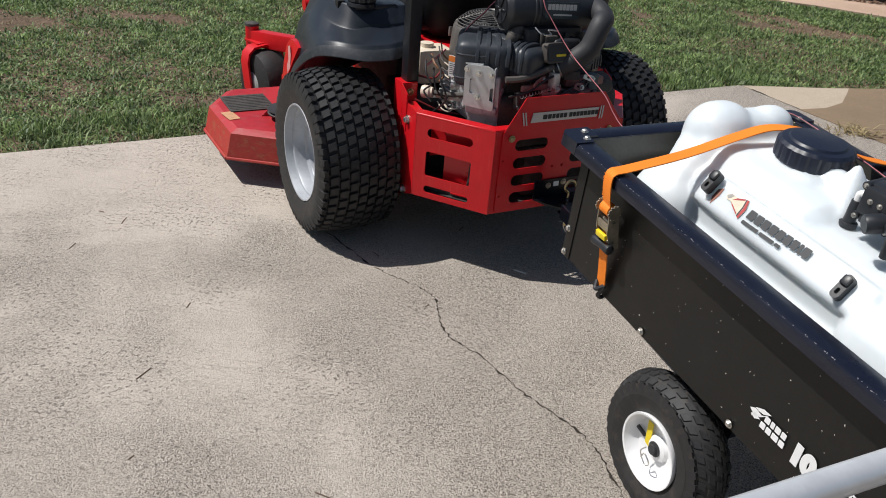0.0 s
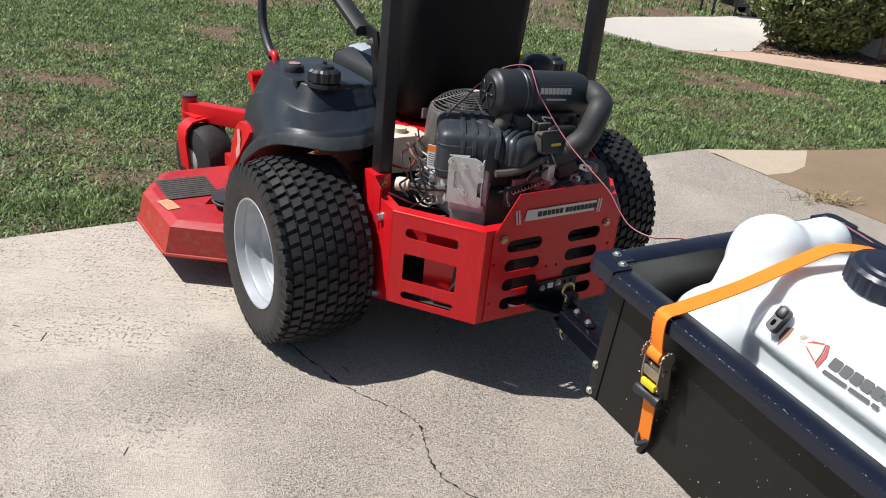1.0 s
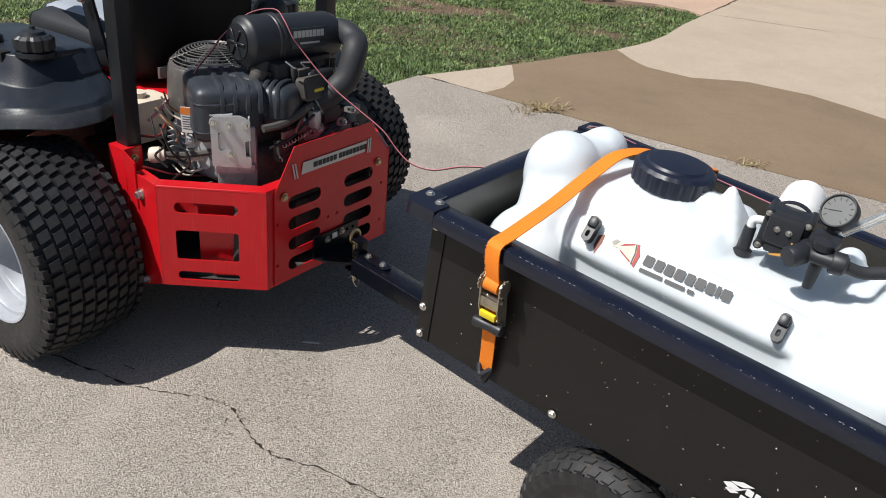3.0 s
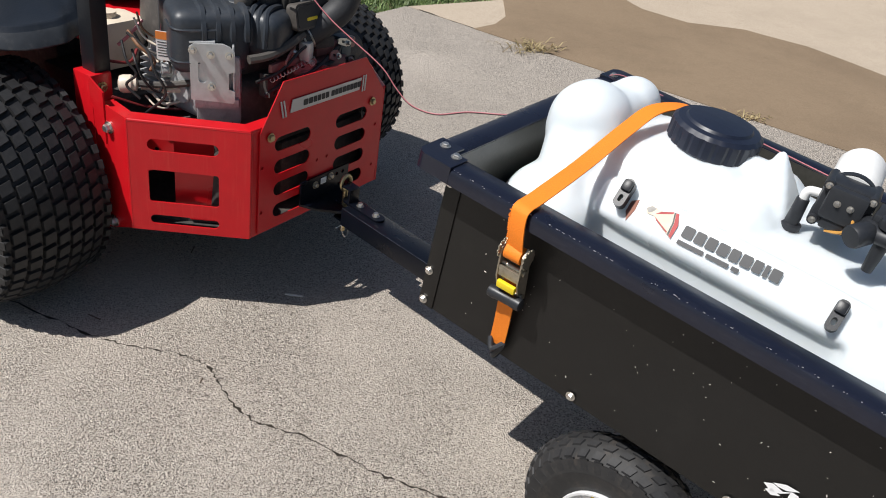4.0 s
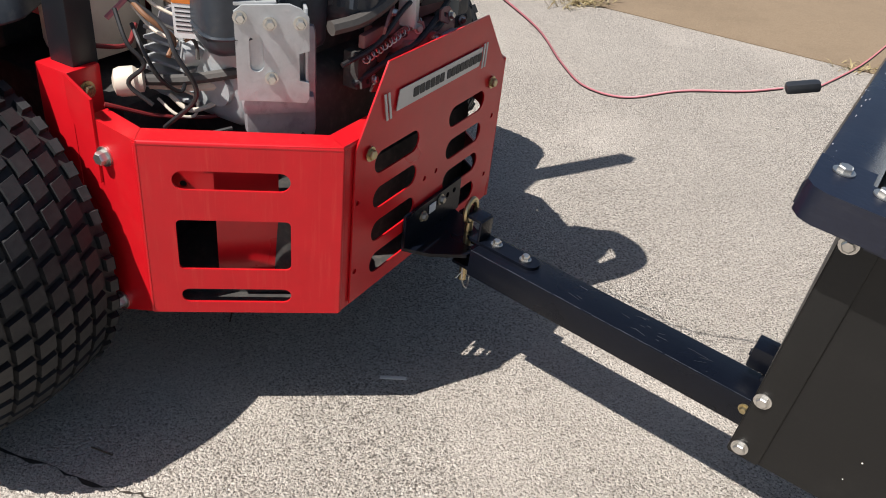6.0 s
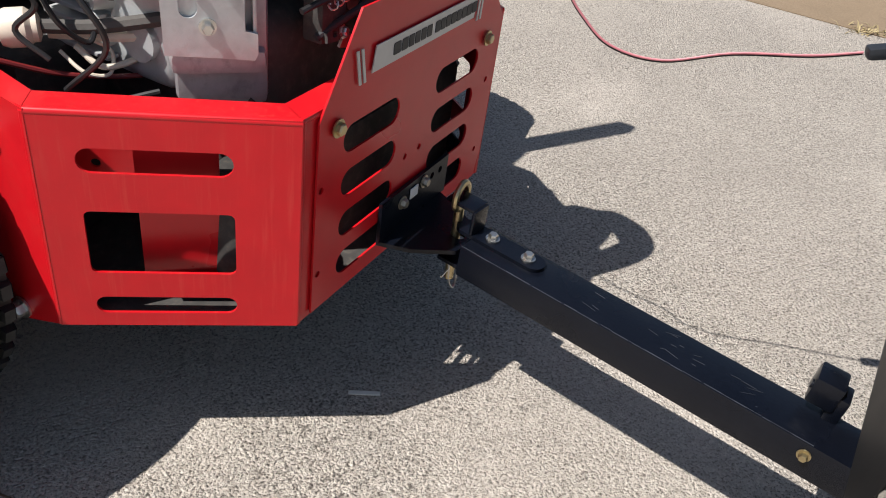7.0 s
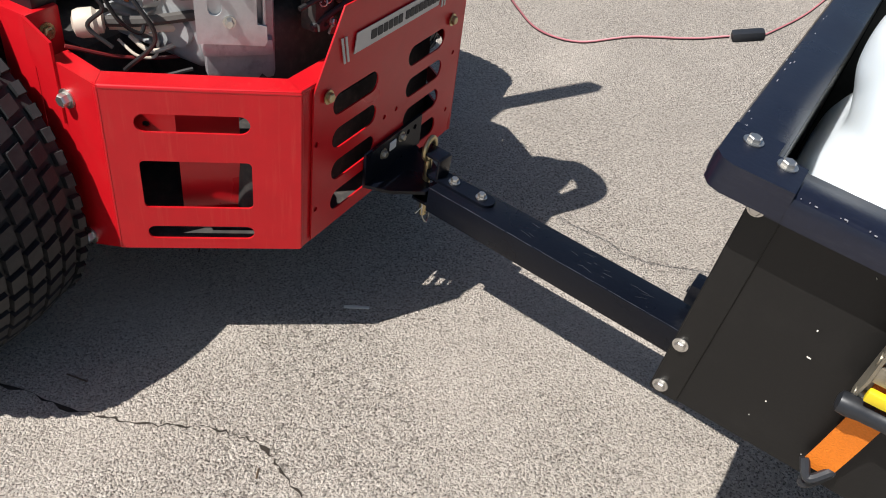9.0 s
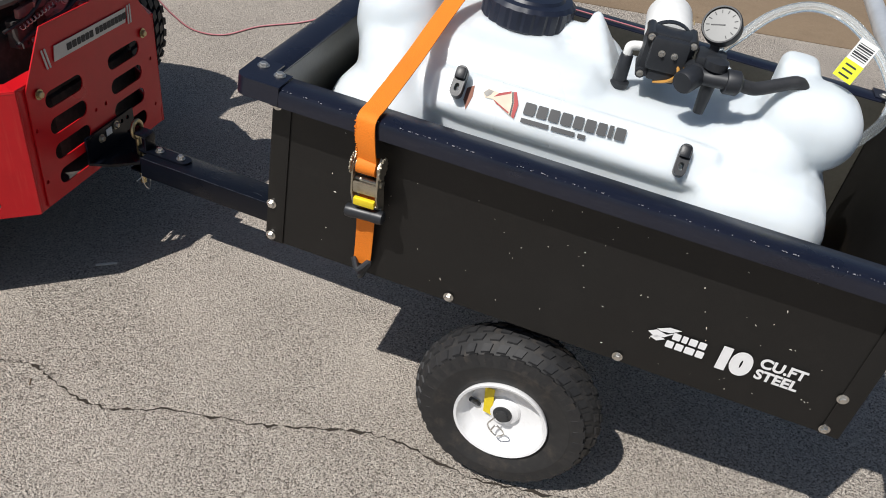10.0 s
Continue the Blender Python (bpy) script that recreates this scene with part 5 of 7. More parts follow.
plate(bm, [(-0.262, 0.244), (0.262, 0.244), (0.262, 0.549), (0.20, 0.549), (-0.20, 0.549), (-0.262, 0.549)], [slot(x, 0.393, 0.15, 0.25, 6, 0.02) for x in (-0.116, 0.116)], 0.003, mp_ @ Matrix.Translation((0, 0, -0.005)))
plate(bm, [(-0.260, 0.003), (0.260, 0.003), (0.2412, 0.042), (-0.2412, 0.042)], [], 0.0035, Matrix.Translation((0, 0, 0.5455)))
cyl(bm, (-0.26, 0.0055, 0.5445), (0.26, 0.0055, 0.5445), 0.0048, n=14)
part("rear_frame_panel", bm, RED, mower, "red rear frame panel")
bm = B()
plate(bm, [(-0.236, 0.25), (0.236, 0.25), (0.252, 0.30), (0.252, 0.54), (0.16, 0.655), (-0.158, 0.655), (-0.234, 0.535)], slots + small, 0.003, mp_)
guard = part("engine_guard", bm, RED, mower, "red slotted engine guard plate")
bolts([(-0.2, -0.006, 0.518), (0.2, -0.006, 0.518)], (0, -1, 0), 0.0085, 0.007, BRASS, guard, "yellow zinc bolt")
nm_ = mp_ @ Matrix.Translation((0, 0, 0.0055))
bm = B()
plate(bm, [(-0.135, 0.568), (0.135, 0.568), (0.142, 0.602), (-0.128, 0.602)], [], 0.0015, nm_)
label_ = part("name_plate", bm, GREYP, mower, "silver name plate with dark blocks", smooth=0)
bar_letters("name_print", label_, nm_ @ Matrix.Translation((-0.088, 0.577, 0.0016)), (0.017, 0.015, 0.013, 0.013, 0.013, 0.013), 0.016, INK, 0.0025)
bar_letters("name_print", label_, nm_ @ Matrix.Translation((0.018, 0.577, 0.0016)), (0.013, 0.013, 0.013, 0.014, 0.014, 0.013, 0.015, 0.014), 0.016, INK, 0.0018)
for sx in (-1, 1):
    bm = B()
    for k in (0, 0.010):
        plate(bm, [(sx * (0.146 + k), 0.56), (sx * (0.151 + k), 0.56), (sx * (0.157 + k) - 0.004, 0.606), (sx * (0.152 + k) - 0.004, 0.606)][::1], [], 0.0012, nm_)
    part("stripe", bm, GREYP, label_, smooth=0)

# hitch plate on the guard
bm = B()
plate(bm, [(-0.085, 0.285), (0.11, 0.285), (0.11, 0.352), (-0.085, 0.352)], [slot(x, 0.335, 0.012, 0.012, 3) for x in (0.06, 0.085)], 0.006, mp_ @ Matrix.Translation((0, 0, 0.0055)))
plate(bm, [(-0.085, 0.0), (-0.07, 0.05), (-0.03, 0.105), (0.03, 0.115), (0.07, 0.06), (0.10, 0.0)], [slot(0.008, 0.089, 0.02, 0.02, 4)], 0.007, basis((0, -0.006, 0.287), (1, 0, 0), (0, -1, 0)))
hp = part("hitch_plate", bm, DRAWB, mower, "black bolted hitch plate")
bolts([(-0.03, -0.0125, 0.33), (0.032, -0.0125, 0.338)], (0, -1, 0), 0.0075, 0.007, WORNZ, hp, "yellow zinc bolt")
bm = B()
box(bm, (0.002, -0.0135, 0.334), (0.022, 0.002, 0.018), 0.001)
part("sticker", bm, PAPER, hp, "small pale sticker")

# fenders with fuel tanks
def dense(r, k):
    """A closed ring of points, rounded by k steps between neighbours."""
    n, out = len(r), []
    for i in range(n):
        a, b, c, d = r[i - 1], r[i], r[(i + 1) % n], r[(i + 2) % n]
        for s in range(k):
            t = s / k
            out.append((b * 2 + (c - a) * t + (a * 2 - b * 5 + c * 4 - d) * t ** 2 + (b * 3 - a - c * 3 + d) * t ** 3) * 0.5)
    return out


for sx in (-1, 1):
    top = ((0.30, 0.69, 0.813), (0.345, 0.65, 0.815), (0.43, 0.66, 0.815), (0.50, 0.67, 0.815), (0.53, 0.70, 0.815), (0.545, 0.755, 0.813), (0.553, 0.82, 0.81), (0.555, 0.88, 0.808), (0.55, 0.94, 0.806), (0.54, 1.0, 0.803), (0.51, 1.06, 0.80), (0.44, 1.09, 0.80), (0.29, 1.08, 0.80))
    line = ((0.30, 0.665, 0.755), (0.36, 0.607, 0.755), (0.443, 0.615, 0.755), (0.515, 0.625, 0.745), (0.553, 0.66, 0.745), (0.575, 0.73, 0.75), (0.585, 0.80, 0.755), (0.59, 0.88, 0.748), (0.59, 0.955, 0.725), (0.59, 1.02, 0.69), (0.57, 1.085, 0.645), (0.50, 1.125, 0.61), (0.287, 1.11, 0.68))
    bulge = (0, 0, 0.1, 0.5, 0.8, 1, 1, 1, 1, 1, 1, 0.7, 0)
    fold = ((0.30, 0.60, 0.69), (0.385, 0.548, 0.685), (0.46, 0.55, 0.686), (0.54, 0.56, 0.688), (0.59, 0.59, 0.694), (0.63, 0.65, 0.682), (0.645, 0.735, 0.652), (0.652, 0.82, 0.612), (0.652, 0.90, 0.55), (0.65, 0.965, 0.49), (0.64, 1.02, 0.42), (0.58, 1.10, 0.40), (0.285, 1.13, 0.55))
    lip = ((0.30, 0.58, 0.672), (0.405, 0.468, 0.668), (0.47, 0.455, 0.665), (0.545, 0.465, 0.665), (0.62, 0.52, 0.668), (0.66, 0.60, 0.653), (0.674, 0.69, 0.615), (0.68, 0.775, 0.565), (0.678, 0.86, 0.51), (0.672, 0.925, 0.45), (0.66, 0.975, 0.395), (0.59, 1.06, 0.38), (0.285, 1.13, 0.53))
    fold = [(f[0] + (l[0] - f[0]) * 0.72, f[1] + (l[1] - f[1]) * 0.72, l[2] + 0.036) if 0 < i < 12 else f for i, (f, l) in enumerate(zip(fold, lip))]
    mid_ = Vector((0.42, 0.86, 0))

    def out_of(p, d, dz=0.0):
        v = Vector(p) - mid_
        v.z = 0
        return Vector(p) + v.normalized() * d + Vector((0, 0, dz))

    rings = [[out_of(p, -0.03, 0.002) for p in top], list(map(Vector, top)), [Vector(p).lerp(Vector(q), 0.5) for p, q in zip(top, line)], list(map(Vector, line)),
             [out_of(p, 0.008 * w, -0.007) for p, w in zip(line, bulge)],
             [out_of(Vector(p).lerp(Vector(q), 0.5), 0.002 + 0.01 * w) for p, q, w in zip(line, fold, bulge)],
             [out_of(p, -0.012, 0.012) for p in fold], list(map(Vector, fold)), [Vector(p).lerp(Vector(q), 0.5) + Vector((0, 0, 0.006)) for p, q in zip(fold, lip)],
             list(map(Vector, lip)), [out_of(p, -0.012, -0.003) for p in lip], [out_of(p, -0.04, 0.02) for p in lip]]
    bm = B()
    vr = [[bm.verts.new((sx * q.x, q.y, q.z)) for q in dense(r_, 5)] for r_ in rings]
    for r_, q_ in zip(vr, vr[1:]):
        bridge(bm, r_, q_)
    bm.faces.new(vr[0])
    bm.faces.new(vr[-1])
    fender = part("fender", bm, PLAST, mower, "weathered grey-black plastic fender and fuel tank", smooth=24, extra=(DUSTP,))
    for f in fender.data.polygons:
        f.material_index = 1 if 7 <= f.index // (len(top) * 5) <= 8 else 0
    bv = fender.modifiers.new("edge", "BEVEL")
    bv.width, bv.segments, bv.limit_method, bv.angle_limit = 0.004, 2, "ANGLE", radians(22)
    # Solid near-black blocks give the shade of two open slots.
    for c_, s_, rz_ in (((0.533, 0.80, 0.772), (0.03, 0.05, 0.03), 5), ((0.535, 0.735, 0.805), (0.03, 0.035, 0.03), 5)):
        bm = B()
        box(bm, (sx * c_[0], c_[1], c_[2]), s_, 0.004)
        part("slot_shade_block", bm, SLOT_SHADE, fender, "near-black block for the shade in a moulded slot")
    bm = B()
    lathe(bm, (0.47 * sx, 0.685, 0.81), (0, 0, 1), ((0.056, 0), (0.056, 0.012), (0.048, 0.014)), 32)
    box(bm, (0.425 * sx, 0.70, 0.81), (0.16, 0.11, 0.02), 0.008, pose(0, 0, 0, 0, 0, 0))
    part("filler_neck", bm, PLAST, fender)
    bm = B()
    ribbed(bm, (0.47 * sx, 0.685, 0.824), ((0.046, 0), (0.048, 0.004), (0.048, 0.034), (0.042, 0.042), (0.034, 0.043), (0.03, 0.052), (0.008, 0.056), (0.007, 0.064), (0.001, 0.065)), 9, 0.006, 1, 2)
    part("fuel_cap", bm, GLOSSP, fender, "black ribbed fuel cap", smooth=20)
    bm = B()
    lathe(bm, (0.49 * sx, 0.88, 0.811), (0, 0, 1), ((0.034, 0), (0.034, 0.012), (0.03, 0.02), (0.026, 0.02), (0.02, 0.024), (0.001, 0.025)), 24)
    part("gauge_cap", bm, GLOSSP, fender, "small dark gauge cap on the tank")
    bm = B()
    lathe(bm, (0.49 * sx, 0.88, 0.8365), (0, 0, 1), ((0.02, 0), (0.02, 0.0012), (0.001, 0.0014)), 20)
    part("gauge_dial", bm, mat("red_white_dial", (0.5, 0.22, 0.2), 0.4, var=0.5, scale=90, bump=0.0), fender, "small red and white dial")
    bm = B()
    rows = [[(sx * q, y, z) for q, z in ((0.60, z1_), (0.664, z1_), (0.672, z0_), (0.60, z0_))] for y, z0_, z1_ in ((0.83, 0.605, 0.622), (0.88, 0.555, 0.632), (0.93, 0.50, 0.632), (0.98, 0.45, 0.595), (1.02, 0.41, 0.52), (1.04, 0.39, 0.45))]
    loft(bm, rows)
    sp = part("fender_skirt", bm, RED, mower, "red side skirt with a faded sticker")
    bm = B()
    plate(bm, [(0.955, 0.555), (0.965, 0.50), (1.0, 0.47), (1.005, 0.50), (0.985, 0.53), (0.99, 0.58), (0.965, 0.59)], [], 0.001 * -sx, basis((0.6715 * sx, -0.05, 0.02), (0, 1, 0), (0, 0, 1)))
    part("sticker", bm, mat("faded_pink_print", (0.62, 0.3, 0.28), 0.6, var=0.3, scale=120, bump=0.0), sp, "faded pale sticker", smooth=0)

# seat and platform
bm = B()
box(bm, (0, 0.80, 0.645), (0.60, 0.62, 0.08), 0.012)
box(bm, (0, 1.35, 0.45), (0.62, 0.6, 0.03), 0.006)
box(bm, (0, 1.12, 0.55), (0.60, 0.03, 0.2), 0.006)
part("seat_platform", bm, RED, mower, "red seat platform and floor pan")
bm = B()
blob(bm, (0, 0.90, 0.765), (0.235, 0.27, 0.07), 0.055)
seat = part("seat", bm, VINYL, mower, "black vinyl seat cushion", smooth=180)
rows = []
for z, w_, d0, d1 in ((0.70, 0.19, 0.60, 0.665), (0.74, 0.225, 0.585, 0.67), (0.85, 0.24, 0.57, 0.67), (1.0, 0.24, 0.555, 0.655), (1.12, 0.235, 0.54, 0.64), (1.22, 0.21, 0.53, 0.62), (1.27, 0.15, 0.53, 0.61)):
    rows.append([(x * w_, (d0 if s < 0 else d1) + (0.03 if abs(x) > 0.9 else 0) * (1 if s < 0 else -0.2), z) for x, s in ((-1, -1), (-0.8, -1), (0.8, -1), (1, -1), (1, 1), (0.8, 1), (-0.8, 1), (-1, 1))])
bm = B()
loft(bm, rows)
part("backrest", bm, SHELL, seat, "black seat back shell", smooth=60)
bm = B()
blob(bm, (0, 0.99, 0.81), (0.17, 0.175, 0.035), 0.03)
part("cushion_inset", bm, VINYLG, seat, "grey vinyl seat inset", smooth=180)
bm = B()
box(bm, (0.0, 0.555, 0.735), (0.34, 0.012, 0.035), 0.003)
part("seat_bracket", bm, GUARDW, seat, "grey steel seat strip")
for sx in (-1, 1):
    bm = B()
    rows = [[(sx * 0.275 + x, y, z + h) for x, h in ((-0.028, -0.014), (0.028, -0.014), (0.03, 0.008), (0.018, 0.018), (-0.018, 0.018), (-0.03, 0.008))] for y, z in ((0.80, 0.955), (0.86, 0.98), (0.96, 1.02), (1.06, 1.06), (1.10, 1.07))]
    loft(bm, rows)
    part("armrest", bm, VINYL, seat, "black padded armrest, tipped up")
    bm = B()
    plate(bm, [(0.66, 0.80), (0.72, 0.78), (0.76, 0.93), (0.86, 0.965), (0.84, 0.99), (0.72, 0.97)], [], 0.01, basis((sx * 0.27, 0, 0), (0, 1, 0), (0, 0, 1)))
    part("armrest_bracket", bm, BLACK, seat)
    bm = B()
    bolt(bm, (sx * 0.272 - 0.012, 0.725, 0.936), (-1, 0, 0), 0.01, 0.014)
    part("bolt", bm, STEEL, seat, "zinc bolt")
    bm = B()
    tube(bm, [(sx * 0.47, 1.07, 0.70), (sx * 0.47, 1.10, 0.80), (sx * 0.47, 1.13, 0.815)], 0.014)
    lv = part("control_lever", bm, RED, mower, "red lever base")
    bm = B()
    tube(bm, [(sx * 0.47, 1.125, 0.80), (sx * 0.47, 1.18, 0.835), (sx * 0.468, 1.235, 0.90), (sx * 0.46, 1.26, 1.0), (sx * 0.44, 1.27, 1.15), (sx * 0.3, 1.28, 1.22), (sx * 0.1, 1.29, 1.22)], 0.017)
    part("lever_grip", bm, GLOSSP, lv, "black foam grip")

# deck and front frame
bm = B()
o = [(-0.45, 0.83), (-0.70, 0.925), (-0.895, 1.06), (-0.905, 1.41), (-0.78, 1.60), (0.78, 1.60), (0.905, 1.41), (0.895, 1.06), (0.70, 0.925), (0.45, 0.83)]
lo = [bm.verts.new((x * 1.01, y, 0.105)) for x, y in o]
hi = [bm.verts.new((x * 0.985, y, 0.215)) for x, y in o]
top = [bm.verts.new((x * 0.95, 1.24 + (y - 1.24) * 0.92, 0.232)) for x, y in o]
bridge(bm, lo, hi)
bridge(bm, hi, top)
bm.faces.new(top)
deck = part("mower_deck", bm, RED_DULL, mower, "dusty red steel mower deck with a muddy skirt", smooth=0, extra=(RED_MUD,))
for f in deck.data.polygons:
    f.material_index = 1 if abs(f.normal.z) < 0.5 else 0
bm = B()
for r_, q_ in zip(o[:4], o[1:5]):
    cyl(bm, (r_[0] * 1.012, r_[1], 0.108), (q_[0] * 1.012, q_[1], 0.108), 0.007, n=8)
part("deck_lip", bm, RED_MUD, deck, "rolled muddy lower edge")
bm = B()
plate(bm, [(0, 0), (0.16, 0), (0.16, 0.085), (0.03, 0.03)], [], 0.005, basis((-0.715, 1.19, 0.233), (0.86, -0.1, 0), (0, 0, 1)))
part("gusset", bm, RED_DULL, deck, "dull red gusset beside the pulley")
bm = B()
plate(bm, [(0, 0), (0.05, 0), (0.05, 0.045)], [], 0.005, basis((-0.66, 1.035, 0.233), (1, 0, 0), (0, 0, 1)))
part("gusset", bm, RED_DULL, deck, "dull red gusset beside the pulley")
bm = B()
box(bm, (-0.73, 1.365, 0.235), (0.20, 0.21, 0.006), 0.002)
part("foot_grip", bm, GRIME, deck, "dark grey ribbed foot tread")
for i in range(9):
    bm = B()
    box(bm, (-0.73, 1.28 + i * 0.021, 0.2387), (0.19, 0.007, 0.0015), 0)
    part("grip_rib", bm, GRIME, deck)
bm = B()
plate(bm, [(-0.50, 1.14), (-0.40, 1.14), (-0.40, 1.6), (-0.50, 1.6)], [], 0.05, Matrix.Translation((0, 0, 0.23)))
part("deck_rib", bm, RED, deck, "raised red deck bracket")
bm = B()
lathe(bm, (-0.625, 1.13, 0.232), (0, 0, 1), ((0.02, 0), (0.02, 0.02), (0.075, 0.022), (0.078, 0.03), (0.068, 0.036), (0.078, 0.042), (0.075, 0.05), (0.03, 0.046), (0.02, 0.06), (0.001, 0.061)), 32)
part("pulley", bm, ENGB, deck, "black spindle pulley")
bm = B()
plate(bm, slot(0, 0, 0.10, 0.05, 2, 0.004), [], 0.001, basis((-0.842, 1.22, 0.2335), (0.15, -1, 0), (1, 0.15, 0)))
part("warning_sticker", bm, mat("faded_sticker", (0.55, 0.3, 0.16), 0.6, var=0.3, scale=80, bump=0.0), deck, "faded warning sticker", smooth=0)
for sx in (-1, 1):
    bm = B()
    beam(bm, (sx * 0.30, 1.05, 0.385), (sx * 0.31, 1.68, 0.385), 0.06, 0.07)
    beam(bm, (sx * 0.29, 1.62, 0.425), (sx * 0.53, 2.0, 0.40), 0.06, 0.08)
    cyl(bm, (sx * 0.53, 2.0, 0.29), (sx * 0.53, 2.0, 0.42), 0.034, n=20)
    turn = Matrix.Translation((sx * 0.53, 2.0, 0)) @ pose(0, 0, 0, 0, 0, 14) @ Matrix.Translation((-sx * 0.53, -2.0, 0))
    fa = part("caster_arm", bm, RED, mower, "red front caster arm")
    bm = B()
    lathe(bm, (sx * 0.53, 2.0, 0.42), (0, 0, 1), ((0.036, 0), (0.036, 0.012), (0.02, 0.018)), 20)
    part("pivot_cap", bm, GRIME, fa, "grimy pivot cap")
    bm = B()
    bend = ((-0.1, 0.135, -1, 0), (-0.1, 0.27, -1, 0), (-0.092, 0.312, -0.8, 0.6), (-0.062, 0.34, -0.4, 0.9), (0, 0.347, 0, 1), (0.062, 0.34, 0.4, 0.9), (0.092, 0.312, 0.8, 0.6), (0.1, 0.27, 1, 0), (0.1, 0.135, 1, 0))
    loft(bm, [[(sx * 0.53 + x + u_ * e, (1.872 if z < 0.2 else 1.90) + w_, z + v_ * e) for e, w_ in ((-0.005, -0.034), (0.005, -0.034), (0.005, 0.034), (-0.005, 0.034))] for x, z, u_, v_ in bend])
    box(bm, (sx * 0.53, 1.955, 0.350), (0.07, 0.13, 0.012), 0.003)
    bmesh.ops.transform(bm, matrix=turn, verts=bm.verts[:])
    part("caster_fork", bm, RED, fa, "red caster fork")
    bm = B()
    lathe(bm, (sx * 0.53 - 0.08, 1.87, 0.163), (1, 0, 0), ((0.06, 0), (0.11, 0.0), (0.148, 0.014), (0.161, 0.045), (0.163, 0.08), (0.161, 0.115), (0.148, 0.146), (0.11, 0.16), (0.06, 0.16)), 40)
    bmesh.ops.transform(bm, matrix=turn, verts=bm.verts[:])
    wf = part("caster_wheel", bm, WORN, mower, "smooth black caster tyre")
    bm = B()
    lathe(bm, (sx * 0.53 - 0.083, 1.87, 0.163), (1, 0, 0), ((0.02, -0.006), (0.055, 0), (0.062, 0.004), (0.062, 0.162), (0.055, 0.166), (0.02, 0.172)), 24)
    bmesh.ops.transform(bm, matrix=turn, verts=bm.verts[:])
    part("caster_rim", bm, GREYP, wf)
fm = basis((0, 1.37, 0.455), (1, 0, 0), (0, 0.55, 0.83))
bm = B()
plate(bm, [(-0.42, 0.0), (0.42, 0.0), (0.42, 0.20), (0.40, 0.235), (0.36, 0.245), (-0.36, 0.245), (-0.40, 0.235), (-0.42, 0.20)], [], 0.03, fm @ Matrix.Translation((0, 0, -0.03)))
for sx in (-1, 1):
    cyl(bm, fm @ Vector((sx * 0.42, 0.22, -0.015)), fm @ Vector((sx * 0.36, 0.22, -0.015)), 0.026)
fr_ = part("foot_rest", bm, RED, mower, "red inclined foot rest")
bm = B()
plate(bm, [(-0.35, 0.03), (0.35, 0.03), (0.35, 0.215), (-0.35, 0.215)], [], 0.006, fm @ Matrix.Translation((0, 0, 0.001)))
part("foot_pad", bm, GLOSSP, fr_, "black ribbed pad")
for i in range(8):
    bm = B()
    box(bm, (0, 0.045 + i * 0.022, 0.009), (0.68, 0.009, 0.006), 0, fm)
    part("rest_rib", bm, GLOSSP, fr_)
bm = B()
box(bm, (0.0, 1.66, 0.37), (0.62, 0.06, 0.06), 0.006)
part("front_beam", bm, RED, mower, "red front axle beam")

# hidden machine deck under the engine
# Dark floor sheet added to close the light gaps inside the guard.
bm = B()
plate(bm, [(-0.258, 0.006), (0.258, 0.006), (0.431, 0.236), (0.428, 0.80), (-0.428, 0.80), (-0.431, 0.236)], [], 0.008, Matrix.Translation((0, 0, 0.252)))
for sx in (-1, 1):
    plate(bm, [(0.0, 0.255), (FS, 0.255), (FS, 0.30), (0.0, 0.30)], [], 0.004, basis((0.24 * sx, 0.03, 0), (0.178 * sx, 0.235, 0), (0, 0, 1)))
part("guard_light_floor", bm, GRIME, mower, "dark floor sheet added to keep light out of the guard")
# Added filler: stops sun that enters by the side window.
bm = B()
box(bm, (0.07, 0.19, 0.36), (0.34, 0.28, 0.19), 0.02)
part("guard_light_block", bm, GRIME, mower, "dark block added inside the guard to stop light")
bm = B()
plate(bm, [(0.095, 0.262), (0.185, 0.262), (0.192, 0.30), (0.192, 0.50), (0.095, 0.50)], [], 0.004, basis((-0.222, 0.034, 0), (-0.66, 0.75, 0), (0, 0, 1)))
plate(bm, [(0.17, 0.40), (0.26, 0.37), (0.26, 0.52), (0.17, 0.52)], [slot(0.235, 0.435, 0.012, 0.012, 3)], 0.004, basis((-0.205, 0.06, 0), (-0.6, 0.8, 0), (0, 0, 1)))
part("inner_panel", bm, RED, mower, "red inner bracket behind the window")
bm = B()
plate(bm, [(-0.25, 0.03), (-0.335, 0.14), (-0.30, 0.20), (-0.24, 0.19), (-0.17, 0.12), (-0.16, 0.03)], [], 0.004, Matrix.Translation((0, 0, 0.272)))
part("inner_panel", bm, RED, mower, "red bent floor plate inside the guard")
bm = B()
box(bm, (-0.36, 0.33, 0.37), (0.05, 0.02, 0.2), 0.003)
part("inner_post", bm, BLACK, mower)
# Added filler block so no sun slips through between the engine parts.
bm = B()
box(bm, (-0.02, 0.29, 0.60), (0.30, 0.30, 0.22), 0.02)
part("engine_light_block", bm, GRIME, mower, "dark block added to stop sun between the engine parts")
bm = B()
box(bm, (0, 0.52, 0.40), (0.72, 0.34, 0.28), 0.01)
part("engine_deck", bm, GRIME, mower, "grimy black chassis under the engine")
bm = B()
box(bm, (0, 0.90, 0.45), (0.62, 0.4, 0.35), 0.01)
part("fuel_bay", bm, GRIME, mower, "dark bay under the seat")
bm = B()
box(bm, (0.02, 0.21, 0.47), (0.40, 0.30, 0.03), 0.005)
part("engine_plate", bm, GRIME, mower, "grimy engine mounting plate")
bm = B()
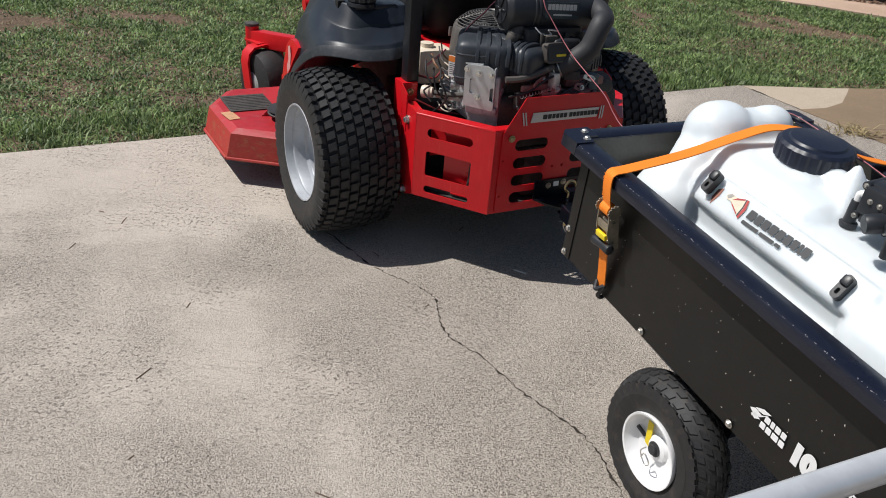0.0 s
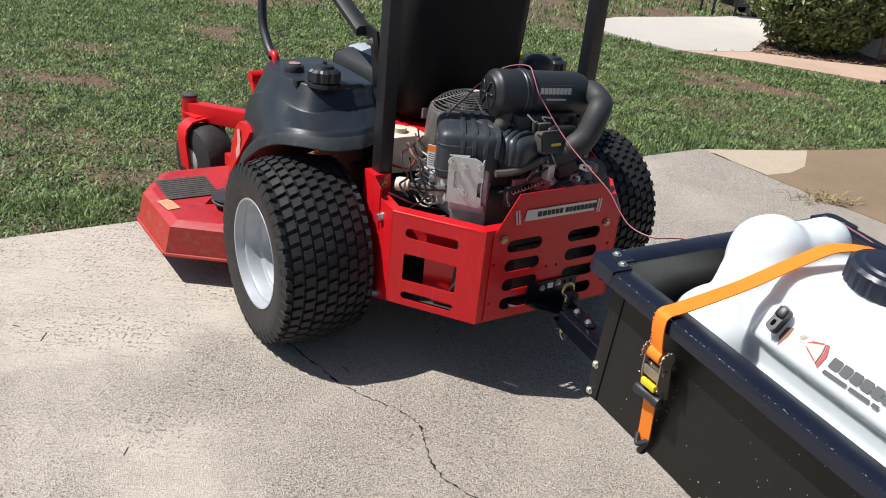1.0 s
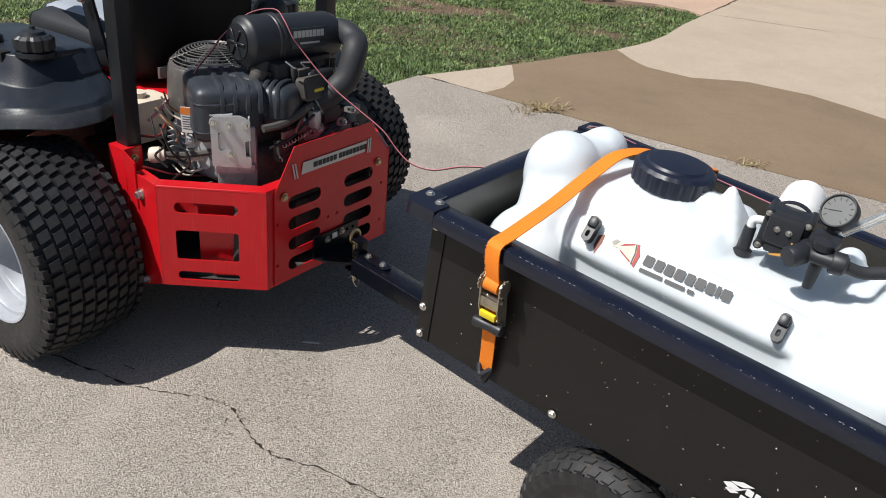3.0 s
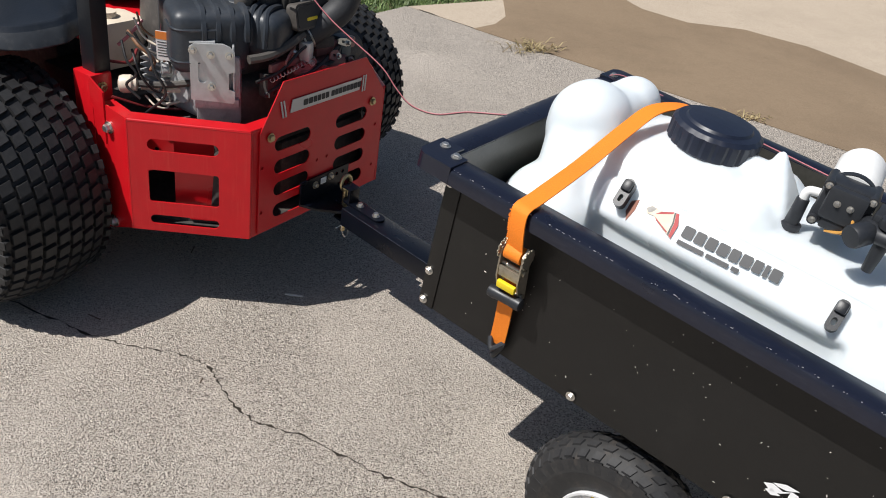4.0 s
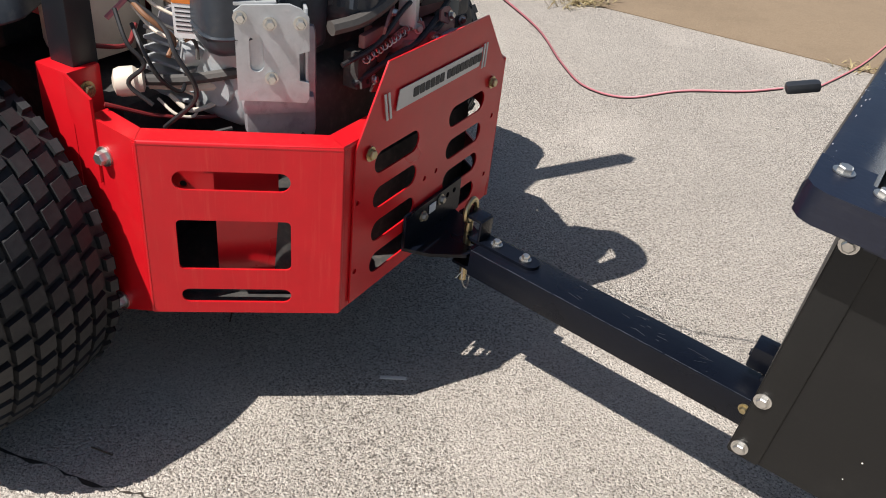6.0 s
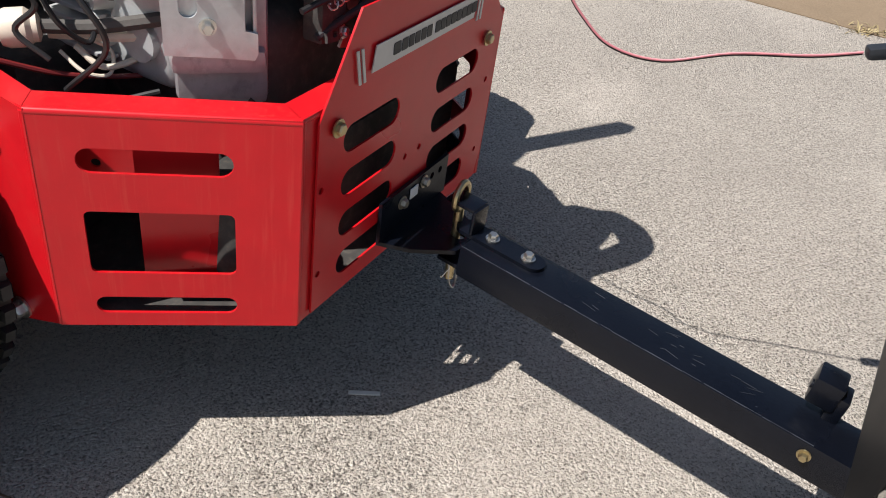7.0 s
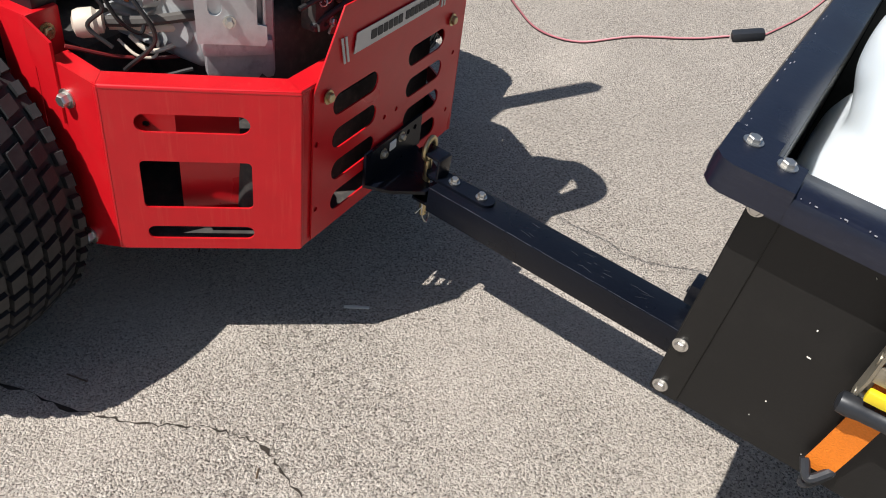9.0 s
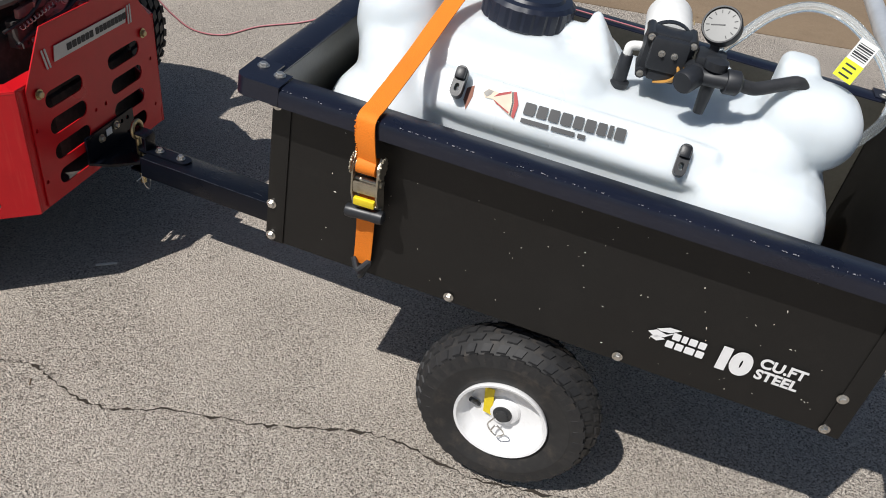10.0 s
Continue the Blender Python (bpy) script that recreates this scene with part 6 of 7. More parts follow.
for sx in (-1, 1):
    cyl(bm, (sx * 0.2, 0.568, 0.306), (sx * 0.56, 0.568, 0.306), 0.06, n=20)
    box(bm, (sx * 0.27, 0.568, 0.33), (0.2, 0.22, 0.24), 0.03)
part("wheel_motor", bm, ENGB, mower, "black wheel motors")
bm = B()
lathe(bm, (-0.248, 0.108, 0.29), (0.05, 0.0, 1), ((0.04, 0), (0.043, 0.01), (0.043, 0.13), (0.03, 0.15), (0.001, 0.152)), 24)
part("oil_filter", bm, GRIME, mower, "grey canister behind the guard window")

# ---- engine ----
engine = mower
FX, FY = -0.092, 0.395
bm = B()
lathe(bm, (FX, FY, 0.50), (0, 0, 1), ((0.10, 0.10), (0.12, 0.14), (0.134, 0.16), (0.138, 0.20), (0.134, 0.255), (0.13, 0.285), (0.124, 0.295), (0.116, 0.296), (0.11, 0.27)), 44, ends=False)
part("cooling_shroud", bm, mat("dusty_grey_shroud", (0.095, 0.086, 0.079), 0.55, var=0.25, scale=40, big=8, bump=0.1, dirt=0.5, dirt_color=(0.2, 0.175, 0.15)), engine, "dusty grey engine shroud", smooth=60)
for k in range(13):
    r = 0.016 + 0.0091 * k
    z = 0.845 - 0.05 * (k / 12) ** 2.4
    bm = B()
    tube(bm, [(FX + r * math.cos(6.28318531 * i / 28), FY + r * math.sin(6.28318531 * i / 28), z) for i in range(29)], 0.0016, 5, 1)
    part("fan_guard_ring", bm, GUARDW, engine, "grey wire ring of the fan guard")
for k in range(3):
    a = radians(60 * k + 20)
    bm = B()
    tube(bm, [(FX - 0.122 * math.cos(a), FY - 0.122 * math.sin(a), 0.798), (FX, FY, 0.839), (FX + 0.122 * math.cos(a), FY + 0.122 * math.sin(a), 0.798)], 0.0022, 5, 4)
    part("fan_guard_stay", bm, GUARDW, engine)
bm = B()
lathe(bm, (FX, FY, 0.75), (0, 0, 1), ((0.10, 0), (0.10, 0.02), (0.03, 0.03), (0.001, 0.03)), 24)
for i in range(12):
    box(bm, (0.06, 0, 0.035), (0.07, 0.004, 0.02), 0, Matrix.Translation((FX, FY, 0.75)) @ pose(0, 0, 0, 30, 0, 30 * i))
part("fan", bm, ENGB, engine, "black fan")


def cover(c, along, half, ribs, gap, rr, over=False):
    """A moulded cylinder cover: a rounded hood with raised ribs over its outer end."""
    al = Vector((*along, 0)).normalized()
    m = basis(c, al, Vector((-al.y, al.x, 0)))
    bm = B()
    blob(bm, (0, 0, 0), half, min(half) * (0.36 if over else 0.62))
    blob(bm, (-half[0] * 0.5, 0, half[2] * (0.16 if over else 0.35)), (half[0] * 0.75, half[1] * 0.85, half[2] * 0.85), min(half) * (0.3 if over else 0.5))
    bmesh.ops.transform(bm, matrix=m, verts=bm.verts[:])
    ob = part("cylinder_cover", bm, COVERB, engine, "moulded blue-black cylinder cover", smooth=60)
    w, h = half[1], half[2]
    for i in range(ribs):
        bm = B()
        if over:
            y = w * 0.86 - gap * i
            tube(bm, [m @ Vector(q) for q in ((half[0] * 0.985, y, h * 0.1), (half[0] * 0.97, y, h * 0.5), (half[0] * 0.82, y, h * 0.93), (half[0] * 0.5, y * 0.98, h * 0.99), (0.0, y * 0.95, h * 1.0), (-half[0] * 0.6, y * 0.9, h * 1.0))], rr, 6, 5)
        else:
            x = half[0] * 0.75 - gap * i
            tube(bm, [m @ Vector(q) for q in ((x, -w * 0.98, -h * 0.3), (x, -w * 0.93, h * 0.45), (x - 0.01, -w * 0.6, h * 0.96), (x - 0.014, 0, h * 1.08), (x - 0.01, w * 0.6, h * 0.96), (x, w * 0.95, h * 0.4))], rr, 6, 5)
        part("cover_rib", bm, COVERB, ob)
    if over:
        for z in (0.45, -0.55):
            bm = B()
            tube(bm, [m @ Vector(q) for q in ((half[0] * 0.3, -w * 1.0, h * z), (half[0] * 0.8, -w * 0.98, h * z), (half[0] * 0.99, -w * 0.7, h * z), (half[0] * 1.0, w * 0.2, h * z))], 0.0035, 6, 5)
            part("cover_rib", bm, COVERB, ob)
    return ob


cover((-0.196, 0.24, 0.724), (-0.5, -0.86), (0.12, 0.094, 0.078), 4, 0.034, 0.0095, True)
cover((-0.115, 0.16, 0.735), (0.25, -0.97), (0.105, 0.062, 0.062), 5, 0.02, 0.007)
cover((0.165, 0.27, 0.665), (0.5, -0.86), (0.11, 0.092, 0.08), 4, 0.024, 0.0065, True)
bm = B()
blob(bm, (0.20, 0.22, 0.50), (0.10, 0.13, 0.13), 0.03)
part("cylinder_block", bm, GRIME, engine, "grimy far-side cylinder block")
AX = Vector((-0.157, 0.205, 0.898))
AD = Vector((0.33, -0.042, -0.012))
bm = B()
lathe(bm, AX, AD, ((0.05, -0.008), (0.058, 0.0), (0.066, 0.004), (0.07, 0.012), (0.07, 0.085), (0.0725, 0.088), (0.0725, 0.094), (0.069, 0.097), (0.0725, 0.102), (0.0725, 0.108), (0.068, 0.112), (0.068, 0.290), (0.061, 0.312), (0.036, 0.327), (0.03, 0.332)), 44)
air = part("air_cleaner", bm, GLOSSP, engine, "black cylindrical air cleaner canister")
am = basis(AX - AD.normalized() * 0.010, Vector((0.12, 1, 0)), Vector((0, 0, 1)))
bm = B()
plate(bm, slot(0, 0, 0.095, 0.095, 8), [], 0.004, am @ Matrix.Translation((0, 0, -0.002)))
part("end_cover", bm, GLOSSP, air, "cover with a star boss")
for i in range(6):
    bm = B()
    box(bm, (0.02, 0, -0.004), (0.04, 0.006, 0.006), 0.001, am @ pose(0, 0, 0, 0, 0, 60 * i), 1)
    part("boss_rib", bm, GLOSSP, air)
lm = basis((-0.046, 0.1265, 0.882), (1, -0.12, -0.03), (0, 0.1, 1))
bm = B()
plate(bm, [(0.0, -0.002), (0.125, -0.002), (0.125, 0.052), (0.0, 0.052)], [], 0.006, lm)
part("label_plate", bm, mat("dark_teal_label", (0.02, 0.035, 0.045), 0.4, var=0.15, bump=0.0), air, "dark label with pale blocks")
bar_letters("label_print", air, lm @ Matrix.Translation((0.008, 0.026, 0.0064)), (0.012, 0.012, 0.012, 0.012, 0.011, 0.012, 0.012, 0.012), 0.019, GREYP, 0.0018)
bar_letters("label_print", air, lm @ Matrix.Translation((0.03, 0.008, 0.0064)), (0.07,), 0.005, GREYP, 0.002)
bm = B()
tube(bm, [(0.14, 0.166, 0.895), (0.164, 0.132, 0.905), (0.158, 0.092, 0.899), (0.147, 0.058, 0.886), (0.115, 0.03, 0.868), (0.088, 0.03, 0.802), (0.062, 0.045, 0.768), (0.014, 0.072, 0.729), (-0.02, 0.09, 0.708)], [0.031, 0.033, 0.035, 0.036, 0.036, 0.036, 0.036, 0.035, 0.034], 18, 10)
part("intake_hose", bm, HOSE, engine, "thick black rubber intake hose")
bm = B()
for q in (0.0, 0.017):
    lathe(bm, (-0.01 + 0.85 * q, 0.085 - 0.45 * q, 0.714 + 0.52 * q), (0.85, -0.45, 0.52), ((0.0368, 0), (0.0385, 0.001), (0.0385, 0.004), (0.0368, 0.005)), 24)
part("hose_clamp", bm, STEEL, engine, "steel wire clamp")
bm = B()
tube(bm, [(-0.11, 0.165, 0.845), (-0.135, 0.16, 0.815), (-0.145, 0.165, 0.78)], [0.02, 0.023, 0.02], 14)
lathe(bm, (-0.125, 0.162, 0.828), (-0.4, 0.0, -0.8), ((0.024, 0), (0.027, 0.004), (0.027, 0.012), (0.024, 0.016)), 18)
part("breather_elbow", bm, HOSE2, engine, "black rubber breather elbow")
bm = B()
box(bm, (0.01, 0.18, 0.815), (0.25, 0.09, 0.012), 0.003)
box(bm, (-0.03, 0.10, 0.80), (0.05, 0.03, 0.06), 0.006)
for x in (-0.06, 0.04, 0.1):
    cyl(bm, (x, 0.1, 0.77), (x, 0.1, 0.835), 0.008)
part("air_cleaner_bracket", bm, GRIME, engine, "dirty steel bracket")
# finned castings and the wiring loom beside the shroud
for i in range(7):
    bm = B()
    box(bm, (-0.232, 0.335, 0.54 + 0.017 * i), (0.10, 0.11 - 0.004 * i, 0.006), 0.002)
    part("cooling_fin", bm, ALU, engine, "dusty aluminium cooling fin")
bm = B()
blob(bm, (-0.215, 0.33, 0.595), (0.045, 0.05, 0.075), 0.02)
part("finned_barrel", bm, CASTG, engine, "dusty aluminium barrel behind the fins", smooth=60)
for pts, r, mt in (([(-0.30, 0.36, 0.75), (-0.302, 0.335, 0.715), (-0.285, 0.30, 0.695), (-0.27, 0.275, 0.685), (-0.275, 0.265, 0.66), (-0.29, 0.28, 0.645)], 0.0036, WIRET), ([(-0.305, 0.365, 0.735), (-0.308, 0.33, 0.70), (-0.29, 0.295, 0.68), (-0.275, 0.27, 0.672)], 0.0036, TAN), ([(-0.31, 0.36, 0.70), (-0.312, 0.325, 0.675), (-0.295, 0.29, 0.66), (-0.28, 0.27, 0.645), (-0.285, 0.26, 0.62)], 0.004, HOSE2), ([(-0.31, 0.365, 0.685), (-0.314, 0.32, 0.66), (-0.30, 0.285, 0.645)], 0.0036, TAN), ([(-0.33, 0.345, 0.665), (-0.345, 0.31, 0.64), (-0.34, 0.285, 0.60), (-0.315, 0.27, 0.575), (-0.30, 0.27, 0.60)], 0.0045, WIREB), ([(-0.33, 0.40, 0.66), (-0.30, 0.385, 0.69), (-0.27, 0.38, 0.72)], 0.006, WIRER), ([(-0.325, 0.31, 0.555), (-0.318, 0.28, 0.535), (-0.295, 0.265, 0.53), (-0.285, 0.268, 0.555), (-0.30, 0.28, 0.57)], 0.0032, TAN)):
    bm = B()
    tube(bm, pts, r * 0.75, 7)
    part("loom_wire", bm, mt, engine, "dusty looped engine wire")
# cylinder heads and covers
vm = basis((-0.290, 0.176, 0.555), (0.72, -0.70, 0.02), (-0.04, 0, 1))
bm = B()
box(bm, (0.064, 0.048, -0.045), (0.11, 0.185, 0.085), 0.014, vm)
box(bm, (0.06, 0.02, -0.03), (0.11, 0.03, 0.085), 0.01, vm)
vc = part("valve_cover", bm, CASTG, engine, "dusty grey cast valve cover")
bm = B()
plate(bm, [(0.0, 0.034), (0.058, 0.030), (0.10, 0.026), (0.104, 0.034), (0.104, 0.058), (0.09, 0.062), (0.09, 0.104), (0.105, 0.108), (0.105, 0.158), (0.094, 0.17), (0.078, 0.177), (0.012, 0.177), (0.0, 0.168)], [slot(0.029, 0.106, 0.02, 0.056, 4)], 0.006, vm @ Matrix.Translation((0, 0, 0.012)))
plate(bm, slot(0.029, 0.106, 0.024, 0.06, 4), [], 0.002, vm @ Matrix.Translation((0, 0, 0.011)))
box(bm, (0.1015, 0.1, -0.008), (0.005, 0.14, 0.042), 0.002, vm)
box(bm, (0.03, 0.178, -0.01), (0.06, 0.006, 0.05), 0.002, vm)
part("valve_bracket", bm, ALU, vc, "bright stamped bracket")
bolts([vm @ Vector((x, y, 0.018)) for x, y in ((0.049, 0.150), (0.049, 0.068), (0.008, 0.16), (0.092, 0.15))], vm.to_3x3() @ Vector((0, 0, 1)), 0.007, 0.008, STEEL, vc, "zinc bolt")
bm = B()
blob(bm, (-0.225, 0.25, 0.585), (0.04, 0.06, 0.07), 0.02)
cyl(bm, (-0.25, 0.275, 0.62), (-0.285, 0.295, 0.62), 0.02)
cyl(bm, (-0.25, 0.235, 0.575), (-0.275, 0.235, 0.575), 0.026)
box(bm, (-0.262, 0.27, 0.655), (0.024, 0.045, 0.026), 0.006)
part("cylinder_block", bm, ALU, engine, "grimy aluminium cylinder block")
bm = B()
blob(bm, (-0.08, 0.30, 0.50), (0.15, 0.20, 0.13), 0.04)
part("crankcase", bm, GRIME, engine, "grimy dark crankcase", smooth=60)
bm = B()
plate(bm, [(0.0, 0.0), (0.03, 0.06), (0.02, 0.12), (0.05, 0.125), (0.08, 0.09), (0.13, 0.09), (0.15, 0.12), (0.17, 0.10), (0.15, 0.04), (0.1, 0.02), (0.06, -0.03)], [], 0.005, basis((-0.268, 0.285, 0.58), (0.12, -0.9, 0), (-0.05, 0, 1)))
part("lift_bracket", bm, ALU, engine, "grey stamped bracket")
bm = B()
box(bm, (0.06, 0.07, 0.62), (0.20, 0.06, 0.05), 0.01, pose(0, 0, 0, 0, 0, 6))
box(bm, (0.13, 0.10, 0.665), (0.16, 0.04, 0.03), 0.006)
box(bm, (-0.06, 0.075, 0.665), (0.07, 0.03, 0.02), 0.004)
part("exhaust_bracket", bm, PINKM, engine, "sooty reddish bracket")
bm = B()
lathe(bm, (0.10, 0.12, 0.62), (1, 0.2, 0), ((0.05, 0), (0.055, 0.01), (0.055, 0.16), (0.05, 0.17)), 24)
part("muffler", bm, GRIME, engine, "dark muffler")
bm = B()
blob(bm, (0.03, 0.10, 0.78), (0.055, 0.03, 0.04), 0.015)
box(bm, (0.0, 0.16, 0.79), (0.22, 0.10, 0.12), 0.015)
part("carburettor_cover", bm, GLOSSP, engine, "black choke cover with yellow print")
cm_ = basis((-0.022, 0.052, 0.782), (1, 0.05, 0), (0, 0.2, 1))
bm = B()
plate(bm, slot(0, 0, 0.092, 0.066, 4, 0.014), [], 0.03, cm_ @ Matrix.Translation((0, 0, -0.03)))
part("control_bezel", bm, HOSE2, engine, "grey moulded control bezel")
bm = B()
plate(bm, slot(0, 0, 0.08, 0.054, 4, 0.01), [], 0.002, cm_)
part("control_face", bm, GLOSSP, engine, "black control face with yellow print")
bm = B()
plate(bm, slot(0.012, -0.008, 0.04, 0.008, 2, 0.003), [], 0.0026, cm_)
part("print_block", bm, YELLOW, engine, smooth=0)
bm = B()
plate(bm, slot(0, 0, 0.032, 0.075, 2, 0.003), [], 0.001, basis((-0.296, 0.272, 0.69), (0.5, -0.86, 0), (-0.08, 0, 1)))
wl = part("warning_label", bm, PAPER, engine, "white warning label with an orange head", smooth=0)
bm = B()
plate(bm, slot(0, 0.026, 0.032, 0.02, 2, 0.002), [], 0.0016, basis((-0.296, 0.272, 0.69), (0.5, -0.86, 0), (-0.08, 0, 1)))
part("label_head", bm, mat("orange_print", (0.75, 0.22, 0.04), 0.5, var=0.06, bump=0.0), wl, smooth=0)
bm = B()
for i in range(6):
    box(bm, (0, 0.009 - i * 0.007, 0.0014), (0.024, 0.002, 0.0004), 0, basis((-0.296, 0.272, 0.69), (0.5, -0.86, 0), (-0.08, 0, 1)))
part("label_print", bm, INK, wl, smooth=0)
bm = B()
lathe(bm, (-0.362, 0.345, 0.583), (0.75, -0.66, 0.05), ((0.008, -0.012), (0.02, -0.008), (0.023, 0.0), (0.023, 0.02), (0.018, 0.026), (0.018, 0.032), (0.008, 0.036)), 22)
part("fuel_filter", bm, CREAM, engine, "cream plastic fuel filter")
for pts, r, mt in (([(-0.335, 0.32, 0.585), (-0.30, 0.27, 0.59), (-0.26, 0.20, 0.61), (-0.235, 0.16, 0.625)], 0.009, HOSE2), ([(-0.32, 0.33, 0.57), (-0.28, 0.26, 0.575), (-0.25, 0.2, 0.59)], 0.007, TAN), ([(-0.20, 0.075, 0.695), (-0.15, 0.06, 0.70), (-0.09, 0.055, 0.715), (-0.03, 0.06, 0.735)], 0.0115, HOSE2), ([(-0.37, 0.33, 0.70), (-0.38, 0.30, 0.66), (-0.37, 0.28, 0.63), (-0.385, 0.3, 0.6), (-0.37, 0.27, 0.57)], 0.0034, WIREB), ([(-0.36, 0.32, 0.72), (-0.35, 0.26, 0.69), (-0.365, 0.22, 0.66), (-0.35, 0.2, 0.6), (-0.37, 0.25, 0.54)], 0.0035, WIREB), ([(-0.40, 0.34, 0.56), (-0.33, 0.30, 0.53), (-0.25, 0.25, 0.52), (-0.15, 0.2, 0.53)], 0.0035, WIRED), ([(-0.35, 0.33, 0.72), (-0.36, 0.28, 0.70), (-0.34, 0.25, 0.67), (-0.36, 0.24, 0.65)], 0.004, WIRET), ([(-0.31, 0.30, 0.56), (-0.30, 0.27, 0.54), (-0.27, 0.25, 0.545), (-0.25, 0.23, 0.565)], 0.004, TAN), ([(-0.36, 0.42, 0.62), (-0.30, 0.40, 0.61), (-0.26, 0.42, 0.63)], 0.004, WIRED), ([(-0.39, 0.36, 0.53), (-0.36, 0.3, 0.51), (-0.31, 0.26, 0.5), (-0.26, 0.22, 0.51)], 0.004, WIREB), ([(0.0, 0.06, 0.66), (0.05, 0.05, 0.64), (0.10, 0.055, 0.65), (0.15, 0.08, 0.68)], 0.006, HOSE2)):
    bm = B()
    tube(bm, pts, r, 8)
    part("engine_hose", bm, mt, engine)
for c_, s_, rz_, mt_ in (((-0.10, 0.065, 0.665), (0.09, 0.012, 0.022), 8, PINKM), ((-0.02, 0.055, 0.69), (0.03, 0.03, 0.05), 20, ALU), ((0.05, 0.06, 0.70), (0.06, 0.02, 0.03), -10, GRIME), ((-0.13, 0.07, 0.62), (0.05, 0.03, 0.06), 0, GRIME), ((0.11, 0.05, 0.60), (0.05, 0.05, 0.05), 15, ALU), ((0.02, 0.05, 0.58), (0.12, 0.03, 0.04), 0, GRIME), ((0.16, 0.09, 0.64), (0.04, 0.04, 0.10), 0, mat("teal_grey_box", (0.06, 0.09, 0.10), 0.5, var=0.2, bump=0.05))):
    bm = B()
    box(bm, c_, s_, 0.004, Matrix.Translation(c_) @ pose(0, 0, 0, 0, 0, rz_) @ Matrix.Translation([-q for q in c_]))
    part("linkage", bm, mt_, engine)
for pts, r, mt in (([(-0.19, 0.06, 0.64), (-0.12, 0.045, 0.66), (-0.05, 0.045, 0.70), (0.02, 0.05, 0.715)], 0.004, WIREB), ([(-0.16, 0.06, 0.60), (-0.08, 0.04, 0.63), (0.0, 0.04, 0.64), (0.10, 0.05, 0.68)], 0.005, HOSE), ([(-0.10, 0.09, 0.86), (-0.09, 0.06, 0.845), (-0.05, 0.065, 0.84), (-0.06, 0.07, 0.855), (-0.02, 0.07, 0.85)], 0.0025, STEEL)):
    bm = B()
    tube(bm, pts, r, 8)
    part("engine_hose", bm, mt, engine)
random.seed(21)
for x0_, y0_, z0_, mt_ in ((-0.13, 0.055, 0.60, GRIME), (-0.10, 0.05, 0.585, STEEL), (-0.06, 0.06, 0.61, GRIME), (-0.03, 0.05, 0.655, PINKM), (0.03, 0.045, 0.635, PINKM), (0.075, 0.04, 0.665, PINKM), (0.12, 0.05, 0.69, STEEL), (0.14, 0.06, 0.63, GRIME), (-0.08, 0.055, 0.69, PINKM)):
    bm = B()
    q = Matrix.Translation((x0_, y0_, z0_)) @ pose(0, 0, 0, random.uniform(-20, 20), random.uniform(-25, 25), random.uniform(-25, 25))
    wd, hg = random.uniform(0.016, 0.034), random.uniform(0.008, 0.016)
    plate(bm, [(-wd, -hg), (wd * 0.4, -hg), (wd, -hg * 0.2), (wd, hg * 0.6), (wd * 0.3, hg), (-wd * 0.5, hg * 0.7), (-wd, hg * 0.2)], [slot(-wd * 0.2, -hg * 0.1, 0.012, 0.008, 3)], 0.004, q @ pose(0, 0, 0, 90, 0, 0))
    lever = part("lever_plate", bm, mt_, engine, "small stamped engine lever")
    bolts([q @ Vector((wd * 0.6, -0.004, 0))], q.to_3x3() @ Vector((0, -1, 0)), 0.006, 0.006, STEEL, lever)
bm = B()
tube(bm, [(-0.155 + 0.16 * i / 60, 0.045 + 0.005 * math.sin(i * 1.4), 0.64 + 0.03 * i / 60 + 0.005 * math.cos(i * 1.4)) for i in range(61)], 0.0012, 5, 2)
part("governor_spring", bm, STEEL, engine, "thin steel governor spring")
bm = B()
box(bm, (-0.262, 0.515, 0.63), (0.14, 0.11, 0.13), 0.022)
lathe(bm, (-0.28, 0.51, 0.69), (0, 0, 1), ((0.025, 0), (0.025, 0.02), (0.001, 0.022)), 18)
part("overflow_bottle", bm, TAN, mower, "cream and tan translucent fluid bottle")
bm = B()
box(bm, (-0.22, 0.40, 0.60), (0.02, 0.03, 0.14), 0.004)
part("regulator", bm, GRIME, mower, "grimy finned regulator")
bm = B()
blob(bm, (0.33, 0.60, 0.835), (0.06, 0.05, 0.075), 0.05)
part("control_dome", bm, GLOSSP, mower, "black dome beside the seat", smooth=180)
bm = B()
cyl(bm, (0.25, 0.80, 0.80), (0.25, 0.81, 0.89), 0.006)
bmesh.ops.create_uvsphere(bm, u_segments=14, v_segments=10, radius=0.018, matrix=Matrix.Translation((0.25, 0.81, 0.9)))
part("throttle_knob", bm, GLOSSP, mower, "black throttle knob")
bm = B()
box(bm, (0.345, 0.78, 0.835), (0.13, 0.34, 0.075), 0.015)
part("control_console", bm, PLAST, mower, "grey-black control console")
bm = B()
ribbed(bm, (0.298, 0.69, 0.872), ((0.02, 0), (0.022, 0.002), (0.022, 0.02), (0.018, 0.026), (0.001, 0.027)), 12, 0.002, 1, 2)
part("yellow_cap", bm, YELLOW, mower, "bright yellow cap")
bm = B()
box(bm, (0.34, 0.42, 0.60), (0.06, 0.03, 0.10), 0.006)
part("red_tab", bm, RED, mower, "red tab")

# ---- hitch pin, cable ----
pin = thing("hitch_pin", "yellow zinc hitch pin with a ring top and wire clip", "pin", MOWER)
bm = B()
cyl(bm, (0.008, -0.089, 0.205), (0.008, -0.089, 0.335), 0.0075)
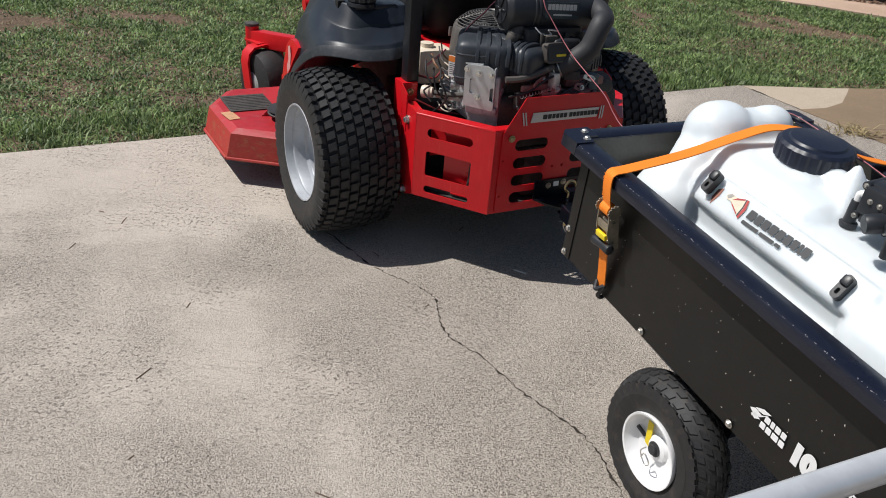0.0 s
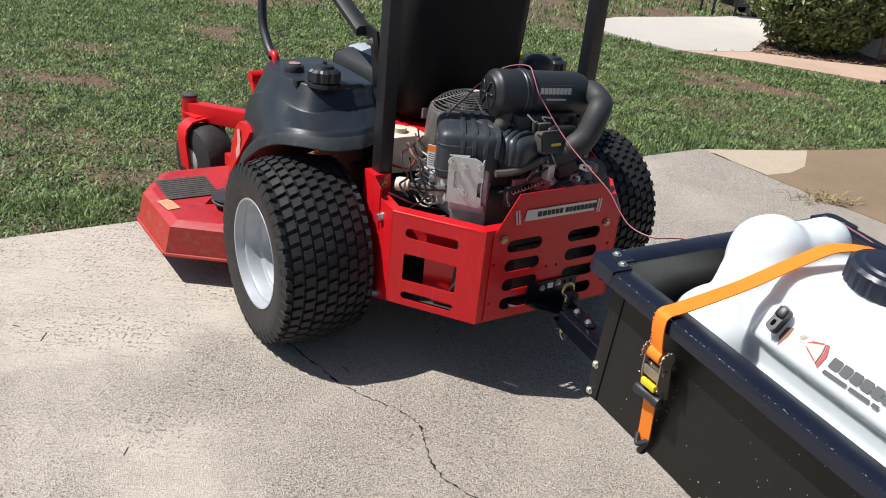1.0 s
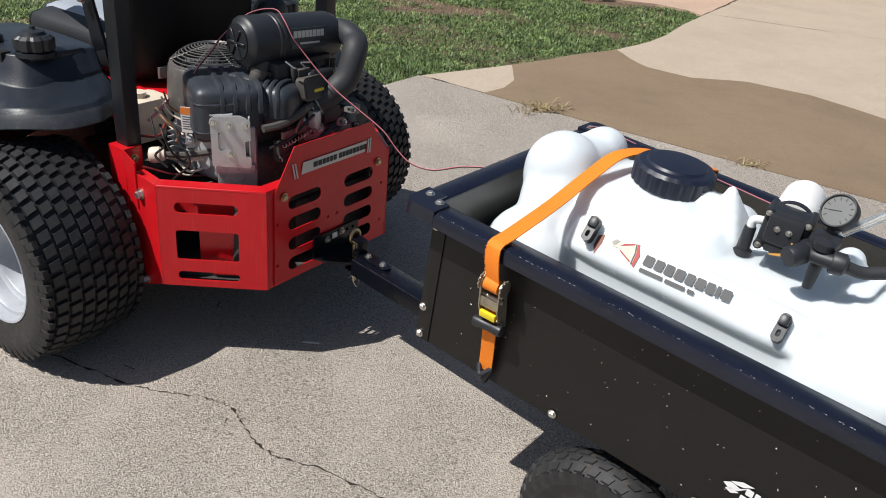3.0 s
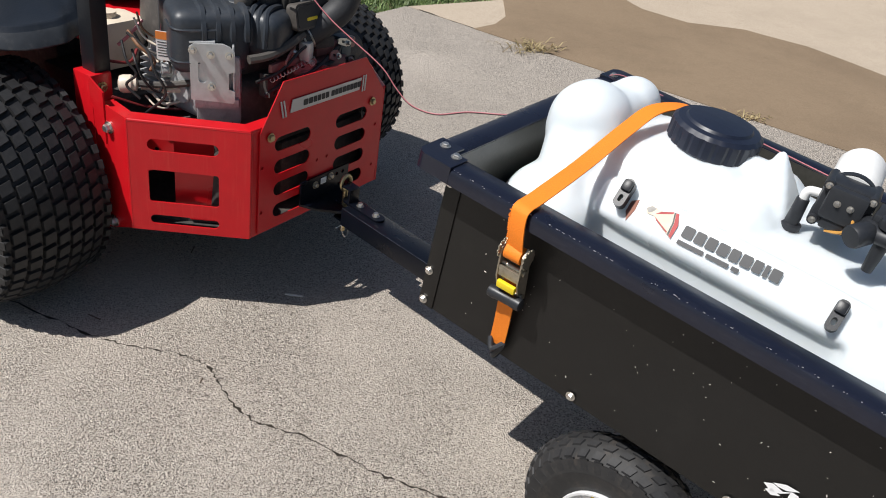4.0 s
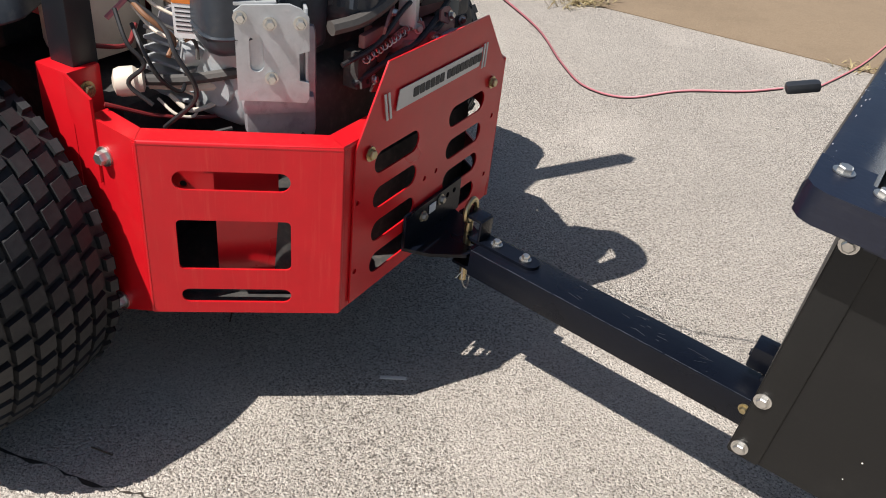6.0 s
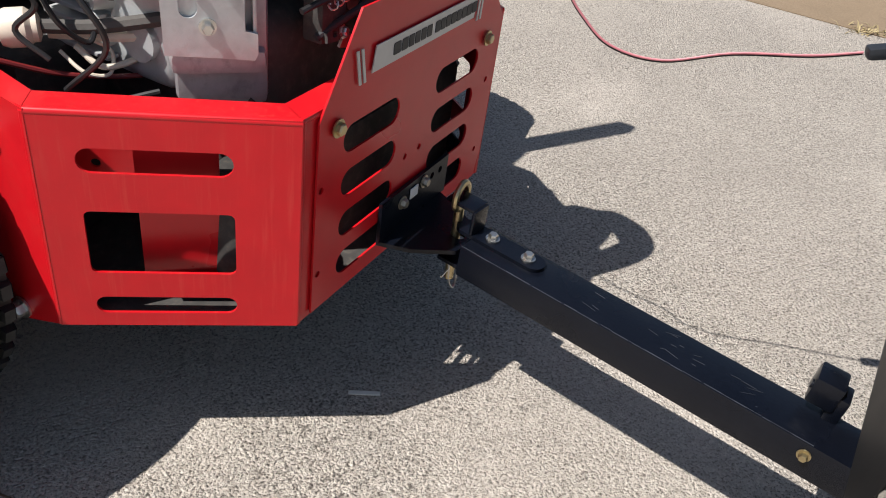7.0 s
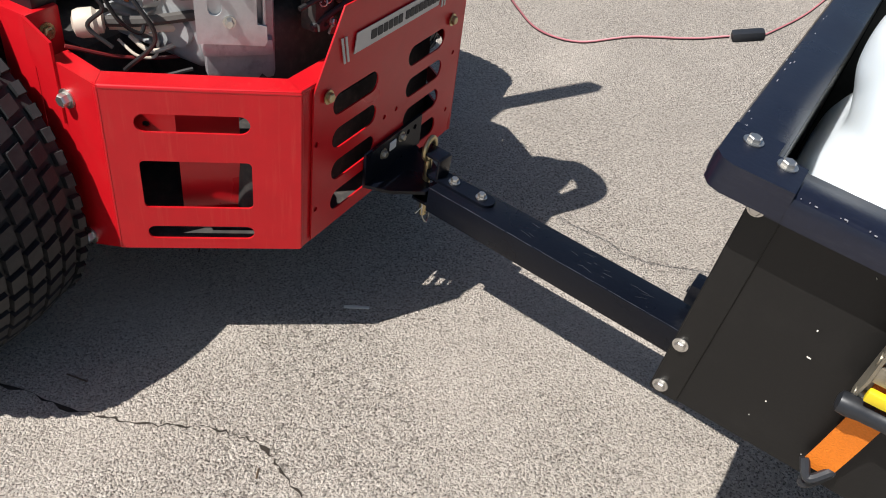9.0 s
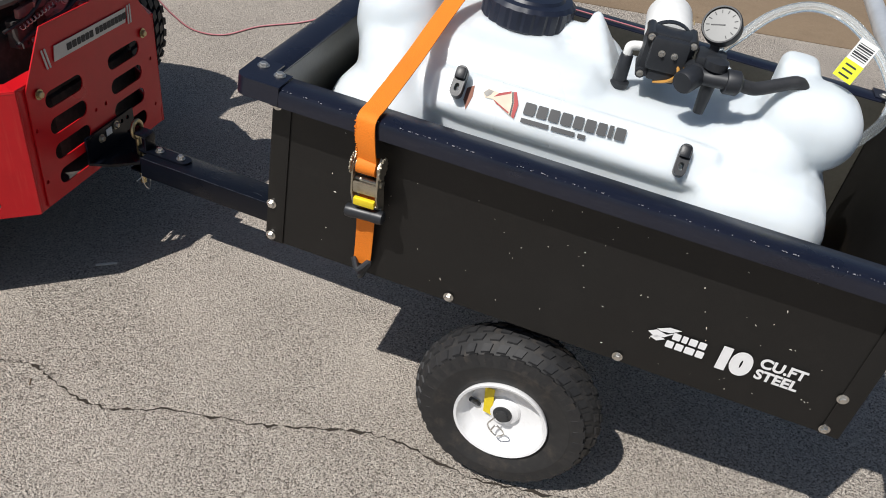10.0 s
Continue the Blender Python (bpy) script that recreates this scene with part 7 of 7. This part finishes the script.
tube(bm, [(0.008 + 0.019 * math.sin(radians(a)), -0.089, 0.355 - 0.021 * math.cos(radians(a))) for a in range(0, 361, 30)], 0.0055, 8, 3)
part("shank", bm, BRASS, pin)
bm = B()
tube(bm, [(-0.02, -0.089, 0.222), (0.02, -0.089, 0.222), (0.03, -0.092, 0.20), (0.018, -0.095, 0.18), (0.004, -0.092, 0.2), (0.0, -0.09, 0.235)], 0.0017, 6)
part("clip", bm, STEEL, pin)

cable = thing("power_cable", "thin red and black cable hanging from engine to cart", "cable")
W1 = [tuple(MOWER @ Vector(q)) for q in ((-0.25, 0.34, 0.64), (-0.25, 0.33, 0.728), (-0.235, 0.30, 0.812), (-0.185, 0.29, 0.862), (-0.148, 0.285, 0.90), (-0.085, 0.25, 0.958), (-0.036, 0.2, 0.974), (-0.06, 0.135, 0.958), (-0.057, 0.108, 0.918), (-0.04, 0.095, 0.888))] + [ (0.335, 3.76, 0.828), (0.375, 3.723, 0.784), (0.419, 3.681, 0.747), (0.481, 3.622, 0.696), (0.515, 3.59, 0.648), (0.547, 3.559, 0.616), (0.596, 3.513, 0.61), (0.655, 3.457, 0.637), (0.72, 3.395, 0.654), (0.76, 3.357, 0.67)]
bm = B()
tube(bm, W1, 0.0016, 6, 6)
part("red_wire", bm, WIRER, cable)
bm = B()
tube(bm, [(x + 0.0012, y + 0.0012, z - 0.0028) for x, y, z in W1], 0.0016, 6, 6)
part("black_wire", bm, WIREB, cable)
bm = B()
box(bm, (0, 0, 0), (0.05, 0.022, 0.016), 0.006, basis((0.779, 3.339, 0.677), (0.75, -0.6, 0.25), (0.6, 0.75, 0)))
part("switch", bm, GLOSSP, cable, "black inline rocker switch")
W2 = [(0.795, 3.325, 0.68), (0.84, 3.30, 0.72), (0.89, 3.29, 0.765), (0.93, 3.27, 0.80), (0.98, 3.22, 0.79), (1.04, 3.10, 0.77), (1.02, 2.9, 0.8), (1.0, 2.62, 0.83)]
for dz, mt, nm in ((0, WIRER, "red_wire"), (-0.0026, WIREB, "black_wire")):
    bm = B()
    tube(bm, [(x, y, z + dz) for x, y, z in W2], 0.0012, 6, 6)
    part(nm, bm, mt, cable)

# ---- litter on the pad ----
def chip(name, x, y, l, w, a, material, label, h=0.003):
    bm = B()
    box(bm, (0, 0, h / 2), (l, w, h), min(w, h) * 0.3, pose(x, y, 0, 0, 0, a), 1)
    return tagged(part(name, bm, material), label, "litter")


chip("wood_chip", 0.292, 3.652, 0.052, 0.009, -27, CHIP, "pale wood sliver on the concrete")
random.seed(21)
for _ in range(16):
    x, y = random.uniform(-1.6, 0.2), random.uniform(2.0, 4.2)
    chip("twig", x, y, random.uniform(0.02, 0.06), 0.003, random.uniform(0, 180), TWIG, "thin brown grass stem on the concrete", 0.0025)


def tuft(x, y, n, h, seed, spread=0.1):
    random.seed(seed)
    bm = B()
    for _ in range(n):
        a, l = random.uniform(0, 6.28), random.uniform(0.5, 1) * h
        p = Vector((x + random.gauss(0, spread * 0.35), y + random.gauss(0, spread * 0.2), -0.002))
        d = Vector((math.cos(a), math.sin(a), random.uniform(0.25, 1.0))).normalized()
        s = Vector((-math.sin(a), math.cos(a), 0)) * 0.003
        q = p + d * l * 0.6
        r = q + (d + Vector((0, 0, -0.6))).normalized() * l * 0.5
        v = [bm.verts.new(c) for c in (p - s, p + s, q + s, q - s, r)]
        bm.faces.new(v[:4])
        bm.faces.new((v[3], v[2], v[4]))
    return tagged(part("weed_tuft", bm, DRYGRASS, smooth=0), "dry weed tuft growing in the pavement joint", "weed", kind="stuff")


tuft(2.25, 5.68, 130, 0.10, 4, 0.22)
tuft(2.95, 4.62, 60, 0.06, 5, 0.15)
tuft(3.5, 3.72, 60, 0.05, 6, 0.2)


def shrub(x, y, rx, ry, h, leaves, seed):
    """A dense clipped shrub: stems and thousands of small leaves."""
    s = thing("shrub", "dense dark green clipped shrub in the mulch bed", "shrub", pose(x, y, -0.01))
    rng = np.random.default_rng(seed)
    random.seed(seed)
    bm = B()
    for i in range(9):
        a = 0.7 * i
        tube(bm, [(0.05 * math.cos(a), 0.05 * math.sin(a), 0), (0.3 * rx * math.cos(a), 0.3 * ry * math.sin(a), h * 0.35), (0.75 * rx * math.cos(a + 0.3), 0.75 * ry * math.sin(a + 0.3), h * 0.75)], [0.02, 0.012, 0.005], 6, 4)
    part("stems", bm, TWIG, s)
    n = leaves
    d = rng.normal(size=(n, 3))
    d /= np.linalg.norm(d, axis=1)[:, None]
    rad = 0.62 + 0.38 * rng.random(n) ** 0.45
    lump = np.array([1 + 0.16 * noise.noise(Vector(q * 2.3)) + 0.10 * noise.noise(Vector(q * 6.1)) for q in d])
    c = d * (rad * lump)[:, None] * np.array([rx, ry, h * 0.52]) + np.array([0, 0, h * 0.52])
    c[:, 2] = np.maximum(c[:, 2], 0.03)
    nrm = d + rng.normal(size=(n, 3)) * 0.6
    nrm /= np.linalg.norm(nrm, axis=1)[:, None]
    t = np.cross(nrm, rng.normal(size=(n, 3)))
    t /= np.linalg.norm(t, axis=1)[:, None]
    b = np.cross(nrm, t)
    L, Wd = rng.uniform(0.025, 0.05, n)[:, None], rng.uniform(0.012, 0.022, n)[:, None]
    co = np.stack([c - t * L, c - b * Wd + nrm * 0.004, c + t * L, c + b * Wd + nrm * 0.004], 1).reshape(-1, 3)
    me = bpy.data.meshes.new("foliage")
    me.from_pydata(co.tolist(), [], (np.arange(n)[:, None] * 4 + np.arange(4)).tolist())
    me.materials.append(LEAVES)
    f = new("foliage", me)
    f.parent = s
    tagged(f, kind="stuff")
    return s


shrub(4.44, 10.66, 0.86, 0.54, 1.25, 19000, 1)
shrub(6.80, 10.06, 0.86, 0.50, 1.2, 16000, 2)
shrub(8.55, 10.45, 0.8, 0.45, 1.3, 9000, 3)

# house behind the bed
HM = basis((5.12, 10.44, 0), (0.985, 0.17, 0), (-0.17, 0.985, 0))
house = thing("house", "white-sided house on a red brick base", "house", HM)
bm = B()
box(bm, (3.2, 1.5, 1.6), (6.5, 2.9, 3.2))
part("wall", bm, SIDING, house)
for i in range(12):
    bm = B()
    z = 0.35 + i * 0.115
    rows = [[(-0.07, 0.05, z), (6.47, 0.05, z), (6.47, -0.002, z), (-0.07, -0.002, z)], [(-0.07, 0.05, z + 0.114), (6.47, 0.05, z + 0.114), (6.47, 0.03, z + 0.114), (-0.07, 0.03, z + 0.114)]]
    loft(bm, rows)
    part("siding_board", bm, SIDING, house)
bk = B()
box(bk, (0, 0, 0), (0.195, 0.05, 0.058), 0.003, None, 1)
bk_me = bpy.data.meshes.new("brick")
bk.to_mesh(bk_me)
bk.free()
bk_me.materials.append(BRICK)
bm = B()
box(bm, (3.2, 0.055, 0.16), (6.5, 0.05, 0.36))
part("mortar", bm, mat("mortar", (0.4, 0.36, 0.31), 0.95, var=0.15, scale=60, bump=0.3), house)
for j in range(5):
    for i in range(31):
        q = new("brick", bk_me)
        q.parent = house
        q.location = (0.06 + i * 0.207 + 0.1 * (j % 2), 0.035, 0.03 + j * 0.068)
bm = B()
box(bm, (0.48, -0.012, 0.53), (0.13, 0.025, 0.17), 0.006)
outlet = part("outlet_box", bm, SIDING, house, "white outlet box on the siding")
bm = B()
box(bm, (0.48, -0.028, 0.53), (0.05, 0.012, 0.07), 0.004)
part("socket", bm, GREYP, outlet)
bm = B()
tube(bm, [(0.22, -0.05, 0.0), (0.25, -0.04, 0.4), (0.29, -0.035, 0.9), (0.31, -0.03, 1.5)], 0.017, 10)
part("drain_pipe", bm, SIDING, house, "white drain pipe on the wall")
plank = thing("leaning_plank", "weathered grey plank leaning on the house corner", "plank", HM)
bm = B()
box(bm, (0, 0, 0.8), (0.09, 0.035, 1.6), 0.004, pose(-0.02, -0.16, 0, -5, 4, 0))
part("plank", bm, mat("grey_weathered_wood", (0.33, 0.32, 0.3), 0.85, var=0.25, scale=60, big=6, bump=0.3), plank)
gh = thing("garden_hose", "coiled grey garden hose hung on the house wall", "hose", HM)
random.seed(9)
for i in range(7):
    bm = B()
    w, h, cx = random.uniform(0.12, 0.22), random.uniform(0.22, 0.34), 0.98 + random.uniform(-0.05, 0.05)
    tube(bm, [(cx + w * math.sin(radians(a)) * (1.2 if a > 180 else 0.8), -0.04 - 0.014 * i, 0.62 - h + h * math.cos(radians(a))) for a in range(0, 361, 30)], 0.010, 8, 3)
    part("coil", bm, HOSE2 if i % 3 else HOSE, gh)
bm = B()
tube(bm, [(0.52, -0.05, 0.5), (0.40, -0.06, 0.42), (0.36, -0.07, 0.25), (0.42, -0.1, 0.06), (0.6, -0.14, 0.012), (0.85, -0.16, 0.012), (1.1, -0.2, 0.03), (1.3, -0.16, 0.16)], 0.011, 8)
part("tail", bm, HOSE2, gh)
bm = B()
tube(bm, [(0.55, -0.06, 0.08), (0.7, -0.06, 0.3), (0.95, -0.06, 0.58)], 0.011, 8)
part("tail", bm, HOSE, gh)
lh = thing("soaker_hose", "brown hose lying along the walkway edge", "hose")
bm = B()
tube(bm, [(4.38, 9.13, 0.018), (4.8, 8.98, 0.018), (5.3, 8.92, 0.018), (6.0, 9.15, 0.018), (7.0, 9.55, 0.018)], 0.016, 8)
part("hose", bm, TWIG, lh)
bm = B()
for i in range(14):
    q = Vector((4.38, 9.13, 0.02)).lerp(Vector((4.78, 8.985, 0.02)), i / 13)
    lathe(bm, q, (0.94, -0.34, 0), ((0.02, 0), (0.022, 0.006), (0.02, 0.012)), 10)
part("ribbed_end", bm, GRIME, lh)

grill = thing("patio_grill", "black wheeled grill cart standing on the patio", "grill", pose(4.25, 13.05, 0, 0, 0, 12))
for x, y in ((-0.32, -0.12), (-0.32, 0.2), (0.02, -0.12)):
    bm = B()
    tube(bm, [(x, y, 0.0), (x, y, 0.3), (x, y, 0.8)], 0.018, 8)
    part("leg", bm, BLACK, grill)
bm = B()
box(bm, (0.17, 0.04, 0.33), (0.42, 0.34, 0.42), 0.012)
part("cabinet", bm, BLACK, grill, "black lower cabinet")
bm = B()
box(bm, (0.0, 0.04, 0.78), (0.9, 0.42, 0.05), 0.01)
blob(bm, (0.1, 0.04, 0.92), (0.3, 0.2, 0.14), 0.1)
part("lid", bm, BLACK, grill, "black domed lid")
for y in (-0.13, 0.21):
    bm = B()
    lathe(bm, (0.34, y - 0.02, 0.085), (0, 1, 0), ((0.03, 0), (0.075, 0.0), (0.085, 0.012), (0.085, 0.03), (0.075, 0.04), (0.03, 0.04)), 24)
    part("wheel", bm, RUBBER, grill, "small black plastic wheel")

# mulch pieces
random.seed(9)
bm = B()
for _ in range(1500):
    x, y = random.uniform(3.6, 7.0), random.uniform(9.8, 11.0)
    if inside(np.array([x]), np.array([y]), BEDP)[0]:
        box(bm, (0, 0, 0), (random.uniform(0.02, 0.07), random.uniform(0.008, 0.02), 0.008), 0, pose(x, y, 0.006, random.uniform(-30, 30), random.uniform(-30, 30), random.uniform(0, 180)))
tagged(part("mulch_chips", bm, mat("mulch_wood", (0.17, 0.10, 0.065), 0.9, var=0.45, scale=20, big=9, bump=0.3), smooth=0), "loose bark chips of the mulch bed", "mulch", kind="stuff")
